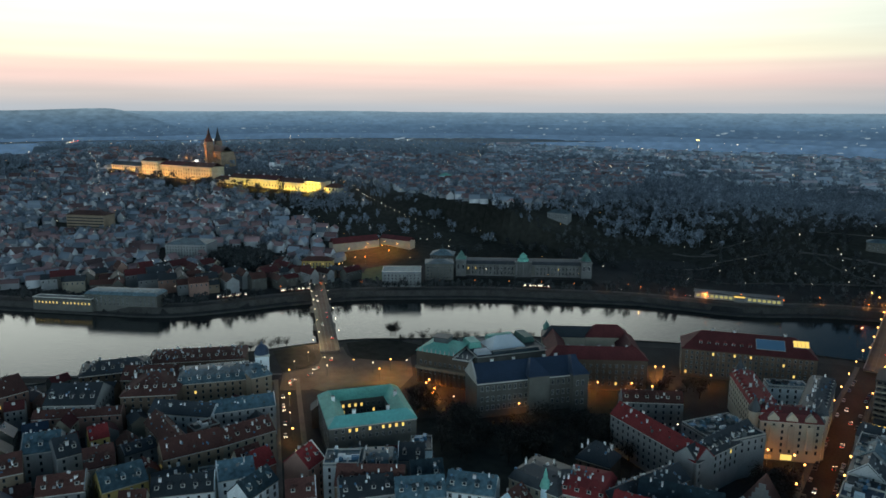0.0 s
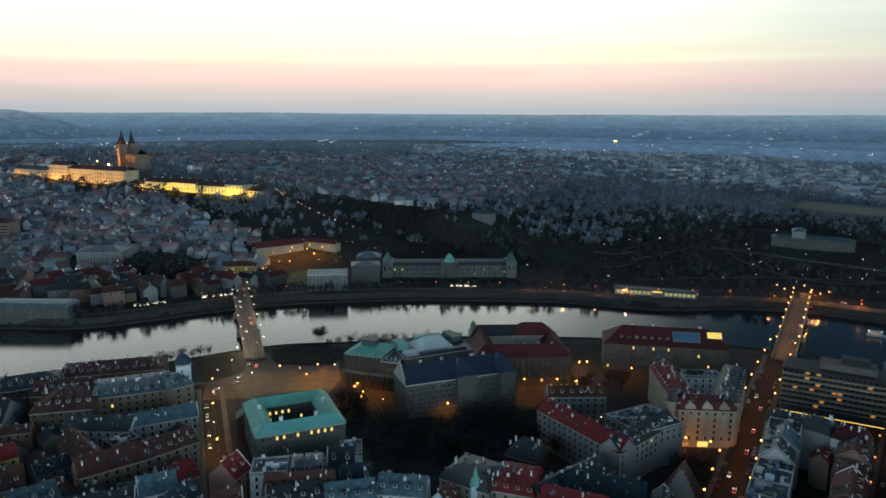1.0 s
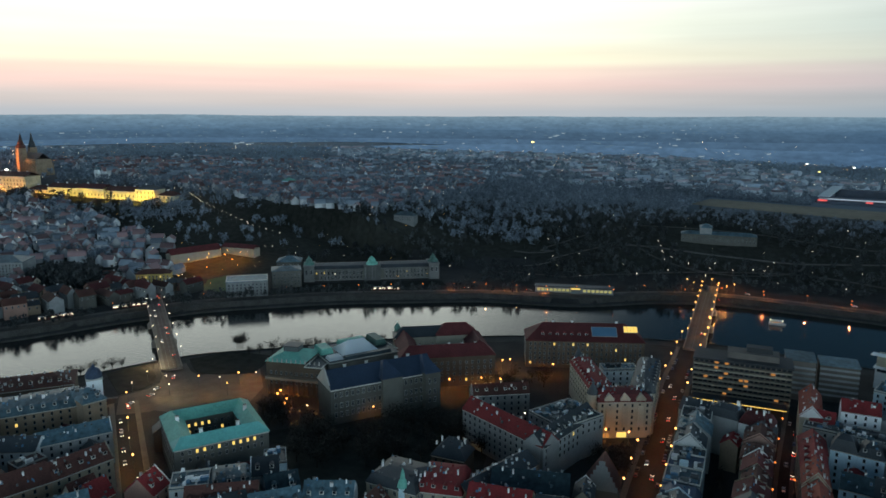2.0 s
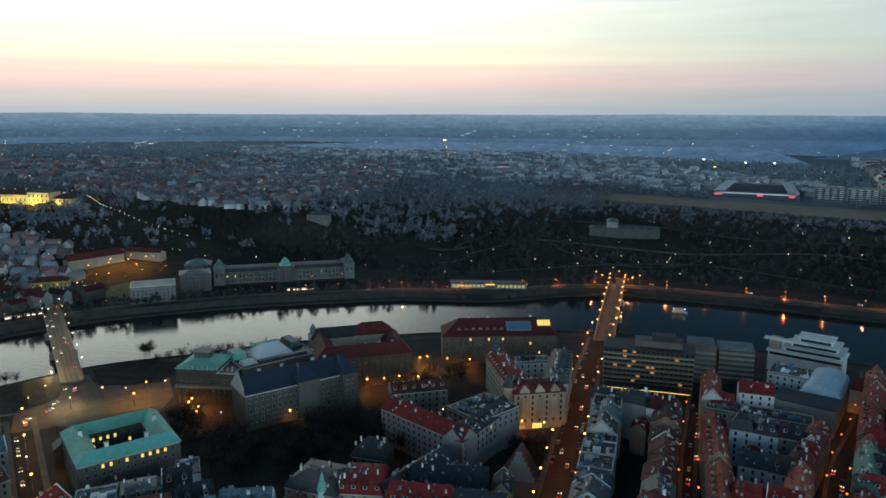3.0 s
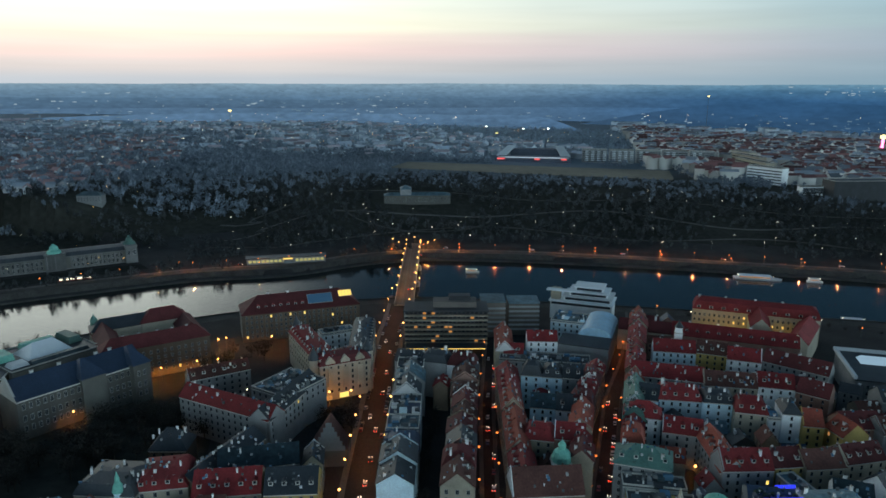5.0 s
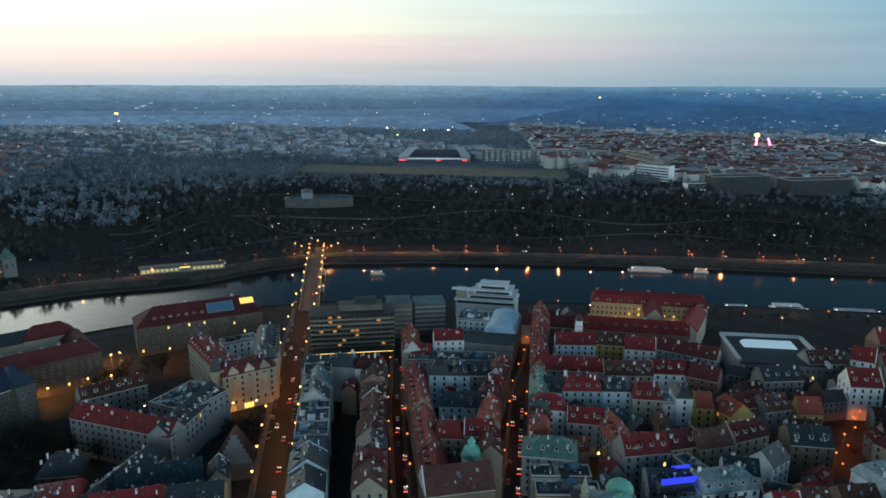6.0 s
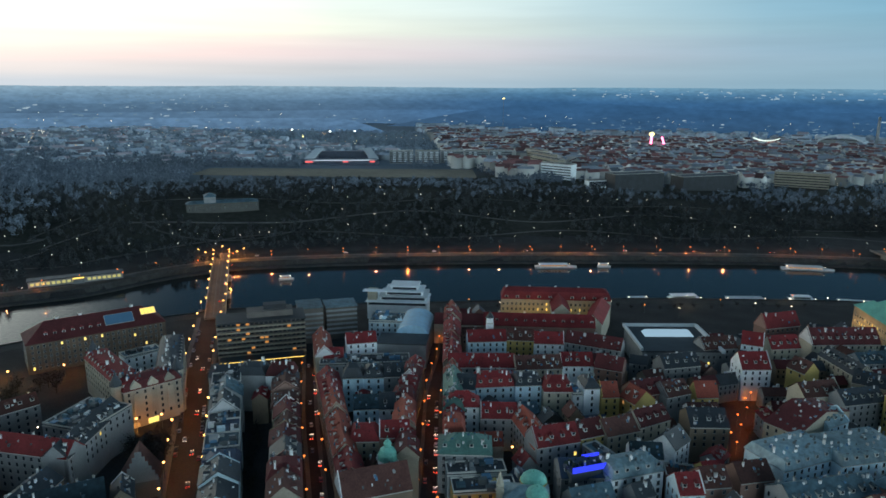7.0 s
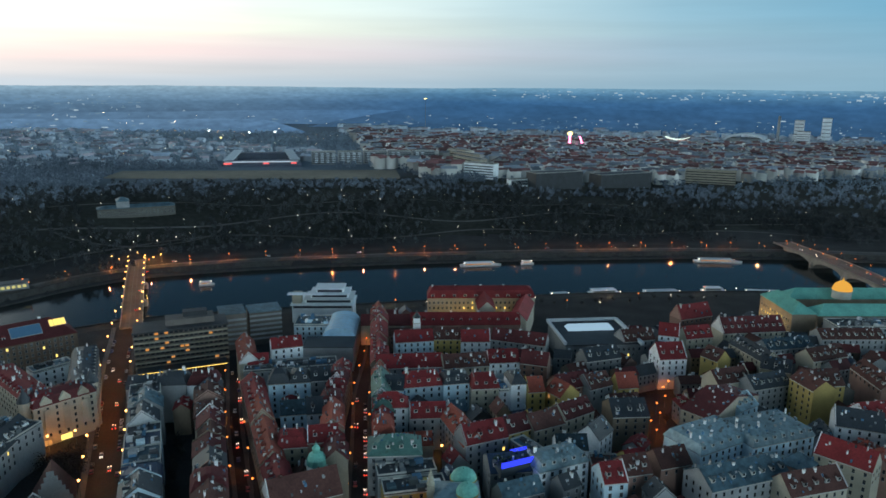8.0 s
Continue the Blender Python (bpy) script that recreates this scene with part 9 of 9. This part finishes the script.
for i in range(0, 26, 2):
    kind = DRIVING[i % 3] if i % 4 else PARKED[g.randrange(5)]
    copy_thing(kind, pose(90 - 5 * i / 26 + g.choice((-1.6, 1.6)), -258 + i * 7.0, 0.05, 0, 0, 90 + g.uniform(-2, 2)))
    u = i / 26
    kind = PARKED[g.randrange(5)] if i % 4 else DRIVING[i % 3]
    copy_thing(kind, pose(139.5 + 18.5 * u + g.choice((-2.4, 2.4)), -247 + 105 * u, 0.05, 0, 0, 80 + g.uniform(-2, 2)))

# ---- boats and a tram ----


def boat(x, y, angle, l, label, decks=1):
    top = thing("river_boat", pose(x, y, WATER_LEVEL, 0, 0, angle), label, "boat", "river boats")
    w = l * 0.075 + 1.6
    st = [(-l / 2, 0.75), (-l / 2 + 1.5, 1.0), (l * 0.3, 1.0), (l * 0.44, 0.6), (l / 2, 0.05)]
    s = Shape()
    v = []
    for px, k in st:
        v += [(px, -w * k, 1.5), (px, w * k, 1.5), (px, w * k * 0.8, -0.6), (px, -w * k * 0.8, -0.6)]
    f = [(0, 1, 2, 3)[::-1]] + [(4 * i + j, 4 * i + 4 + j, 4 * i + 4 + (j + 1) % 4, 4 * i + (j + 1) % 4)[::-1] for i in range(4) for j in range(4)]
    part("hull", s.add(v, f, PAINTS[2]), top)
    for k in range(decks):
        a, b = -l * 0.40 + k * 2, l * 0.26 - k * 3
        z = 1.5 + k * 2.6
        part("cabin", Shape().box(a, -w * 0.8, z, b, w * 0.8, z + 2.3, WALL["white"]), top)
        part("window_band", Shape().box(a + 0.8, -w * 0.8 - 0.06, z + 0.9, b - 0.8, -w * 0.8 - 0.01, z + 1.7, M_LITWARM if k == 0 else M_GLASS), top)
        part("deck_roof", Shape().box(a - 0.6, -w * 0.9, z + 2.3, b + 0.6, w * 0.9, z + 2.55, M_CANVAS), top)
    part("mast", Shape().turned([(0.08, 1.5 + decks * 2.6), (0.05, 5.5 + decks * 2.6)], M_STEEL, 6, l * 0.1), top)
    for px in (-l * 0.42, l * 0.3):
        part("deck_lamp", Shape().turned([(0.1, 4.2), (0.35, 4.5), (0.1, 4.9)], M_LAMPWHITE, 6, px, -w * 0.7), top)


boat(337, 156, -8, 44, "white passenger boat moored at the far quay", 1)
boat(388, 150, -9, 14, "small white motor boat at the far quay", 1)
boat(595, 106, -20, 52, "long blue-white passenger boat moored at the far quay", 1)
boat(412, 22, -7, 40, "white two-deck passenger boat with lit windows", 2)
boat(466, 13, -10, 46, "white passenger boat with lit windows at the near quay", 1)
boat(513, 2, -14, 30, "white two-deck boat moored at the near quay", 2)
boat(556, -12, -22, 40, "low white passenger boat at the near quay", 1)
boat(370, 30, -6, 22, "dark barge with small cabin at the near quay", 1)
boat(60, 150, 5, 14, "small dark boat near the bridge", 1)


def tram(x, y, angle, z=0.4):
    top = thing("tram", pose(x, y, z, 0, 0, angle), "lit tram on the embankment road", "tram", "trams")
    for k in (-1, 1):
        c = k * 7.6
        part("car_body", Shape().box(c - 7.2, -1.25, 0.5, c + 7.2, 1.25, 3.2, PAINTS[3]), top)
        part("car_roof", Shape().box(c - 6.9, -1.0, 3.2, c + 6.9, 1.0, 3.5, WALL["white"]), top)
        part("window_band", Shape().box(c - 6.8, -1.32, 1.6, c + 6.8, -1.26, 2.7, glow("tram_light", (1.0, 0.85, 0.6), 2.0)), top)
    for px in (-12, -4, 4, 12):
        part("bogie", Shape().box(px - 1.2, -1.0, 0.0, px + 1.2, 1.0, 0.5, M_STEEL), top)


for i in (24, 28, 44):
    p, n = far_line[i + 12], normals(far_line)[i + 12]
    tram(p[0] + n[0] * 22, p[1] + n[1] * 22, heading((n[1], -n[0])))
# roof garden between two strips of blue light
t = thing("lit_roof_frame", pose(204, -270.5, 20.6, 0, 0, 8), "roof garden of dark shrubs framed by glowing blue strips", "roof terrace")
part("terrace_frame", Shape().box(-9.8, -5.6, -4, 9.8, 6, 0.2, M_STEEL), t)
part("light_strip", Shape().box(-9, -5.4, 0.2, 9.4, -4.8, 2.6, M_BLUELIGHT), t)
part("light_strip", Shape().box(1, 5.2, 0.2, 9.4, 5.8, 1.5, M_BLUELIGHT), t)
garden = Shape()
g = random.Random(15)
for i in range(22):
    r = g.uniform(0.7, 1.3)
    garden.turned([(r * 0.5, 0.2), (r, 0.2 + r * 0.7), (r * 0.75, 0.2 + r * 1.3), (0.05, 0.2 + r * 1.7)], M_PINE, 7, -8 + i * 0.76 + g.uniform(-0.3, 0.3), g.uniform(-3.2, 3.6))
part("shrub_bed", garden, t, "dark clipped evergreen shrubs")


# corner house with a zinc roof between two green copper domes and a pale pinnacle
def domed_house():
    top = thing("domed_corner_house", pose(173.5, -283.5, 0, 0, 0, -15), "yellow corner house with green copper domes and lit front", "house")
    part("wall", Shape().box(-9, -7, -1, 9, 6, 18.4, WALL["yellow"]), top)
    rs, _ = roof_shape("hip", 18, 13, 18.8, 3.2, ROOF["zinc"])
    for i, v in enumerate(rs.v):
        rs.v[i] = (v[0], v[1] - 0.5, v[2])
    part("roof", rs, top)
    part("cornice", Shape().box(-9.4, -7.5, 17.4, 9.4, -7.01, 18.3, M_TRIM), top)
    for x, y, r, z in ((4.2, -3.6, 4.6, 19.2), (3.2, 6.8, 5.4, 19.6)):
        drum = part("drum", Shape().turned([(r * 0.98, 10), (r * 0.98, z), (r * 1.08, z + 0.1), (r * 1.08, z + 0.7)], WALL["yellow"], 20, x, y), top)
        part("dome", Shape().turned([(r * 1.03, z + 0.7), (r * 0.98, z + 1.6), (r * 0.86, z + 2.7), (r * 0.62, z + 3.7), (r * 0.30, z + 4.3), (0.4, z + 4.5), (0.25, z + 5.0), (0.02, z + 5.4)], ROOF["copper"], 20, x, y), drum, "green copper dome")
    part("pinnacle", Shape().box(-12.2, -3.2, -1, -9.02, 0.2, 22, WALL["cream"]).turned([(1.5, 22), (1.7, 22.4), (1.1, 24.5), (1.2, 25), (0.5, 27), (0.05, 29.5)], WALL["cream"], 10, -10.6, -1.5), top, "pale stone pinnacle")
    window_grid(top, 17, 4, 4.0, 3.9, 5, pose(0, -7, 0), lit=0.25, seed=31)


domed_house()
for x, y in ((153, -276), (160, -277), (166.5, -279), (146, -275)):
    set_lamp(LAMP_DIM, x, y, 5.0, watts=800, colour=(1.0, 0.42, 0.08))
set_lamp(LAMP_BIG, 183, -229, watts=900)
# warm street lamps round the university, the law faculty and the gardens
for x, y, w in ((-115, -145, 3600), (-98, -132, 3600), (-96, -90, 3000), (-66, -84, 2600), (-15, -160, 2200), (-22, -168, 0), (-9, -152, 0), (-196, -219, 1800), (-182, -228, 1500), (-133, -206, 900), (-28, -150, 0), (-21, -225, 900)):
    set_lamp(LAMP_BIG, x, y, watts=w, colour=(1.0, 0.36, 0.08))
